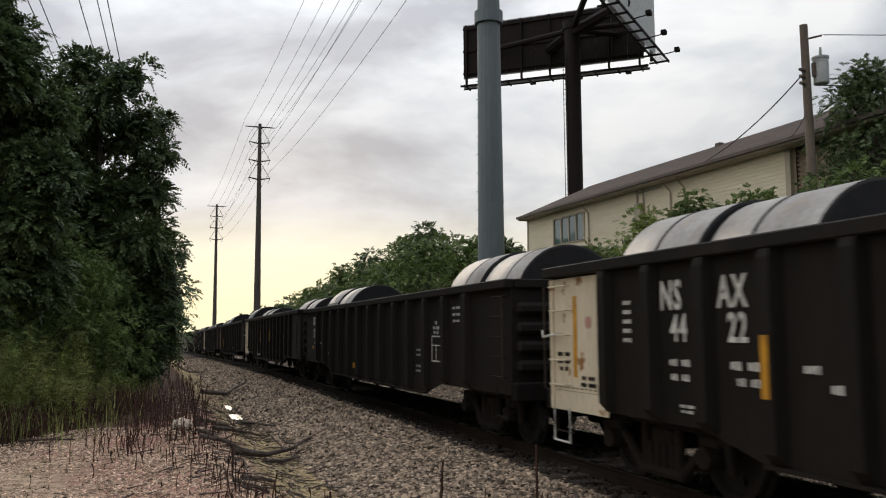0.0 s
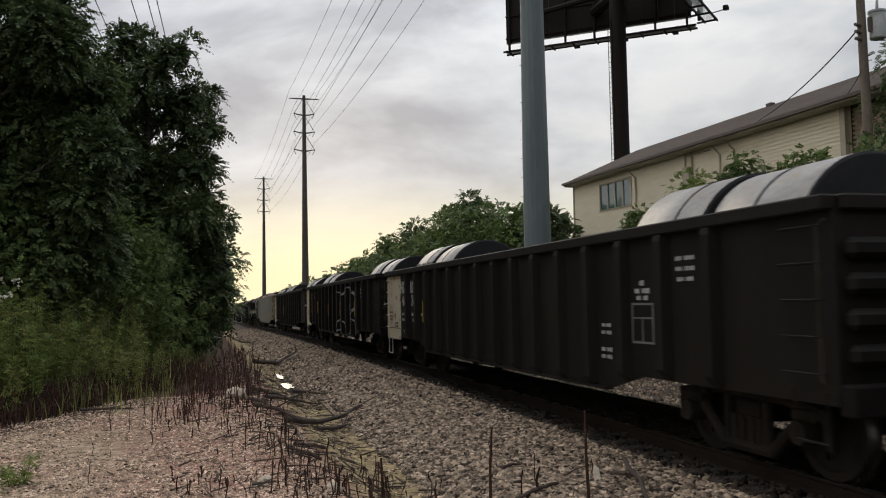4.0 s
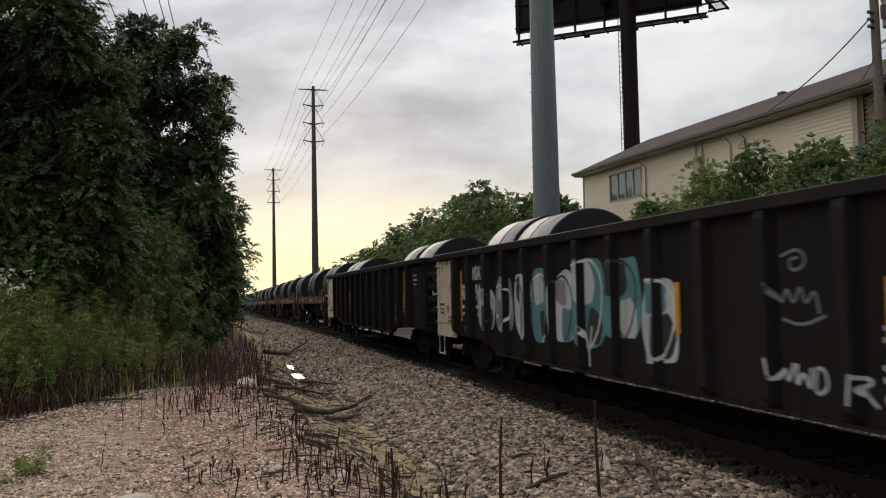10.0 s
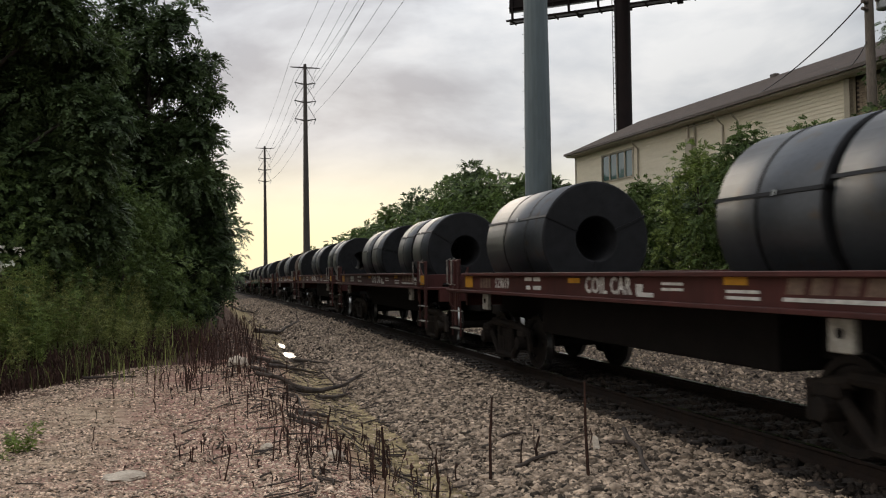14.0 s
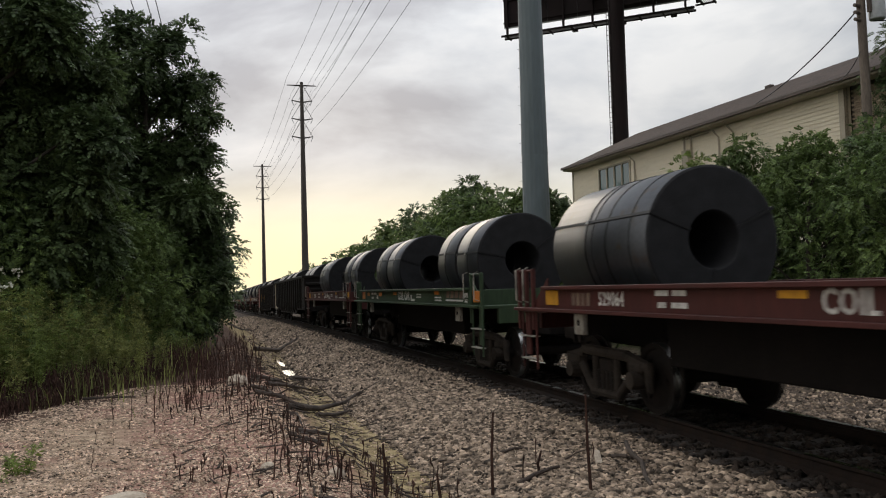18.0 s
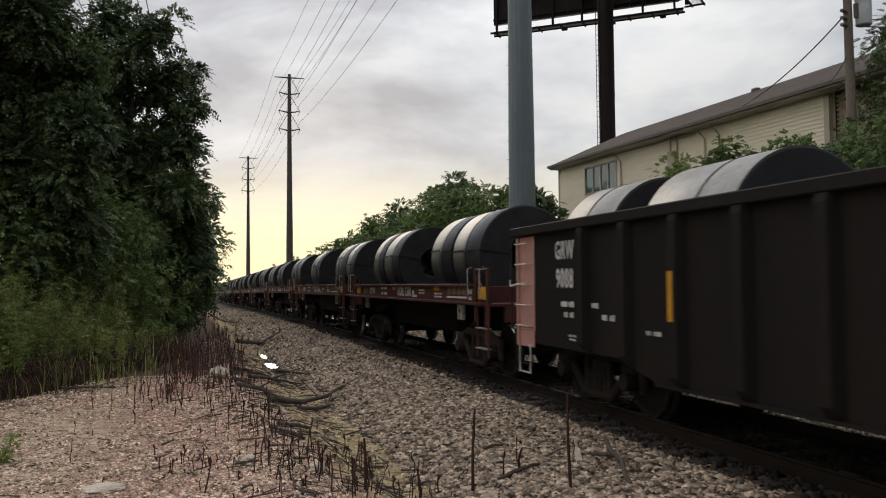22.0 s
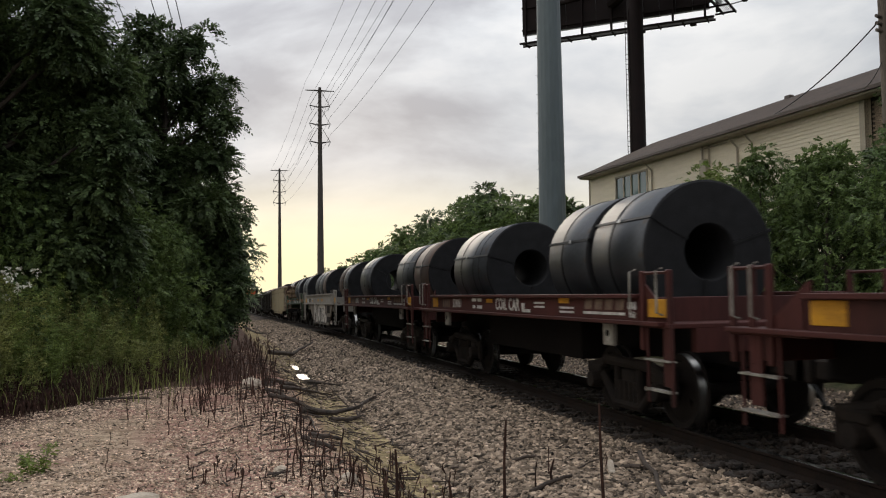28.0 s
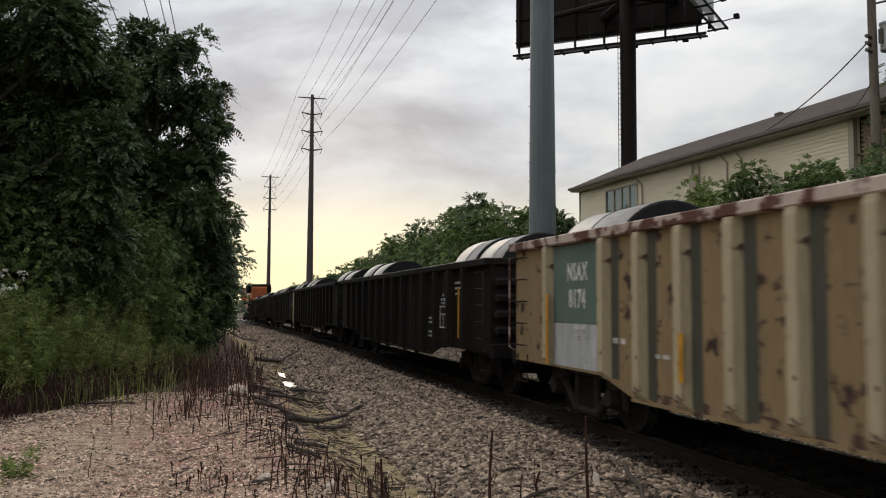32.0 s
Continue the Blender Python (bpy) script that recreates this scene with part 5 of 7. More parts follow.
gondola(167.7, length=18.6, texts=(("40", 6.75, 1.66, NUM), ("NSAX", 5.78, 2.02, 0.36), ("94", 5.78, 1.66, NUM)), tape=((6.85, 1.1, 2.1), (3.5, 1.15, 1.68), (-1.25, 1.2, 1.75), (-4.2, 1.2, 1.75)), loads=load(a=6.2), extra=big_tag, label="black open gondola car with large blue and white graffiti")
gondola(185.9, length=18.2, texts=(("NSAX", 6.75, 2.04, 0.36), ("42", 6.7, 1.72, NUM), ("45", 5.75, 1.76, NUM)), post=1.107, first=2.096, placard=-6.42, ink=LETTER, tape=((1.95, 1.1, 1.75), (-6.82, 1.25, 2.22)), loads=((6.7, 1.55, 0.96, P), (5.05, 1.55, 0.96, P), (-4.2, 1.45, 0.96, P), (-6.25, 1.6, 0.97, P)), extra=small_tags, label="black open gondola car with a pale corner panel and sprayed tags")
REDL = "oxide-red open coil car carrying dark steel coils"
coil_car(199.2, length=13.3, number="535019", loads=spans(199.2, 13.3, (196.2, 197.7, 0.97, D), (194.56, 196.1, 0.97, D), (188.85, 191.0, 0.97, D), (187.5, 188.75, 0.97, D)), label=REDL)
coil_car(213.4, length=14.2, number="529060", loads=spans(213.4, 14.2, (208.95, 211.4, 0.97, D), (203.4, 204.95, 0.97, D), (201.6, 203.3, 0.97, D)), label=REDL)
coil_car(227.5, length=14.1, number="529019", loads=spans(227.5, 14.1, (223.17, 226.0, 0.97, D), (216.75, 218.4, 0.97, D), (215.0, 216.65, 0.97, D)), label=REDL)
coil_car(242.1, length=14.6, number="529033", loads=paired(3.7, -3.6, w=1.6), label=REDL)
coil_car(256.0, length=13.9, number="529077", loads=paired(3.7, -3.6), label=REDL)
coil_car(269.6, length=13.6, number="529264", loads=spans(269.6, 13.6, (265.37, 268.6, 0.97, D), (258.2, 259.8, 0.97, D), (260.0, 261.6, 0.97, R)), label=REDL)
coil_car(286.0, length=16.4, number="529064", loads=spans(286.0, 16.4, (282.19, 285.1, 0.97, D), (273.95, 275.4, 0.97, R), (272.3, 273.85, 0.97, D)), word_at=0.15, label=REDL)
coil_car(300.4, length=14.4, paint=GREEN, loads=spans(300.4, 14.4, (297.5, 299.0, 0.97, D), (295.75, 297.4, 0.97, D), (290.4, 291.8, 0.97, D), (288.84, 290.3, 0.97, D)), word_at=-0.1, tape=ORANGETAPE, label="green open coil car carrying dark steel coils")
coil_car(313.8, length=13.4, number="535014", loads=spans(313.8, 13.4, (309.4, 312.3, 0.97, D), (303.8, 305.2, 0.97, D), (302.24, 303.7, 0.97, D)), label=REDL)
gondola(331.6, length=17.8, texts=split_mark("NS", "AX", "48", "38", 6.2, 5.26), first=1.5, tape=((6.55, 1.16, 2.14), (3.1, 1.15, 1.64), (-0.1, 1.15, 1.65)), loads=((6.3, 1.9, 0.98, P), (2.6, 1.8, 0.98, P), (-4.6, 1.6, 0.98, P), (-6.5, 1.6, 0.98, P)), label=BLK)
gondola(348.8, length=17.2, paint=BROWN, texts=(("GRW", 6.3, 2.1, 0.34), ("9088", 6.3, 1.72, 0.36)), panel=PINKP, panel_wide=0.62, tape=((3.6, 1.27, 1.79), (0.4, 1.2, 1.7)), loads=((6.75, 1.5, 0.97, P), (4.3, 1.8, 0.98, P), (-4.8, 1.6, 0.97, P), (-6.9, 1.7, 0.97, P)), label="dark brown gondola car with a faded red corner panel")
coil_car(362.1, length=13.3, number="529119", loads=spans(362.1, 13.3, (359.25, 360.5, 0.97, D), (357.5, 359.15, 0.97, D), (353.0, 354.5, 0.97, D), (351.2, 352.9, 0.97, D)), label=REDL)
coil_car(375.4, length=13.3, number="529077", loads=spans(375.4, 13.3, (371.0, 373.4, 0.97, D), (365.05, 367.1, 0.97, D), (363.45, 364.95, 0.97, D)), label=REDL)
coil_car(388.8, length=13.4, number="529040", loads=spans(388.8, 13.4, (385.9, 387.6, 0.97, D), (384.63, 385.8, 0.97, D), (378.5, 380.5, 0.97, D), (377.02, 378.35, 0.97, D)), label=REDL)
coil_car(402.0, length=13.2, number="535004", loads=spans(402.0, 13.2, (399.3, 400.9, 0.97, D), (397.5, 399.2, 0.97, D), (396.16, 397.4, 0.97, D), (391.6, 393.2, 0.97, D), (389.9, 391.45, 0.97, D)), label=REDL)
coil_car(414.8, length=12.9, number="529019", loads=((4.2, 1.0, 0.97, D), (2.95, 1.4, 0.97, D), (-2.2, 1.6, 0.97, D), (-3.9, 1.4, 0.97, D)), label=REDL)
coil_car(427.9, length=13.1, number="529022", loads=paired(3.5, -3.5), label=REDL)
coil_car(441.1, length=13.2, number="529025", loads=paired(3.4, -3.3), label=REDL)
coil_car(453.8, length=12.7, number="529061", loads=((3.4, 2.5, 0.97, D), (-1.9, 1.5, 0.97, D), (-3.6, 1.6, 0.97, D)), label=REDL)
coil_car(466.7, length=12.9, number="529355", loads=spans(466.7, 12.9, (463.09, 465.4, 0.97, D), (456.3, 458.6, 0.97, D), (454.5, 456.2, 0.97, R)), label=REDL)


def white_tag(car, h):
    """Big outlined letters sprayed on the girder of the white car."""
    hop = (0.02, -0.06, -0.02, 0.03, 0.0, 0.02, -0.02)
    for ch, y, w, up in zip("PLASTER", (1.86, 1.08, 0.44, -0.20, -0.84, -1.44, -2.08), (1.35, 1.05, 1.1, 1.1, 1.1, 1.05, 1.25), hop):
        for mat_, fat, x in ((GRAFK, 0.105, -1.4735), (GRAFFILL, 0.045, -1.4765)):
            lettering(ch, 1.10, mat_, car, x - 0.0004 * (up > 0), y, 0.85 + up, w * 0.92, "sprayed_letter", fat)
        ribbon(car, -1.4790, [[(y + 0.14, 1.2 + up), (y + 0.03, 0.95), (y + 0.11, 0.6)], [(y - 0.1, 0.72), (y - 0.16, 0.58)]], 0.018, GRAFK)
    # the tail of the last letter sweeps out to the next panel
    patch(car, -1.4745, [(-2.25, 0.95), (-2.88, 0.90), (-2.90, 0.48), (-2.62, 0.40), (-2.35, 0.62)], GRAFK, soft=1)
    patch(car, -1.4770, [(-2.30, 0.90), (-2.82, 0.85), (-2.84, 0.52), (-2.62, 0.46), (-2.40, 0.65)], GRAFFILL, soft=1)
    ribbon(car, -1.4790, [[(-2.45, 0.84), (-2.7, 0.78), (-2.78, 0.6)], [(-2.5, 0.72), (-2.68, 0.7)]], 0.02, GRAFK)
    ribbon(car, -1.4745, [[(2.35, 1.2), (2.1, 0.95), (2.2, 0.62)], [(2.45, 0.85), (2.25, 0.55)]], 0.05, GRAFK)
    bars(car, -1.4740, [(-3.5, 1.08, 0.95, 0.34), (-3.5, 0.62, 0.95, 0.26)], TRUCK)
    bars(car, -1.4740, [(-2.98, 0.85, 0.035, 0.8)], GRAFG)
    bars(car, -1.504, [(h - 3.55, 1.47, 0.36, 0.09), (0.22, 1.50, 0.42, 0.11), (-1.37, 1.50, 0.46, 0.12)], YELLOW)


coil_car(482.6, length=15.9, deep=1.76, paint=WHITECAR, number="LW 70072", dark_number=GRAFK, word=False, loads=spans(482.6, 15.9, (479.35, 481.0, 0.95, D), (477.65, 479.2, 0.95, D), (476.2, 477.5, 0.95, R), (470.1, 471.3, 0.95, R), (468.7, 470.0, 0.95, D)), belly=white_tag, label="white open coil car with black graffiti on its girder")
coil_car(495.4, length=12.8, paint=GREEN, word_at=-0.9, tape=ORANGETAPE, loads=spans(495.4, 12.8, (491.85, 493.6, 0.97, D), (490.42, 491.75, 0.97, D), (486.5, 487.9, 0.97, D), (484.9, 486.4, 0.97, D)), label="green open coil car carrying dark steel coils")
gondola(512.6, length=17.4, paint=CREAM, chord=CHORD_PALE, texts=(("NSAX", 5.70, 2.12, 0.34), ("8174", 5.70, 1.75, 0.36)), white_end=False, post=0.89, first=1.44, top=2.66, tape=((6.48, 0.84, 1.83), (2.97, 0.89, 1.40), (-3.0, 0.89, 1.42)), loads=((6.6, 2.0, 1.0, P), (-5.2, 1.6, 1.0, P), (-7.0, 1.6, 1.0, P)), label="cream open gondola car with rust patches")
gondola(530.4, length=17.8, loads=load(), tape=((-6.4, 1.0, 2.0),), white_end=False, label="black open gondola car loaded with coils")
gondola(548.2, length=17.8, loads=load(), tape=((-6.4, 1.0, 2.0),), panel_wide=0.16, label="black open gondola car loaded with coils")
gondola(566.0, length=17.8, loads=load(), white_end=False, label="black open gondola car loaded with coils")
gondola(583.8, length=17.8, loads=load(), white_end=False, label="black open gondola car loaded with coils")
gondola(601.6, length=17.8, loads=load(), white_end=False, label="black open gondola car loaded with coils")

# ---------------------------------------------------------------- trees and brush
def fronds(name, roots, ways, leaf, mat, parent, seed, pairs=6, droop=0.38, slim=0.34):
    """Foliage of compound leaves: from each root a drooping stalk with leaflets in pairs along it and one at its tip."""
    rng = np.random.default_rng(seed)
    n = len(roots)
    size = leaf * pairs * 0.62 * rng.uniform(0.65, 1.25, (n, 1))
    side = np.cross(ways, np.array((0, 0, 1.0)) + rng.normal(0, 0.45, (n, 3)))
    side /= np.linalg.norm(side, axis=1)[:, None] + 1e-6
    quads = []
    for j in range(2 * pairs + 1):
        u = min(1.0, 0.22 + 0.78 * (j // 2) / pairs)
        at = roots + ways * size * u + np.array((0, 0, -1.0)) * (droop * size * u * u)
        along = ways + np.array((0, 0, -2.0)) * (droop * u)
        along /= np.linalg.norm(along, axis=1)[:, None]
        out = along if j == 2 * pairs else side * (0.85 if j % 2 else -0.85) + along * 0.5
        out = out + np.array((0, 0, -0.2)) + rng.normal(0, 0.16, (n, 3))
        out /= np.linalg.norm(out, axis=1)[:, None]
        blade = np.cross(out, np.cross(side, along)); blade /= np.linalg.norm(blade, axis=1)[:, None] + 1e-6
        k = leaf * rng.uniform(0.7, 1.2, (n, 1)) * (1.0 - 0.3 * abs(u - 0.5))
        mid = at + out * k * 0.45
        quads.append(np.stack([at, mid + blade * k * slim, at + out * k, mid - blade * k * slim], 1))
    v = np.stack(quads, 1).reshape(-1, 3)
    m = n * (2 * pairs + 1)
    i = np.arange(m)[:, None] * 4
    f = np.concatenate([i + np.array([[0, 1, 2]]), i + np.array([[0, 2, 3]])], 1).reshape(-1, 3)
    return part(name, from_arrays(name, v, f), mat, parent)


def sprays(centres, radii, n, seed, shell=0.4):
    """Where leaf stalks spring from a crown's tufts, and which way they reach: outwards, more of them near the outside."""
    rng = np.random.default_rng(seed)
    roots, ways = [], []
    for c, r in zip(centres, radii):
        k = max(3, int(n))
        d = rng.normal(size=(k, 3)); d /= np.linalg.norm(d, axis=1)[:, None]
        roots.append(np.array(tuple(c)) + d * (rng.uniform(shell ** 3, 1, (k, 1)) ** (1 / 3) * r * rng.uniform(0.7, 1.12, (k, 1))) * np.array((1, 1, 0.85)))
        w = d + np.array((0, 0, 0.15)) + rng.normal(0, 0.4, (k, 3))
        ways.append(w / np.linalg.norm(w, axis=1)[:, None])
    return np.concatenate(roots), np.concatenate(ways)


def lobed_tree(x, y, lobes, dense, leaf, mat, label, seed, trunk=0.17, deep=0.9, pairs=6):
    """A tree whose crown is built of leaf masses (x, height, radius), each carried by a limb of its own from the trunk."""
    rng = np.random.default_rng(seed)
    g = ground_z(x, y)
    ob = empty("tree", label, "tree", m=pose(x, y, g - 0.05))
    top = max(z for _, z, _ in lobes) - g
    part("trunk", rod([(0.1 * math.sin(4 * k + seed), 0.05 * math.sin(7 * k), top * 0.92 * k) for k in (0, 0.15, 0.3, 0.5, 0.7, 0.85, 1.0)], trunk, 10, trunk * 0.2), BARK, ob)
    centres, radii = [], []
    for lx, lz, r in lobes:
        c = Vector((lx - x, rng.uniform(-deep, deep), lz - g))
        foot = Vector((0, 0, max(0.4, c.z - 0.6 * math.hypot(c.x, c.y) - 0.5)))
        foot.z = min(foot.z, top * 0.85)
        part("limb", rod([foot, foot.lerp(c, 0.5) + Vector((0, 0, 0.12)), c], trunk * 0.32, 6, trunk * 0.08), BARK, ob)
        for _ in range(7):
            d = Vector(rng.normal(size=3)); d.normalize()
            centres.append(c + Vector((d.x, d.y, d.z * 0.8)) * r * rng.uniform(0.25, 0.8)); radii.append(r * rng.uniform(0.32, 0.55))
    n = [max(8, dense * r * r) for r in radii]
    roots, ways = zip(*[sprays([c], [r], k, seed * 50 + i) for i, (c, r, k) in enumerate(zip(centres, radii, n))])
    fronds("crown", np.concatenate(roots), np.concatenate(ways), leaf, mat, ob, seed, pairs)
    return ob


def tree(x, y, height, spread, base, n_tufts, per, leaf, mat, label, seed, name="tree", squash=1.0, lean=(0, 0), tuft=(0.16, 0.30), column=False):
    """A tapered trunk with limbs and a crown of leaf tufts with gaps between them."""
    rng = np.random.default_rng(seed)
    ob = empty(name, label, "tree" if height > 3.5 else "shrub", m=pose(x, y, ground_z(x, y) - 0.05))
    top = height * (0.93 if column else 0.82)
    r0 = max(0.05, height * 0.018)
    line = [(lean[0] * k * k + 0.12 * math.sin(3 * k + seed), lean[1] * k * k, top * k) for k in (0, 0.2, 0.4, 0.6, 0.8, 1.0)]
    part("trunk", rod(line, r0, 9, r0 * 0.2), BARK, ob)
    centres, radii = [], []
    for i in range(n_tufts):
        k = base + (1 - base) * rng.uniform(0, 1) ** 0.9
        w = rng.uniform(0, math.tau)
        u = (k - base) / (1 - base)
        if column:
            # a broad upright crown: full width over most of its height, uneven shoulders, a loose top
            wide = spread * min(1.0, 0.55 + u * 1.2, 1.9 * (1.04 - u) ** 0.7) * (0.82 + 0.3 * math.sin(5 * u * math.pi + 2 * w + seed)) * math.sqrt(rng.uniform(0.05, 1))
        else:
            # widest below the middle, rounded at the top, with uneven reach
            wide = spread * (math.sin(math.pi * min(1, max(0.06, u * 0.86 + 0.14))) ** (0.85 if height > 8.8 else 0.6)) * rng.uniform(0.35, 1.05)
        c = Vector((wide * math.cos(w) + lean[0] * k * k, wide * math.sin(w) * squash + lean[1] * k * k, k * height))
        centres.append(c); radii.append(spread * rng.uniform(*tuft))
        if i % (3 if column else 6) == 0 and name != "weed_clump":
            st = Vector((lean[0] * (k * 0.7) ** 2, lean[1] * (k * 0.7) ** 2, max(0.1, (c.z - wide * 0.7) * 0.95)))
            part("limb", rod([st, st.lerp(c, 0.5) + Vector((0, 0, wide * 0.08)), c], r0 * 0.35, 5, r0 * 0.06), BARK, ob)
    fronds("crown", *sprays(centres, radii, per / 11, seed), leaf, mat, ob, seed, 5)
    return ob


TALL = "tall broadleaf tree with a dark dense crown"
# a dense tree close by on the bank, its crown stepping down towards the line
lobed_tree(-4.6, 18.0, ((-2.25, 6.2, 0.75), (-2.5, 6.85, 0.55), (-2.88, 7.8, 0.6), (-3.45, 8.75, 0.7), (-3.0, 6.9, 1.0), (-2.1, 5.1, 0.75), (-2.1, 4.0, 0.8), (-2.1, 2.9, 0.8), (-3.3, 5.6, 1.2), (-3.4, 4.0, 1.2), (-3.4, 2.6, 1.1),
                        (-4.4, 8.1, 1.1), (-4.6, 6.5, 1.3), (-4.7, 4.7, 1.3), (-4.7, 3.0, 1.3), (-4.6, 9.8, 1.0), (-5.6, 9.2, 1.5), (-6.0, 7.0, 1.5), (-6.0, 4.5, 1.5)), 1000, 0.10, LEAF_DARK, TALL, 21, 0.2, 0.9, 5)
# walnut-like tree farther along, open enough to let the sky through
lobed_tree(-1.6, 26.0, ((-1.95, 9.6, 0.7), (-2.8, 8.65, 0.75), (-0.7, 9.2, 0.6), (-0.15, 8.2, 0.6), (-1.35, 8.3, 0.8), (-2.4, 7.5, 1.0), (-3.4, 7.3, 1.0), (0.0, 7.2, 0.5), (-0.9, 7.4, 0.55), (-2.1, 6.2, 0.9), (-3.3, 5.7, 1.1),
                        (0.2, 6.05, 0.6), (-0.3, 5.7, 0.55), (-1.55, 4.9, 0.9), (0.0, 4.9, 0.5), (-0.7, 4.2, 0.9), (-2.3, 4.0, 1.2), (0.42, 4.1, 0.6), (0.42, 3.2, 0.5), (-0.4, 3.0, 1.0), (-1.5, 2.7, 1.1), (0.35, 2.2, 0.6), (-0.6, 1.6, 1.0), (0.2, 1.2, 0.7), (-0.75, 6.4, 0.5), (-1.2, 5.8, 0.6), (-0.65, 7.9, 0.45), (-0.3, 6.75, 0.4)),
           390, 0.125, LEAF_DARK, "walnut-like tree with drooping leaf sprays", 23, 0.16, 0.7, 6)
for i, (z, reach) in enumerate(((2.85, 0.85), (2.3, 0.75), (2.0, 0.6))):
    # bare-looking low twigs that stick out over the ditch
    tw = empty("overhanging_twig", "drooping leafy twig reaching out from the brush", "branch", m=pose(0.5, 26.0, z))
    part("stem", rod([(-0.4, 0, -0.1), (0.3, 0, 0.05), (reach, 0.05, -0.05)], 0.015, 5, 0.005), BARK, tw)
    fronds("leaf_spray", np.array([(reach * k, 0.0, 0.0) for k in (0.5, 0.65, 0.8, 0.95)]), np.array([(0.85, 0.3 * (-1) ** k, -0.35) for k in range(4)]), 0.07, LEAF_DARK, tw, 5 + i, 5)
tree(-6.4, 21.8, 11.5, 3.2, 0.05, 150, 420, 0.15, LEAF_DARK, TALL, 29)
tree(-9.5, 19.5, 13.0, 3.6, 0.05, 120, 330, 0.17, LEAF_DARK, TALL, 30)
tree(-4.3, 27.5, 8.6, 2.6, 0.05, 110, 420, 0.15, LEAF_DARK, TALL, 31)
tree(-2.0, 33.0, 6.8, 2.7, 0.05, 90, 330, 0.17, LEAF_DARK, TALL, 24)
tree(-1.1, 43.0, 7.2, 2.8, 0.04, 80, 300, 0.20, LEAF_DARK, TALL, 25)
tree(-0.7, 56.0, 7.2, 2.9, 0.04, 70, 260, 0.24, LEAF_DARK, TALL, 26)
tree(-0.6, 74.0, 7.5, 3.2, 0.04, 60, 220, 0.28, LEAF_DARK, TALL, 27)
tree(-1.2, 96.0, 8.5, 4.0, 0.04, 60, 200, 0.36, LEAF_DARK, TALL, 28)
SHRUB = "leafy shrub at the edge of the gravel bank"
for i, (x, y, h, s) in enumerate(((-5.0, 16.4, 4.0, 1.8), (-3.9, 17.4, 3.7, 1.6), (-2.9, 18.9, 3.6, 1.5), (-1.9, 21.0, 3.4, 1.4), (-1.3, 23.6, 3.4, 1.4), (-5.9, 16.2, 4.6, 2.0), (-2.5, 21.2, 4.4, 1.8), (-0.9, 28.5, 3.2, 1.4))):
    tree(x, y, h, s, 0.04, 90, 330, 0.062, LEAF_MID, SHRUB, 40 + i, "shrub", tuft=(0.13, 0.28))


def weed_clump(x, y, height, spread, mat, label, seed, stalks=16):
    """Upright feathery weeds: stalks leaning out from one root, set all along with narrow leaves that point up."""
    rng = np.random.default_rng(seed)
    ob = empty("weed_clump", label, "weeds", m=pose(x, y, ground_z(x, y) - 0.03))
    spots, ways = [], []
    stems_ = bmesh.new()
    for _ in range(stalks):
        a, r0 = rng.uniform(0, math.tau), spread * 0.45 * math.sqrt(rng.uniform(0, 1))
        lean, h = rng.uniform(0.05, 0.4) * spread, height * rng.uniform(0.55, 1.1)
        foot = np.array((r0 * math.cos(a), r0 * math.sin(a), 0.0))
        tip = foot + np.array((math.cos(a) * lean, math.sin(a) * lean, h))
        tube(stems_, [foot, (foot + tip) / 2 + np.array((0, 0, 0.04 * h)), tip], 0.006, 3, 0.002)
        for k in rng.uniform(0.12, 1.0, int(34 * h / 1.2) + 8):
            b = rng.uniform(0, math.tau)
            spots.append(foot + (tip - foot) * k)
            ways.append((math.cos(b) * 0.7, math.sin(b) * 0.7, rng.uniform(0.3, 1.1)))
    tagged(part("stalk_bunch", stems_, mat, ob), kind="stuff")
    ways = np.array(ways); ways /= np.linalg.norm(ways, axis=1)[:, None]
    fronds("foliage", np.array(spots), ways, 0.065, mat, ob, seed, 2, 0.25, 0.15)
    return ob


WEED = "feathery pale green weed clump at the foot of the brush"
rw = random.Random(31)
for i in range(64):
    # rows that follow the edge of the gravel, taller towards the brush
    u, back = rw.uniform(0, 1) ** 1.3, rw.uniform(0, 1)
    x, y = -3.6 + 3.1 * u - 0.9 * back, 12.5 + 7.5 * u ** 1.5 + 1.5 * back
    weed_clump(x + rw.uniform(-0.2, 0.2), y + rw.uniform(-0.2, 0.2), (1.05 + 0.95 * back) * (1.15 - 0.45 * u) * rw.uniform(0.8, 1.15), 0.75, (LEAF_LIGHT, GRASS, GRASS)[i % 3], WEED, 140 + i)
weed_clump(-1.62, 8.55, 0.24, 0.16, LEAF_LIGHT, "small bright green weed in the gravel", 230, 5)
weed_clump(-1.80, 8.1, 0.10, 0.3, LEAF_LIGHT, "small bright green weed in the gravel", 231, 4)
FLOWER = material("white_petals", (0.70, 0.69, 0.60), 0.7, 0, (0.45, 0.45, 0.36), 8, 40, 0.3, 0)
fl_ = empty("flowering_shrub", "shrub with clusters of small white flowers", "shrub", m=pose(-3.15, 14.9, ground_z(-3.15, 14.9) - 0.05))
part("stem", rod([(0, 0, 0), (0.05, 0, 1.0), (0, 0.05, 1.9)], 0.025, 6, 0.01), BARK, fl_)
rf = np.random.default_rng(4)
fronds("foliage", *sprays([(0, 0.1, 1.5), (0.1, 0, 1.1), (-0.2, 0.1, 0.7)], [0.5, 0.45, 0.5], 60, 9), 0.06, LEAF_MID, fl_, 9, 4)
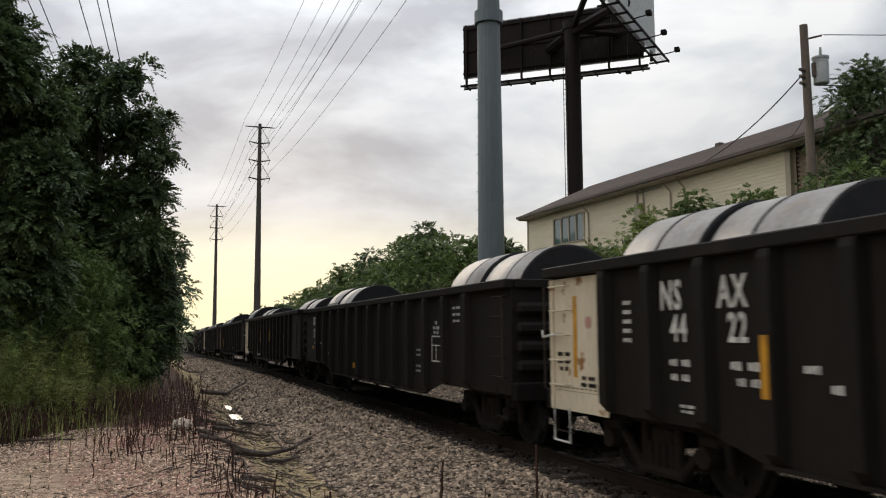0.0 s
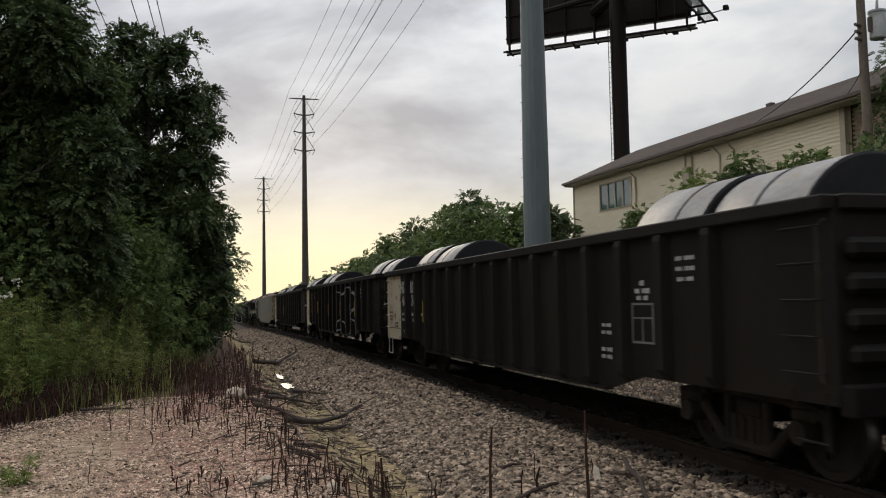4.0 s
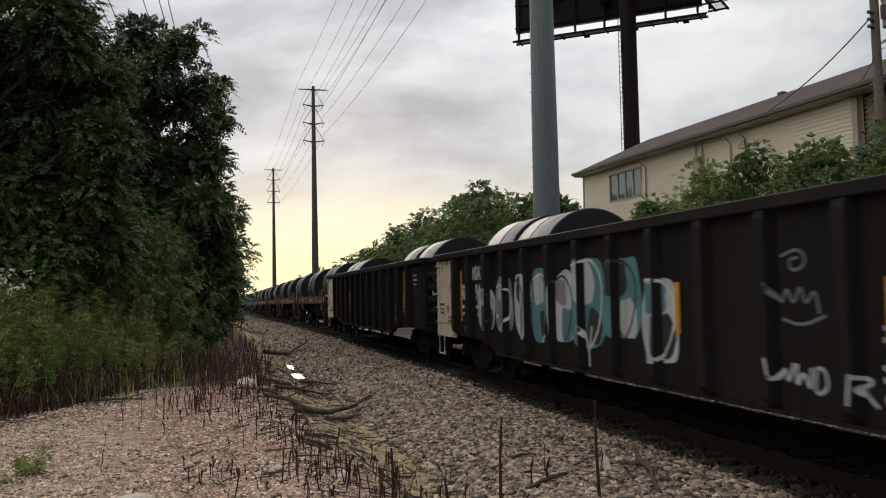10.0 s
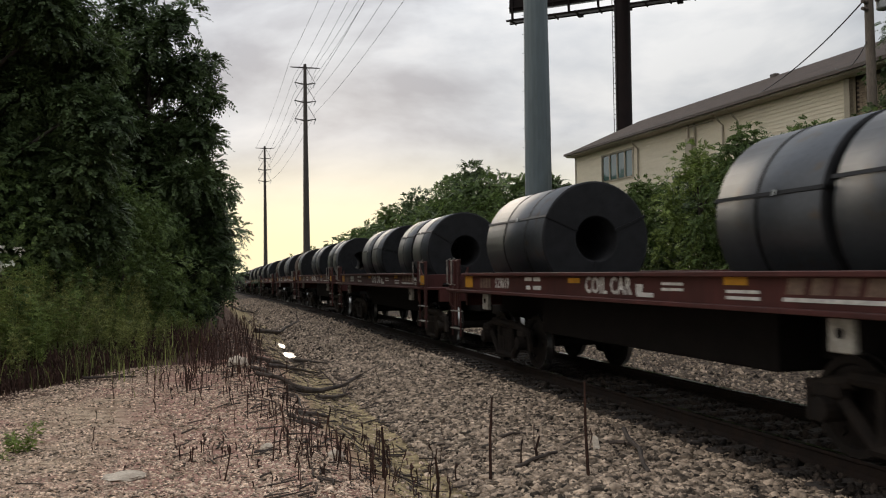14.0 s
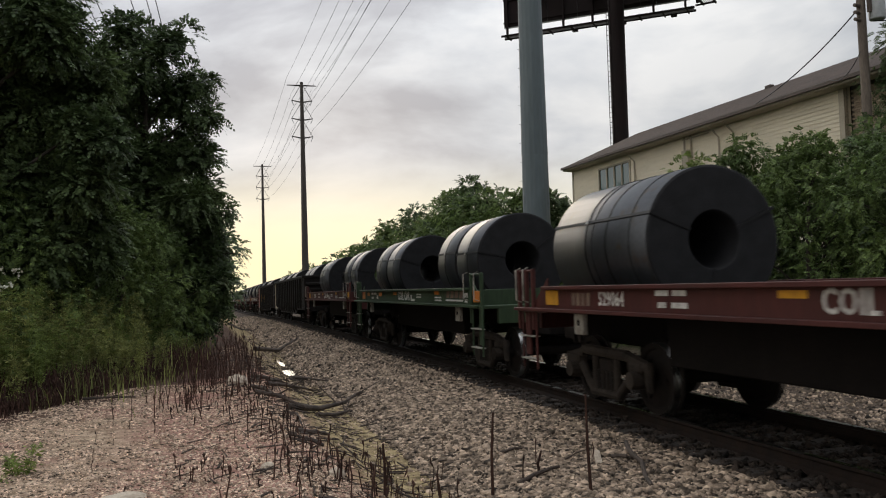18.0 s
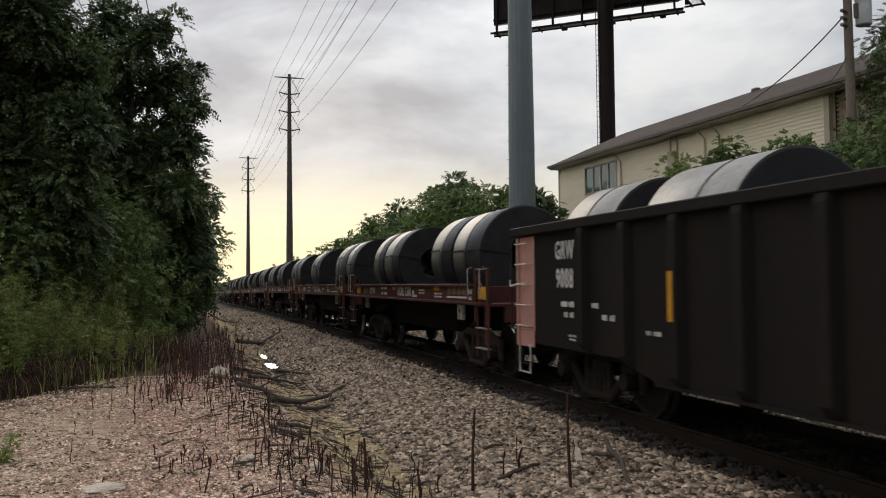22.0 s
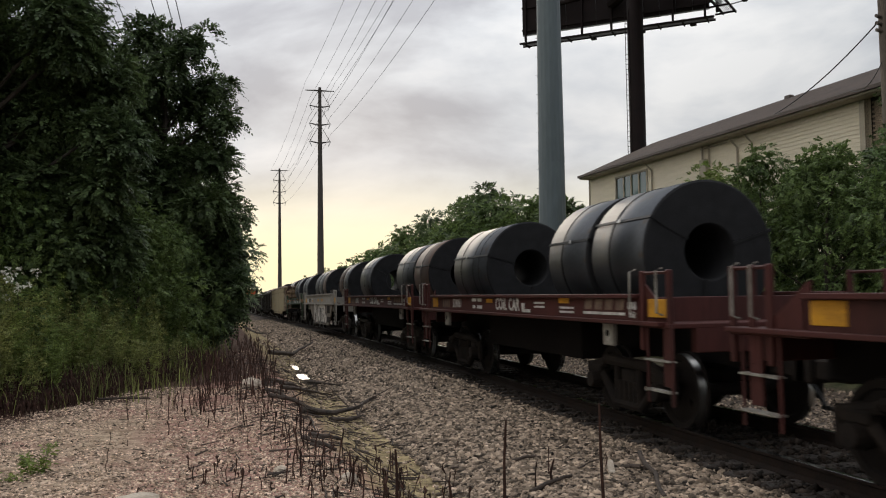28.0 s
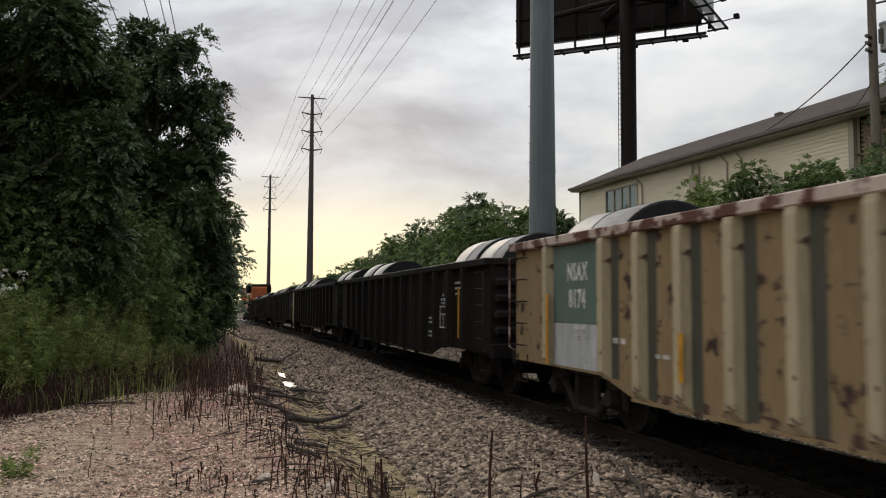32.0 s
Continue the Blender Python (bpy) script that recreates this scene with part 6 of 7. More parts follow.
for k in range(9):
    c = (rf.normal(0, 0.16), rf.normal(-0.2, 0.12), rf.uniform(1.6, 2.1))
    fronds("flower_cluster", *sprays([c], [0.06], 14, 30 + k), 0.03, FLOWER, fl_, 30 + k, 2, 0.3, 0.4)
# trees across the line
rt = random.Random(8)
for i, (y, h) in enumerate(((35.2, 5.3), (38.5, 5.9), (42, 7.0), (46, 7.6), (50, 7.7), (54.5, 7.8), (59, 7.7), (64, 7.3), (69, 7.0), (75, 6.5), (81, 6.2), (88, 6.0), (96, 5.8), (105, 5.6), (116, 5.5), (130, 5.5), (148, 5.5))):
    tree(15.6 + rt.uniform(-0.6, 1.0), y, h * rt.uniform(0.95, 1.04), rt.uniform(2.9, 3.7) if y > 40 else 1.9, 0.02, 85 if y < 80 else 60, 230 if y < 80 else 150, 0.17 if y < 80 else 0.28, LEAF_MID if i % 3 else LEAF_DARK, "broadleaf tree in the row behind the track", 60 + i, tuft=(0.12, 0.25))
for i, (x, y, h, s) in enumerate(((13.2, 28.8, 3.3, 1.6), (13.1, 26.2, 3.8, 1.5), (13.2, 23.4, 4.5, 1.2), (13.4, 20.4, 5.2, 1.5), (13.5, 18.4, 5.3, 1.5), (13.6, 16.2, 5.0, 1.8), (13.4, 32, 3.8, 1.7), (14.0, 13.6, 5.0, 2.2))):
    tree(x, y, h, s, 0.02, 110, 300, 0.075, LEAF_LIGHT if i == 3 else LEAF_MID, "green leafy bush in front of the cream building", 80 + i, "bush", tuft=(0.12, 0.27))
for i, (x, y, h) in enumerate(((15.2, 21.5, 4.6), (15.3, 18.8, 4.6), (15.4, 16.2, 4.6), (15.6, 13.6, 4.6), (15.0, 24.0, 4.2))):
    tree(x, y, h, 1.9, 0.02, 70, 200, 0.14, LEAF_DARK, "dark green bush close to the cream building", 190 + i, "bush")
tree(19.5, 18.3, 8.9, 2.3, 0.2, 170, 420, 0.075, LEAF_DARK, "dark conifer-like tree beside the utility pole", 90)

# ---------------------------------------------------------------- power line
def monopole(x, y, height, r0, r1, mat, label, arms=True):
    ob = empty("transmission_pole", label, "power pole", m=pose(x, y, ground_z(x, y) - 0.05))
    cut = [0, 0.235, 0.47, 0.73, 1.0]
    for a, b in zip(cut, cut[1:]):
        ra, rb = r0 + (r1 - r0) * a, r0 + (r1 - r0) * b
        part("shaft_section", rod([(0, 0, height * a), (0, 0, height * b + 0.3)], ra * 1.02, 16, rb), mat, ob)
    if arms:
        for k, w in ((0.995, 2.0), (0.92, 1.4), (0.84, 1.45), (0.76, 1.45)):
            z = height * k
            up_ = 0.25 if k < 0.99 else 0.0
            for s in (-1, 1):
                part("cross_arm", rod([(s * 0.1, 0, z), (s * w, 0, z + up_)], 0.11, 6, 0.06), mat, ob)
                if k < 0.99:
                    part("insulator", rod([(s * w, 0, z + up_), (s * w * 0.78, 0, z - 0.45)], 0.045, 6), XFMR, ob)
                    part("brace_rod", rod([(s * w * 0.97, 0, z + up_), (s * r1, 0, z + height * 0.072)], 0.035, 5), mat, ob)
    return ob


monopole(13.55, 114.2, 31.0, 0.52, 0.21, WEATHER, "tall brown steel transmission pole with cross-arms")
monopole(13.45, 190.6, 32.0, 0.50, 0.20, WEATHER, "tall brown steel transmission pole with cross-arms")
near_pole = monopole(13.6, 32.6, 31.0, 0.60, 0.36, GALV, "thick grey galvanised steel transmission pole")


part("collar", rod([(0, 0, 15.2), (0, 0, 15.75)], 0.62, 16), GALV, near_pole)
for i in range(14):
    part("step_bolt", shared("step_bolt", lambda: rod([(0, 0, 0), (-0.16, 0, 0)], 0.010, 5), GALV), GALV, near_pole, m=pose(-0.55 + i * 0.008, 0, 3 + i * 0.8))


def wire(pts, r, label, sag=0.0, name="power_line"):
    a, b = Vector(pts[0]), Vector(pts[1])
    line = [a.lerp(b, k) + Vector((0, 0, -4 * sag * k * (1 - k))) for k in np.linspace(0, 1, 17)]
    return tagged(part(name, rod(line, r, 5), WIRE), label, "cable", "overhead wires")


for k, w in ((0.995, 2.0), (0.92, 1.4), (0.84, 1.45), (0.76, 1.45)):
    for s in (-1, 1):
        dz = 0.2 if k < 0.99 else 0.0
        wire([(13.55 + s * w, 114.2, 31 * k + dz), (13.6 + s * w, 32.6, 31 * k + dz)], 0.018, "thin power line wire between steel poles", 1.2)
        wire([(13.45 + s * w, 190.6, 31 * k + dz - 1), (13.55 + s * w, 114.2, 31 * k + dz)], 0.018, "thin power line wire between steel poles", 1.2)
for x in (-6.8, -6.35, -4.88, -4.21, -3.83):
    wire([(x, -30, 14.7), (x + 6.3, 180, 14.7)], 0.022, "thin overhead wire above the trees")

# ---------------------------------------------------------------- billboard
bb = empty("billboard", "maroon steel billboard on a single post, seen from behind", "billboard", m=pose(31.2, 57.6, 0.4))
def beam(parent, a, b, r, mat=MAROON, name="strut", square=True):
    return part(name, rod([a, b], r, 4 if square else 8), mat, parent)


# places below are in the billboard's own space, its post standing at the origin
BX, BY = 28.3, 52.2
bb.matrix_basis = pose(BX, BY, 0.4)
part("post", rod([(0, 0, 0), (0, 0, 23.2)], 0.56, 20), MAROON, bb)
ZB, ZT = 21.4, 25.6
FACES = (((23.05, 60.56), (33.85, 51.55)), ((34.25, 50.85), (23.6, 41.1)))
for (ax, ay), (bx, by) in FACES:
    a, b = Vector((ax - BX, ay - BY, 0)), Vector((bx - BX, by - BY, 0))
    d = (b - a).normalized()
    nrm = Vector((-d.y, d.x, 0))
    if nrm.dot(-(a + b) / 2) > 0:
        nrm = -nrm                                 # away from the post: the front
    length = (b - a).length
    rot = Matrix.Translation(a) @ Matrix(((d.x, nrm.x, 0, 0), (d.y, nrm.y, 0, 0), (0, 0, 1, 0), (0, 0, 0, 1)))
    n = 12
    for i in range(n):
        part("back_panel", shared("back_panel|%.2f" % length, lambda: boxes((0.015, length / n - 0.015, 0.0, 0.05, ZB, ZT)), MAROON), MAROON, bb, m=rot @ pose(i * length / n, 0, 0))
    part("front_face", boxes((0, length, 0.06, 0.12, ZB - 0.1, ZT + 0.1)), XFMR, bb, "pale front face", rot)
    for i in range(7):
        part("upright", shared("bb_upright", lambda: boxes((-0.07, 0.07, -0.22, 0.0, ZB - 0.6, ZT)), MAROON), MAROON, bb, m=rot @ pose(0.3 + i * (length - 0.6) / 6, 0, 0))
    for z in (ZB + 0.3, (ZB + ZT) / 2, ZT - 0.3):
        part("stringer", shared("bb_stringer|%.2f|%.1f" % (length, z), lambda: boxes((0, length, -0.12, 0.0, z - 0.06, z + 0.06)), MAROON), MAROON, bb, m=rot)
    # catwalk below the face: two edge rails with cross pieces
    for k in range(7):
        part("grating_bar", shared("grating_bar|%.2f" % length, lambda: boxes((-0.2, length + 0.2, 0.22, 0.245, ZB - 0.62, ZB - 0.58)), WALKGRATE), WALKGRATE, bb, "pale bar of the catwalk grating", rot @ pose(0, 0.12 * k, 0))
    for y in (0.15, 1.0):
        part("catwalk_rail", boxes((-0.3, length + 0.3, y - 0.05, y + 0.05, ZB - 0.7, ZB - 0.55)), MAROON, bb, m=rot)
    for i in range(9):
        part("catwalk_bracket", shared("bb_bracket", lambda: boxes((-0.05, 0.05, -0.3, 1.1, ZB - 0.78, ZB - 0.66)), MAROON), MAROON, bb, m=rot @ pose(0.2 + i * (length - 0.4) / 8, 0, 0))
    for i in range(4):
        fl = part("floodlight_arm", shared("bb_arm", lambda: rod([(0, 0.9, ZB - 0.6), (0, 1.9, ZB - 0.5)], 0.04, 5), MAROON), MAROON, bb, m=rot @ pose(1.4 + i * (length - 2.8) / 3, 0, 0))
        part("floodlight", shared("bb_flood", lambda: boxes((-0.22, 0.22, 1.8, 2.15, ZB - 0.55, ZB - 0.25), bevel=0.04), MAROON), MAROON, fl)
    mid = (a + b) / 2
    beam(bb, (0, 0, 22.8), (mid.x, mid.y, 22.8), 0.4, name="torsion_beam", square=False)
    for k in (0.12, 0.88):
        q = a.lerp(b, k)
        beam(bb, (0, 0, 23.0), (q.x * 0.97, q.y * 0.97, 23.3), 0.22, name="brace", square=False)
part("post_cap", rod([(0, 0, 23.0), (0, 0, 23.6)], 0.66, 16), MAROON, bb)
lad = part("ladder", [tube(b, [(-0.2 + k * 0.4, 0, 3.5), (-0.2 + k * 0.4, 0, 21.0)], 0.03, 4) for b in [bmesh.new()] for k in (0, 1)][-1], MAROON, bb, m=pose(-0.75, -0.2, 0, 0, 0, 25))
for i in range(48):
    part("rung", shared("bb_rung", lambda: rod([(-0.2, 0, 0), (0.2, 0, 0)], 0.018, 4), MAROON), MAROON, lad, m=pose(0, 0, 3.7 + i * 0.36))

# ---------------------------------------------------------------- cream building; local x runs from its far corner towards the camera end, y away from the track
bld = empty("building", "long cream vinyl-sided building with a brown shingle roof", "building", m=Matrix.Translation((19.0, 40.4, 0.35)) @ pose(0, 0, 0, 0, 0, -88.4))
LEN, EAVE, RIDGE, DEEP = 18.95, 7.42, 9.42, 4.15
# lapped siding: each course leans out at its foot


def siding(x0, x1, z0, z1, course=0.135):
    n = max(1, round((z1 - z0) / course))
    step = (z1 - z0) / n
    me = shared("siding_board|%.2f|%.3f" % (x1 - x0, step), lambda: prism_x([(-0.032, 0), (-0.008, step), (0.2, step), (0.2, 0)], x1 - x0), SIDING)
    for i in range(n):
        part("siding_board", me, SIDING, bld, m=pose(x0, 0, z0 + i * step))


def prism_x(outline, length):
    bm = bmesh.new()
    a = [bm.verts.new((0, y, z)) for y, z in outline]
    b = [bm.verts.new((length, y, z)) for y, z in outline]
    bm.faces.new(a); bm.faces.new(b[::-1])
    for i in range(len(a)):
        bm.faces.new((a[i], b[i], b[(i + 1) % len(a)], a[(i + 1) % len(a)]))
    bmesh.ops.recalc_face_normals(bm, faces=bm.faces)
    return bm


WX0, WX1, WZ0, WZ1 = 2.85, 5.93, 5.65, 6.97
siding(0, WX0, 0, EAVE)
siding(WX1, LEN, 0, EAVE)
siding(WX0, WX1, 0, WZ0)
siding(WX0, WX1, WZ1, EAVE)
part("end_wall", prism([(0, 0), (2 * DEEP, 0), (2 * DEEP, EAVE), (DEEP, RIDGE - 0.15), (0, EAVE)], 0, 0.15), SIDING, bld)
part("rear_wall", boxes((0, LEN + 9, 2 * DEEP - 0.2, 2 * DEEP, 0, EAVE)), SIDING, bld)
part("corner_board", boxes((-0.02, 0.12, -0.05, 0.0, 0, EAVE)), TRIMP, bld)
part("corner_board", boxes((LEN - 0.22, LEN, -0.06, 0.1, 0, EAVE)), TRIMP, bld)
win = part("window", boxes((WX0, WX1, -0.05, 0.02, WZ1 - 0.08, WZ1), (WX0, WX1, -0.07, 0.04, WZ0 - 0.06, WZ0), (WX0, WX0 + 0.09, -0.05, 0.02, WZ0, WZ1), (WX1 - 0.09, WX1, -0.05, 0.02, WZ0, WZ1)), TRIMP, bld)
for i in range(4):
    w = (WX1 - WX0 - 0.18) / 4
    x = WX0 + 0.09 + i * w
    part("pane", boxes((x + 0.05, x + w - 0.05, 0.0, 0.01, WZ0 + 0.03, WZ1 - 0.1)), GLASS, win)
    part("mullion", boxes((x + w - 0.06, x + w + 0.06, -0.04, 0.02, WZ0, WZ1 - 0.08)), TRIMP, win)
part("room_back", boxes((WX0 - 0.5, WX1 + 0.5, 1.2, 1.3, WZ0 - 1, WZ1 + 0.3)), GUTTER, bld)
slope = math.atan2(RIDGE - EAVE, DEEP + 0.45)
for s in (0, 1):
    part("roof_slope", boxes((-0.06, LEN + 9.4, -0.02, math.hypot(RIDGE - EAVE, DEEP + 0.5) + 0.02, -0.07, 0.07)), SHINGLE, bld,
         m=pose(0, -0.5, EAVE - 0.06, math.degrees(slope)) if s == 0 else pose(LEN + 9, 2 * DEEP + 0.5, EAVE - 0.06, 0, 0, 180) @ pose(0, 0, 0, math.degrees(slope)))
rng = random.Random(5)
for i in range(14):
    # shingle courses, each a thin step on the slope
    part("shingle_course", shared("shingle_course", lambda: boxes((-0.08, LEN + 9.42, 0, 0.33, 0.07, 0.082)), SHINGLE), SHINGLE, bld, m=pose(0, -0.5, EAVE - 0.06, math.degrees(slope)) @ pose(rng.uniform(-0.02, 0.02), 0.02 + i * 0.345, 0, 0.6))
part("fascia", boxes((-0.06, LEN + 9.4, -0.56, -0.5, EAVE - 0.18, EAVE - 0.02)), TRIMP, bld)
part("gutter", boxes((-0.06, LEN + 9.4, -0.68, -0.565, EAVE - 0.12, EAVE - 0.01)), GUTTER, bld)
part("soffit", boxes((-0.06, LEN + 9.4, -0.5, 0.0, EAVE - 0.2, EAVE - 0.17)), TRIMP, bld)
for x in (6.35, 12.6, 13.5):
    part("downpipe", rod([(x, -0.6, EAVE - 0.1), (x, -0.3, EAVE - 0.4), (x, -0.08, EAVE - 0.6), (x, -0.08, 0.2)], 0.04, 6), TRIMP, bld)
part("meter_box", boxes((10.25, 10.7, -0.2, 0.0, 5.9, 6.65), (10.3, 10.36, -0.12, -0.05, 6.65, EAVE - 0.2), (10.75, 10.81, -0.12, -0.05, 4.0, EAVE - 0.2), (10.2, 12.0, -0.1, -0.05, EAVE - 0.34, EAVE - 0.29), bevel=0.01), TRIMP, bld)
part("roof_vent", boxes((10.7, 11.05, 3.7, 3.95, RIDGE - 0.4, RIDGE + 0.02), bevel=0.03), GUTTER, bld)
part("brick_wall", boxes((LEN, LEN + 9, 0.25, 0.6, 0, EAVE)), GUTTER, bld)
bk = shared("brick", lambda: boxes((0, 0.205, 0, 0.06, 0, 0.062), bevel=0.004), BRICK)
for j in range(30):
    for i in range(9):
        part("brick", bk, BRICK, bld, m=pose(LEN + 0.02 + i * 0.218 + (0.1 if j % 2 else 0), 0.215 + rng.uniform(-0.006, 0.006), EAVE - 0.25 - (j + 1) * 0.074))

# ---------------------------------------------------------------- utility pole
up_ = empty("utility_pole", "weathered wooden utility pole with a transformer", "power pole", m=pose(17.9, 18.9, 0.3))
part("pole", rod([(0, 0, 0), (0.03, 0, 5), (-0.02, 0, 10.3)], 0.16, 12, 0.115), POLEWOOD, up_)
xf = part("transformer", lathe([(0.0, 0.0), (0.20, 0.0), (0.22, 0.03), (0.22, 0.72), (0.24, 0.74), (0.24, 0.80), (0.0, 0.84)], "z", 20), XFMR, up_, "pale grey transformer can", pose(0.33, -0.22, 8.5))
part("bushing", rod([(0, 0, 0.82), (0.02, 0, 1.1)], 0.05, 8, 0.03), XFMR, xf)
part("hanger", boxes((-0.3, -0.2, -0.05, 0.05, 0.2, 0.6)), GUTTER, xf)
for z in (8.9, 8.7, 8.5):
    part("insulator_spool", rod([(-0.12, -0.05, z), (-0.34, -0.12, z)], 0.05, 8), GUTTER, up_)
part("cutout", rod([(0.1, 0, 9.9), (0.5, -0.15, 10.0)], 0.03, 6), GUTTER, up_)
wire([(17.6, 18.8, 9.0), (19.7, 27.3, 7.95)], 0.02, "black service cable from the pole to the building", 0.35, "service_drop")
wire([(17.7, 18.8, 7.9), (18.75, 21.2, 7.75)], 0.012, "thin black cable from the pole to the building", 0.3, "service_drop")
wire([(18.4, 18.7, 10.3), (40, 8, 10.8)], 0.014, "thin overhead wire on the utility pole", 0.5)
wire([(18.2, 18.8, 9.0), (40, 8, 9.6)], 0.018, "thin overhead wire on the utility pole", 0.6)
wire([(18.2, 18.8, 8.8), (40, 8, 9.1)], 0.018, "thin overhead wire on the utility pole", 0.6)

# ---------------------------------------------------------------- the bank: rock, sticks, weeds, puddle
def rock(x, y, s, label="pale limestone rock on the gravel bank", seed=1, high=0.72):
    rng_ = random.Random(seed)
    bm = bmesh.new()
    bmesh.ops.create_icosphere(bm, subdivisions=3, radius=s)
    for v in bm.verts:
        v.co *= 1 + 0.22 * noise.noise(v.co * 2.5 / s + Vector((seed, 0, 0))) + 0.06 * noise.noise(v.co * 9 / s)
        v.co.z *= high
    return tagged(part("rock", bm, ROCKM, m=pose(x, y, ground_z(x, y) + s * high * 0.5, 0, 0, rng_.uniform(0, 360))), label, "rock")


rock(0.56, 15.0, 0.18)
rock(0.56, 7.95, 0.065, seed=3)
rock(-0.62, 7.25, 0.17, "flat pale stone bedded in the gravel", 4, 0.16)
rock(1.15, 7.6, 0.08, seed=5)


def branch(pts, r0, r1, label, seed=1, twigs=3):
    """A fallen branch with side twigs, lying on the ground."""
    r0, r1 = r0 * 0.72, r1 * 0.72
    rng_ = random.Random(seed)
    ob = empty("fallen_branch", label, "branch")
    line = [Vector((x, y, ground_z(x, y) + r0 * 0.8 + h)) for x, y, h in pts]
    fine = []
    for a, b in zip(line, line[1:]):
        fine += [a.lerp(b, k) + Vector((rng_.uniform(-1, 1), rng_.uniform(-1, 1), 0)) * r0 * 0.8 for k in (0, 0.33, 0.66)]
    fine.append(line[-1])
    part("stem", rod(fine, r0, 8, r1), DRIFT, ob)
    for i in range(twigs):
        p = fine[rng_.randrange(2, len(fine))]
        d = Vector((rng_.uniform(-1, 1), rng_.uniform(-1, 1), rng_.uniform(0.05, 0.4))).normalized()
        part("twig", rod([p, p + d * rng_.uniform(0.15, 0.35), p + d * rng_.uniform(0.4, 0.6) + Vector((0, 0, 0.02))], r1 * 0.8, 5, r1 * 0.3), DRIFT, ob)
    return ob


BR = "grey weathered driftwood branch beside the ditch"
branch([(1.22, 12.5, 0.02), (1.75, 13.3, 0.05), (2.3, 14.3, 0.08), (2.85, 15.5, 0.03)], 0.075, 0.025, BR, 1, 4)
branch([(1.64, 12.85, 0), (2.0, 13.4, 0.03), (2.35, 14.0, 0)], 0.05, 0.025, BR, 2, 2)
branch([(0.80, 14.6, 0), (1.0, 14.1, 0.03), (1.25, 13.5, 0)], 0.05, 0.025, BR, 3, 1)
branch([(0.82, 13.8, 0), (1.1, 13.6, 0.03), (1.45, 13.35, 0)], 0.055, 0.03, BR, 4, 1)
branch([(1.08, 15.1, 0.02), (1.6, 15.9, 0.05), (2.1, 16.7, 0.0)], 0.055, 0.02, BR, 5, 2)
branch([(1.13, 16.2, 0.02), (1.4, 16.5, 0.04), (1.75, 16.9, 0.0)], 0.05, 0.025, BR, 6, 1)
branch([(0.92, 16.6, 0), (1.2, 16.9, 0.03), (1.45, 17.2, 0)], 0.06, 0.04, BR, 7, 0)
branch([(1.07, 10.05, 0), (1.27, 10.25, 0.02), (1.5, 10.5, 0)], 0.045, 0.025, BR, 8, 0)
branch([(0.92, 9.6, 0), (1.1, 9.5, 0.02), (1.28, 9.4, 0)], 0.045, 0.025, BR, 13, 0)
branch([(1.24, 11.85, 0.03), (1.22, 11.3, 0.03), (1.2, 10.8, 0.0)], 0.025, 0.012, BR, 14, 0)
DARKBR = "dark rotting branch across the ditch"
branch([(1.45, 25.8, 0.05), (2.3, 27.5, 0.05), (2.9, 29.5, 0.12), (3.4, 31.3, 0.15)], 0.10, 0.03, DARKBR, 15, 4)
branch([(2.08, 20.0, 0.02), (2.3, 19.2, 0.04), (2.6, 18.4, 0.0)], 0.06, 0.02, DARKBR, 16, 3)
branch([(1.5, 52.0, 0.05), (2.0, 48.0, 0.05), (2.5, 45.0, 0.05)], 0.11, 0.04, DARKBR, 17, 3)
ONBALLAST = "dark short branch on the ballast"
branch([(4.5, 8.45, 0.10), (4.25, 7.7, 0.05), (3.95, 6.95, 0.0)], 0.036, 0.028, ONBALLAST, 9, 0)
branch([(2.98, 7.85, 0.0), (3.25, 7.95, 0.03), (3.52, 8.06, 0.02)], 0.034, 0.022, ONBALLAST, 10, 0)
branch([(3.78, 8.48, 0.02), (4.0, 8.66, 0.04), (4.22, 8.84, 0.02)], 0.014, 0.008, "thin twig on the ballast", 11, 1)
branch([(3.32, 9.26, 0.0), (3.5, 9.3, 0.03), (3.68, 9.34, 0.0)], 0.028, 0.018, ONBALLAST, 18, 0)
branch([(4.26, 8.32, 0.0), (4.34, 8.22, 0.02), (4.42, 8.12, 0.0)], 0.035, 0.03, ONBALLAST, 19, 0)
branch([(-1.78, 13.95, 0.02), (-1.4, 13.85, 0.03), (-1.0, 13.7, 0.03)], 0.03, 0.015, BR, 12, 1)
chip = bmesh.new()
box(chip, -0.035, 0.035, -0.16, 0.16, 0.0, 0.03, bevel=0.006)
tagged(part("wood_chip", chip, ROCKM, m=pose(4.05, 8.25, ground_z(4.05, 8.25) + 0.04, 12, 8, -20)), "pale splinter of timber lying on the ballast", "wood chip")

def puddle(x, y, wide, far, z, label, seed):
    """A film of water with a wavering edge, lying in the hollow of the ditch."""
    bm = bmesh.new()
    bm.faces.new([bm.verts.new((wide * math.cos(w) * (1 + 0.3 * math.sin(3 * w + seed)), far * math.sin(w) * (1 + 0.2 * math.sin(2 * w + 2 * seed)), 0)) for w in np.linspace(0, math.tau, 36, endpoint=False)])
    tagged(part("puddle", bm, WATER, m=pose(x, y, z)), label, "puddle", kind="stuff")


puddle(2.10, 21.8, 0.17, 0.95, -0.400, "shallow puddle reflecting the sky in the ditch", 1)
puddle(2.14, 24.6, 0.08, 1.0, -0.375, "narrow trickle of water in the ditch", 2)


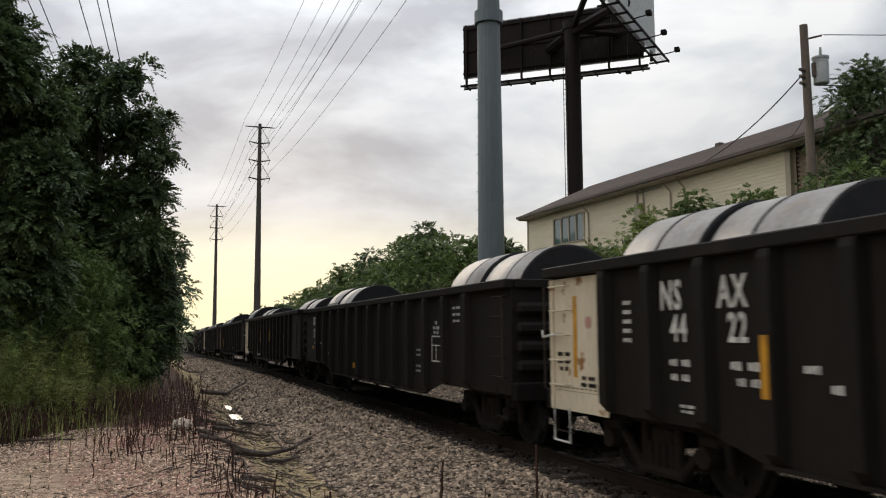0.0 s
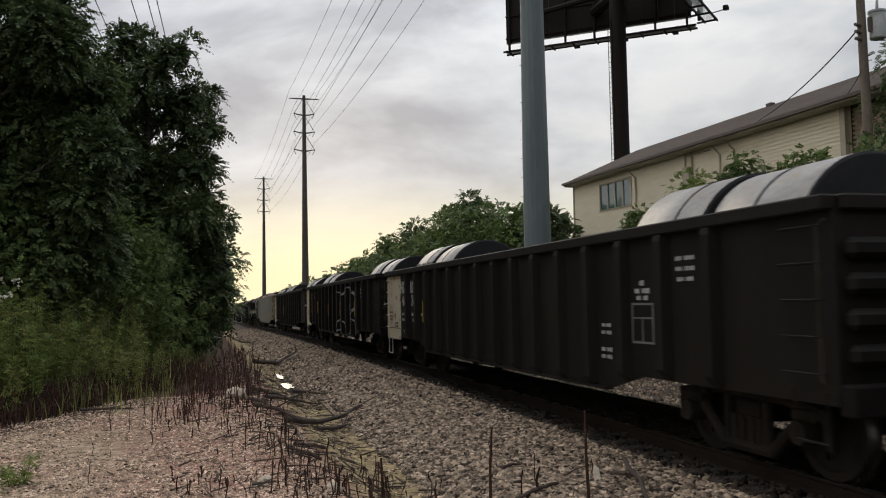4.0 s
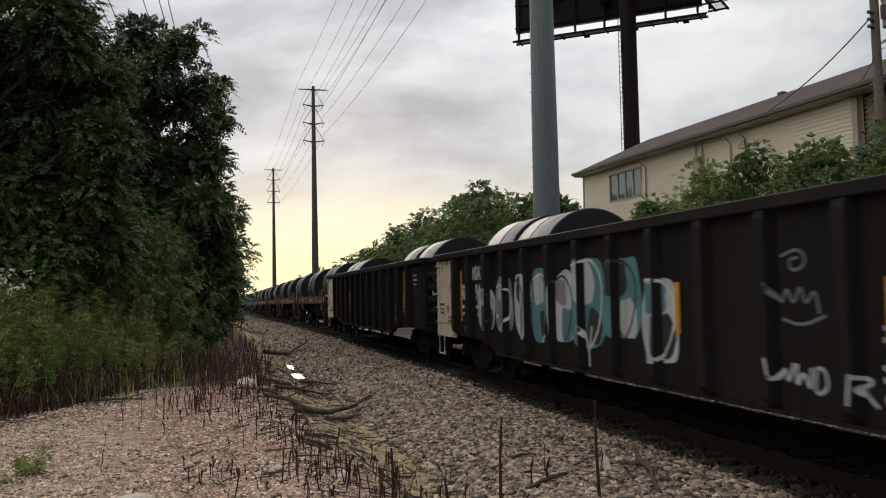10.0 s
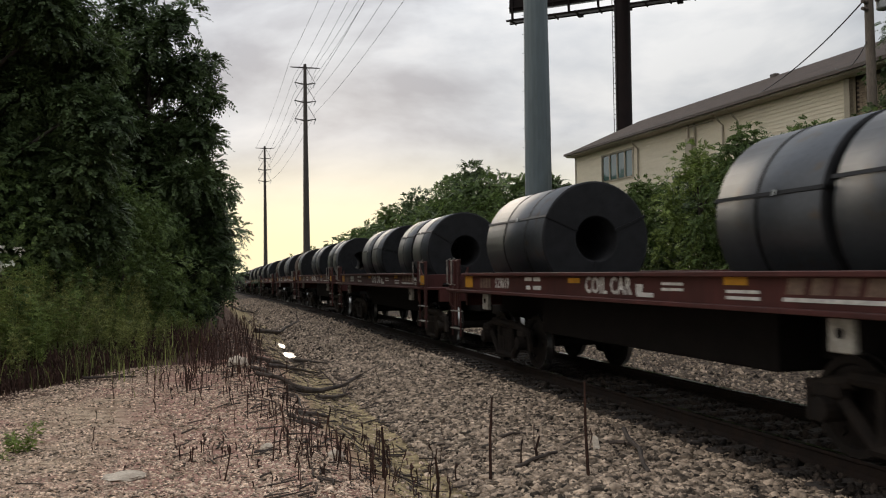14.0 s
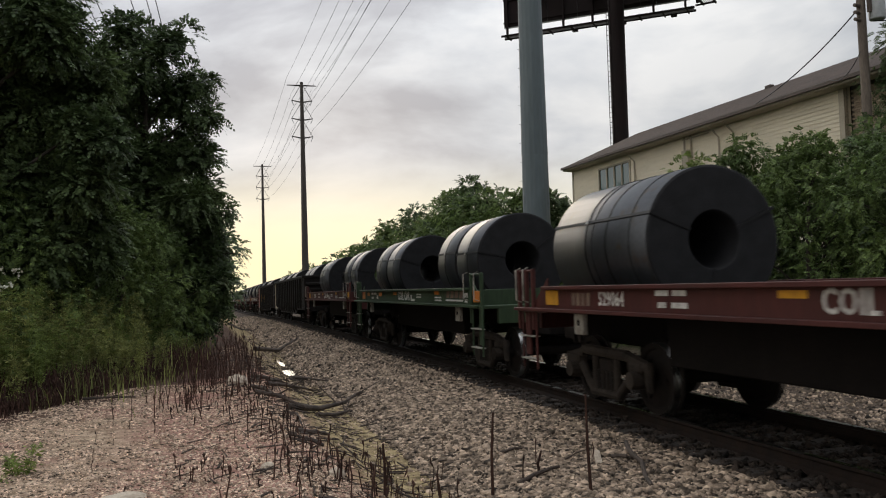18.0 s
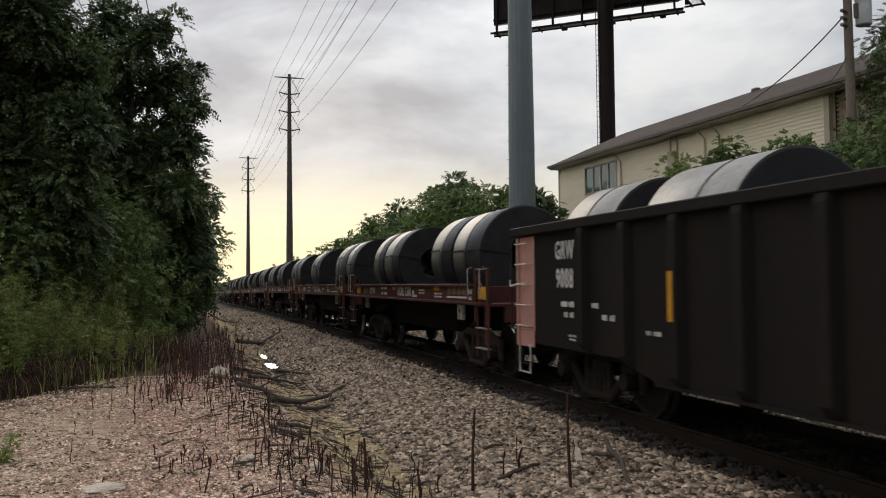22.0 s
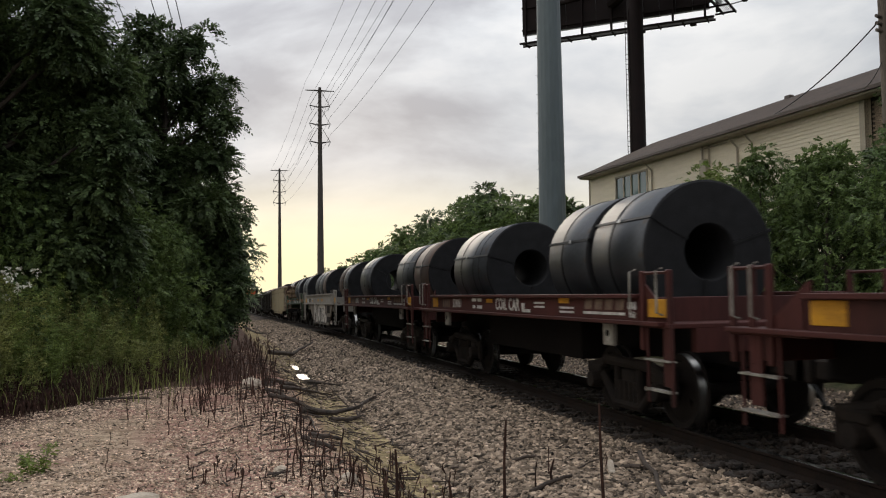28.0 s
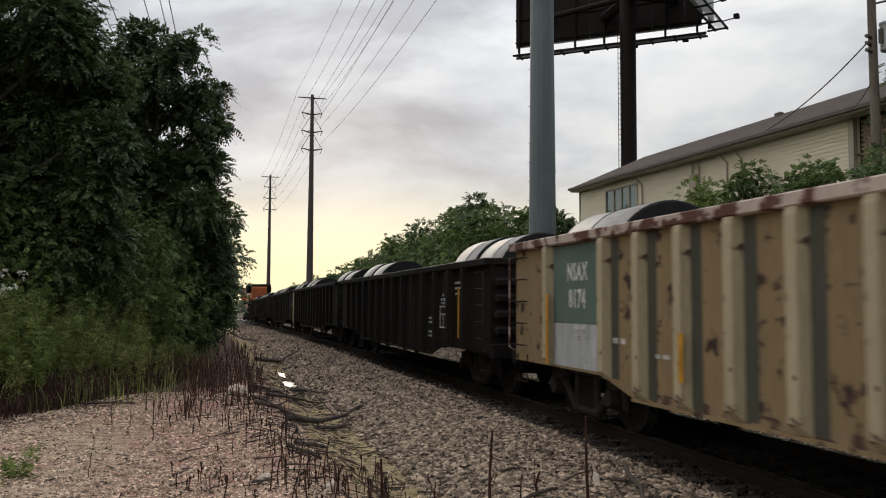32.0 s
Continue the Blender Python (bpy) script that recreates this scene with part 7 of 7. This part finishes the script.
def stems(name, spots, heights, r, mat, label, seed, kind="stuff"):
    """Standing dead stems: bent stalks, many of them with a thicker seed head at the top."""
    rng_ = np.random.default_rng(seed)
    vs, fs = [], []
    for (x, y, z), h in zip(spots, heights):
        dx, dy = rng_.normal(0, 0.10, 2) * h
        bx, by = rng_.normal(0, 0.05, 2) * h
        k, fat, head = len(vs), r * rng_.uniform(0.6, 1.5), rng_.uniform(0.7, 2.2)
        for u, rr in ((0, 1), (0.5, 0.8), (0.72, 0.75), (0.86, head), (1, 0.4)):
            cx, cy, cz = x + dx * u + bx * (0.3 < u < 0.8), y + dy * u + by * (0.3 < u < 0.8), z + h * u
            for w in (0, 2.09, 4.19):
                vs.append((cx + fat * rr * math.cos(w), cy + fat * rr * math.sin(w), cz))
        for g in (0, 3, 6, 9):
            for j in range(3):
                fs.append((k + g + j, k + g + (j + 1) % 3, k + g + 3 + (j + 1) % 3, k + g + 3 + j))
    return tagged(part(name, from_arrays(name, np.array(vs), np.array(fs)), mat), label, "weeds", kind=kind)


rs = np.random.default_rng(77)
sp, hs = [], []
for n, cx, cy, sx, sy, h in ((60, -0.2, 12.3, 0.35, 0.9, 0.30), (170, 0.1, 16.5, 0.35, 1.8, 0.40), (130, 0.35, 15.2, 0.4, 1.3, 0.55), (45, 0.75, 11.5, 0.25, 1.3, 0.22), (34, 0.85, 9.6, 0.2, 0.8, 0.22), (34, 0.75, 7.5, 0.25, 0.5, 0.22), (30, 0.0, 8.0, 0.18, 0.35, 0.12), (52, 1.3, 7.3, 0.2, 0.5, 0.20), (30, 1.7, 8.4, 0.3, 0.6, 0.26), (110, 0.9, 24, 0.3, 4, 0.5), (16, 2.9, 8.6, 0.8, 1.2, 0.22), (10, -1.0, 9.5, 0.6, 1.2, 0.10)):
    for _ in range(n):
        x, y = rs.normal(cx, sx), rs.normal(cy, sy)
        if y > 5.5 and -4 < x < 5.0:
            sp.append((x, y, ground_z(x, y) - 0.02)); hs.append(h * rs.uniform(0.2, 1.0) ** 1.4 * 1.6)
stems("dead_weeds", sp, hs, 0.0070, DEADSTEM, "brown dead weed stalks standing in the gravel", 3)
# the thick brown stand of dead stalks between the gravel and the green brush
sp, hs = [], []
for _ in range(5200):
    u, back = rs.uniform(0, 1), rs.uniform(0, 1) ** 0.7
    x, y = -3.3 + 3.5 * u - 0.75 * back, 12.0 + 8.0 * u ** 1.6 + 0.7 * back
    x, y = x + rs.normal(0, 0.12), y + rs.normal(0, 0.15)
    sp.append((x, y, ground_z(x, y) - 0.02)); hs.append((0.16 + 0.36 * back) * rs.uniform(0.4, 1.15))
stems("dead_weeds", sp, hs, 0.0075, DEADSTEM, "thick stand of brown dead stalks before the brush", 8)
# tall single stalks near the camera
for i, (x, y, h) in enumerate(((2.66, 7.7, 0.80), (3.41, 7.1, 0.90), (3.26, 7.95, 0.26), (1.5, 7.2, 0.45), (1.95, 7.1, 0.4))):
    st = [(0, 0, -0.05), (rs.normal(0, 0.012), 0.01, h * 0.5), (rs.normal(0, 0.02), 0, h)]
    tagged(part("weed_stalk", rod(st, 0.017, 6, 0.010), DEADSTEM, m=pose(x, y, ground_z(x, y))), "single tall dead weed stalk", "weed", "tall stalks")


def litter(n, seed):
    """Twigs and bits of dead stem lying about in the ditch and on the bank."""
    rng_ = np.random.default_rng(seed)
    vs, fs = [], []
    for _ in range(n):
        x, y = rng_.normal(1.3, 0.75), rng_.uniform(6.0, 23.0)
        if x > 2.9 or x < -2:
            continue
        w = rng_.normal(0.5, 0.9)
        size, r = rng_.uniform(0.06, 0.32), rng_.uniform(0.004, 0.012)
        d = np.array((math.cos(w), math.sin(w), 0.0)) * size
        a = np.array((x, y, ground_z(x, y) + r * 1.5))
        b = np.array((x + d[0], y + d[1], ground_z(x + d[0], y + d[1]) + r * 2 + rng_.uniform(0, 0.03)))
        side = np.array((-d[1], d[0], 0)) / size * r
        k = len(vs)
        for p, q in ((a, 1.0), (b, 0.6)):
            vs += [p - side * q, p + side * q, p + np.array((0, 0, 1.7 * r * q))]
        fs += [(k, k + 1, k + 4, k + 3), (k + 1, k + 2, k + 5, k + 4), (k + 2, k, k + 3, k + 5)]
    return tagged(part("twig_litter", from_arrays("twig_litter", np.array(vs), np.array(fs)), DRIFT), "dead twigs and stem litter strewn over the ditch", "litter", kind="stuff")


litter(900, 41)


def blades(name, spots, heights, mat, label, seed, wide=0.012):
    """Grass: thin bent blades, each two quads."""
    rng_ = np.random.default_rng(seed)
    n = len(spots)
    spots, heights = np.array(spots), np.array(heights)[:, None]
    a = rng_.uniform(0, math.tau, n)
    side = np.stack([np.cos(a), np.sin(a), np.zeros(n)], 1) * wide
    bend = np.stack([np.cos(a + 1.57), np.sin(a + 1.57), np.zeros(n)], 1) * heights * rng_.uniform(0.1, 0.55, (n, 1))
    upv = np.array([[0, 0, 1.0]])
    m1 = spots + upv * heights * 0.55 + bend * 0.3
    tip = spots + upv * heights + bend
    v = np.stack([spots - side, spots + side, m1 + side * 0.8, m1 - side * 0.8, tip + side * 0.1, tip - side * 0.1], 1).reshape(-1, 3)
    k = np.arange(n)[:, None] * 6
    f = np.concatenate([k + np.array([[0, 1, 2, 3]]), k + np.array([[3, 2, 4, 5]])], 1).reshape(-1, 4)
    return tagged(part(name, from_arrays(name, v, f), mat), label, "grass", kind="stuff")


sp, hs = [], []
for n, cx, cy, sx, sy, h in ((600, -3.9, 13.9, 1.0, 0.6, 0.45), (350, -2.0, 15.8, 0.5, 1.0, 0.5), (350, -1.0, 18.5, 0.35, 1.8, 0.5), (300, -0.5, 26, 0.35, 4, 0.5), (500, -5.6, 13.0, 0.9, 0.7, 0.5), (160, -4.6, 11.2, 0.5, 0.3, 0.12), (140, -3.3, 9.0, 0.25, 0.5, 0.08), (60, -2.55, 7.9, 0.12, 0.15, 0.16)):
    for _ in range(n):
        x, y = rs.normal(cx, sx), rs.normal(cy, sy)
        if y > 5.5:
            sp.append((x, y, ground_z(x, y) - 0.02)); hs.append(h * rs.uniform(0.25, 1.2) * (0.55 + 0.9 * max(0, noise.noise((x * 1.3, y * 1.3, 4)) + 0.5)))
blades("tall_grass", sp, hs, GRASS, "tall green grass and weeds along the brush", 5, 0.008)

# ---------------------------------------------------------------- locomotive at the end of the train
def locomotive(far, length=22.0):
    car = empty("locomotive", "orange and black road locomotive pushing at the rear", "locomotive", "cars of the train")
    DRIVEN.append((car, far - length / 2, TRACK, 0.0))
    h = length / 2 - 0.8
    part("frame", boxes((-1.5, 1.5, -h, h, 1.25, 1.55), bevel=0.03), UNDER, car)
    part("long_hood", boxes((-0.95, 0.95, -h + 0.8, h - 6.0, 1.55, 4.35), bevel=0.12), ORANGE, car)
    part("radiator_wing", boxes((-1.45, 1.45, -h + 0.9, -h + 5.2, 3.6, 4.65), bevel=0.15), UNDER, car, "black radiator housing")
    part("dynamic_brake", boxes((-1.15, 1.15, 0.5, 3.6, 3.7, 4.6), bevel=0.1), ORANGE, car)
    part("cab", boxes((-1.5, 1.5, h - 5.9, h - 2.9, 1.55, 4.55), bevel=0.18), ORANGE, car)
    part("nose", boxes((-1.0, 1.0, h - 2.9, h - 1.0, 1.55, 3.2), bevel=0.2), ORANGE, car)
    part("fuel_tank", boxes((-1.35, 1.35, -2.6, 2.6, 0.35, 1.2), bevel=0.2), UNDER, car)
    for s in (-1, 1):
        part("stripe", boxes((min(s * 0.955, s * 0.965), max(s * 0.955, s * 0.965), -h + 1.0, h - 6.2, 2.3, 2.75)), UNDER, car)
        part("walkway_rail", rod([(s * 1.47, -h + 0.4, 2.6), (s * 1.47, h - 6.2, 2.6)], 0.025, 6), LETTER, car)
        for i in range(8):
            part("stanchion", shared("loco_stanchion", lambda: rod([(0, 0, 1.55), (0, 0, 2.6)], 0.02, 5), LETTER), LETTER, car, m=pose(s * 1.47, -h + 0.5 + i * (2 * h - 7.0) / 7, 0))
        part("exhaust_stack" if s > 0 else "horn", boxes((-0.2, 0.2, s * 1.5 - 0.4, s * 1.5 + 0.4, 4.55, 4.85), bevel=0.05), UNDER, car)
        truck_parts(car, s * (h - 2.6)); truck_parts(car, s * (h - 4.6))
        coupler(car, s * h, s)
    part("pilot", boxes((-1.4, 1.4, -h - 0.1, -h + 0.1, 0.3, 1.3), bevel=0.04), UNDER, car)
    return car


locomotive(623.9)

# ---------------------------------------------------------------- ties
tie = shared("tie", lambda: boxes((-1.3, 1.3, -0.115, 0.115, -0.18, 0.0), bevel=0.012), TIE)
track_bed = empty("railway_track", "timber ties of a single railway track in ballast", "railway track")
track_bed["kind"] = "structure"
for i in range(130):
    y = 2.0 + i * 0.5
    part("tie", tie, TIE, track_bed, m=pose(TRACK + rng.uniform(-0.03, 0.03), y + rng.uniform(-0.02, 0.02), -0.165 + drop(y), 0, 0, rng.uniform(-0.6, 0.6)))
far_ties = bmesh.new()
for y in list(np.arange(67, 400, 0.5)) + list(np.arange(-38, 2, 0.5)):
    box(far_ties, TRACK - 1.3, TRACK + 1.3, y - 0.115, y + 0.115, -0.345 + drop(y), -0.165 + drop(y))
tagged(part("far_ties", far_ties, TIE, track_bed), kind="stuff")


# ---------------------------------------------------------------- how the train runs
def run(t):
    """Metres that the train has gone after t seconds; it gathers a little speed."""
    return 14.6 * t + 0.03125 * t * t


TIMES = [0.0, 2.0, 4.0, 6.0, 8.0, 10.0, 12.0, 14.0, 16.0, 18.0, 20.0, 22.0, 24.0, 26.0, 28.0, 30.0, 32.0]


def motions():
    for thing, s, x, z in DRIVEN:
        when = set(TIMES)
        # extra rows while it comes over the change of grade
        for y in (70, 60, 50, 40, 30, 20, 10):
            t = (-14.6 + math.sqrt(max(0.0, 14.6 ** 2 + 4 * 0.03125 * (s - y)))) / (2 * 0.03125)
            if 0 < t < SECONDS:
                when.add(round(t, 1))
        rows = []
        for t in sorted(when):
            y = s - run(t)
            tilt = math.degrees(math.atan2(drop(y + 3) - drop(y - 3), 6))
            rows.append((t, pose(x, y, z + drop(y), tilt)))
        walk(thing, rows)
    # wheels: one pair is keyed for each axle place of a truck, and all pairs there turn with it
    turned = {}
    for ws, k in WHEELSETS:
        if k not in turned:
            rows = []
            for i in range(int(SECONDS * 24) + 1):
                t = i / 24
                rows.append((t, pose(0, k, 0.458, math.degrees(run(t) / 0.458))))
            walk(ws, rows)
            turned[k] = ws.animation_data
        else:
            ws.rotation_mode = "QUATERNION"
            keys = ws.animation_data_create()
            keys.action, keys.action_slot = turned[k].action, turned[k].action_slot


motions()
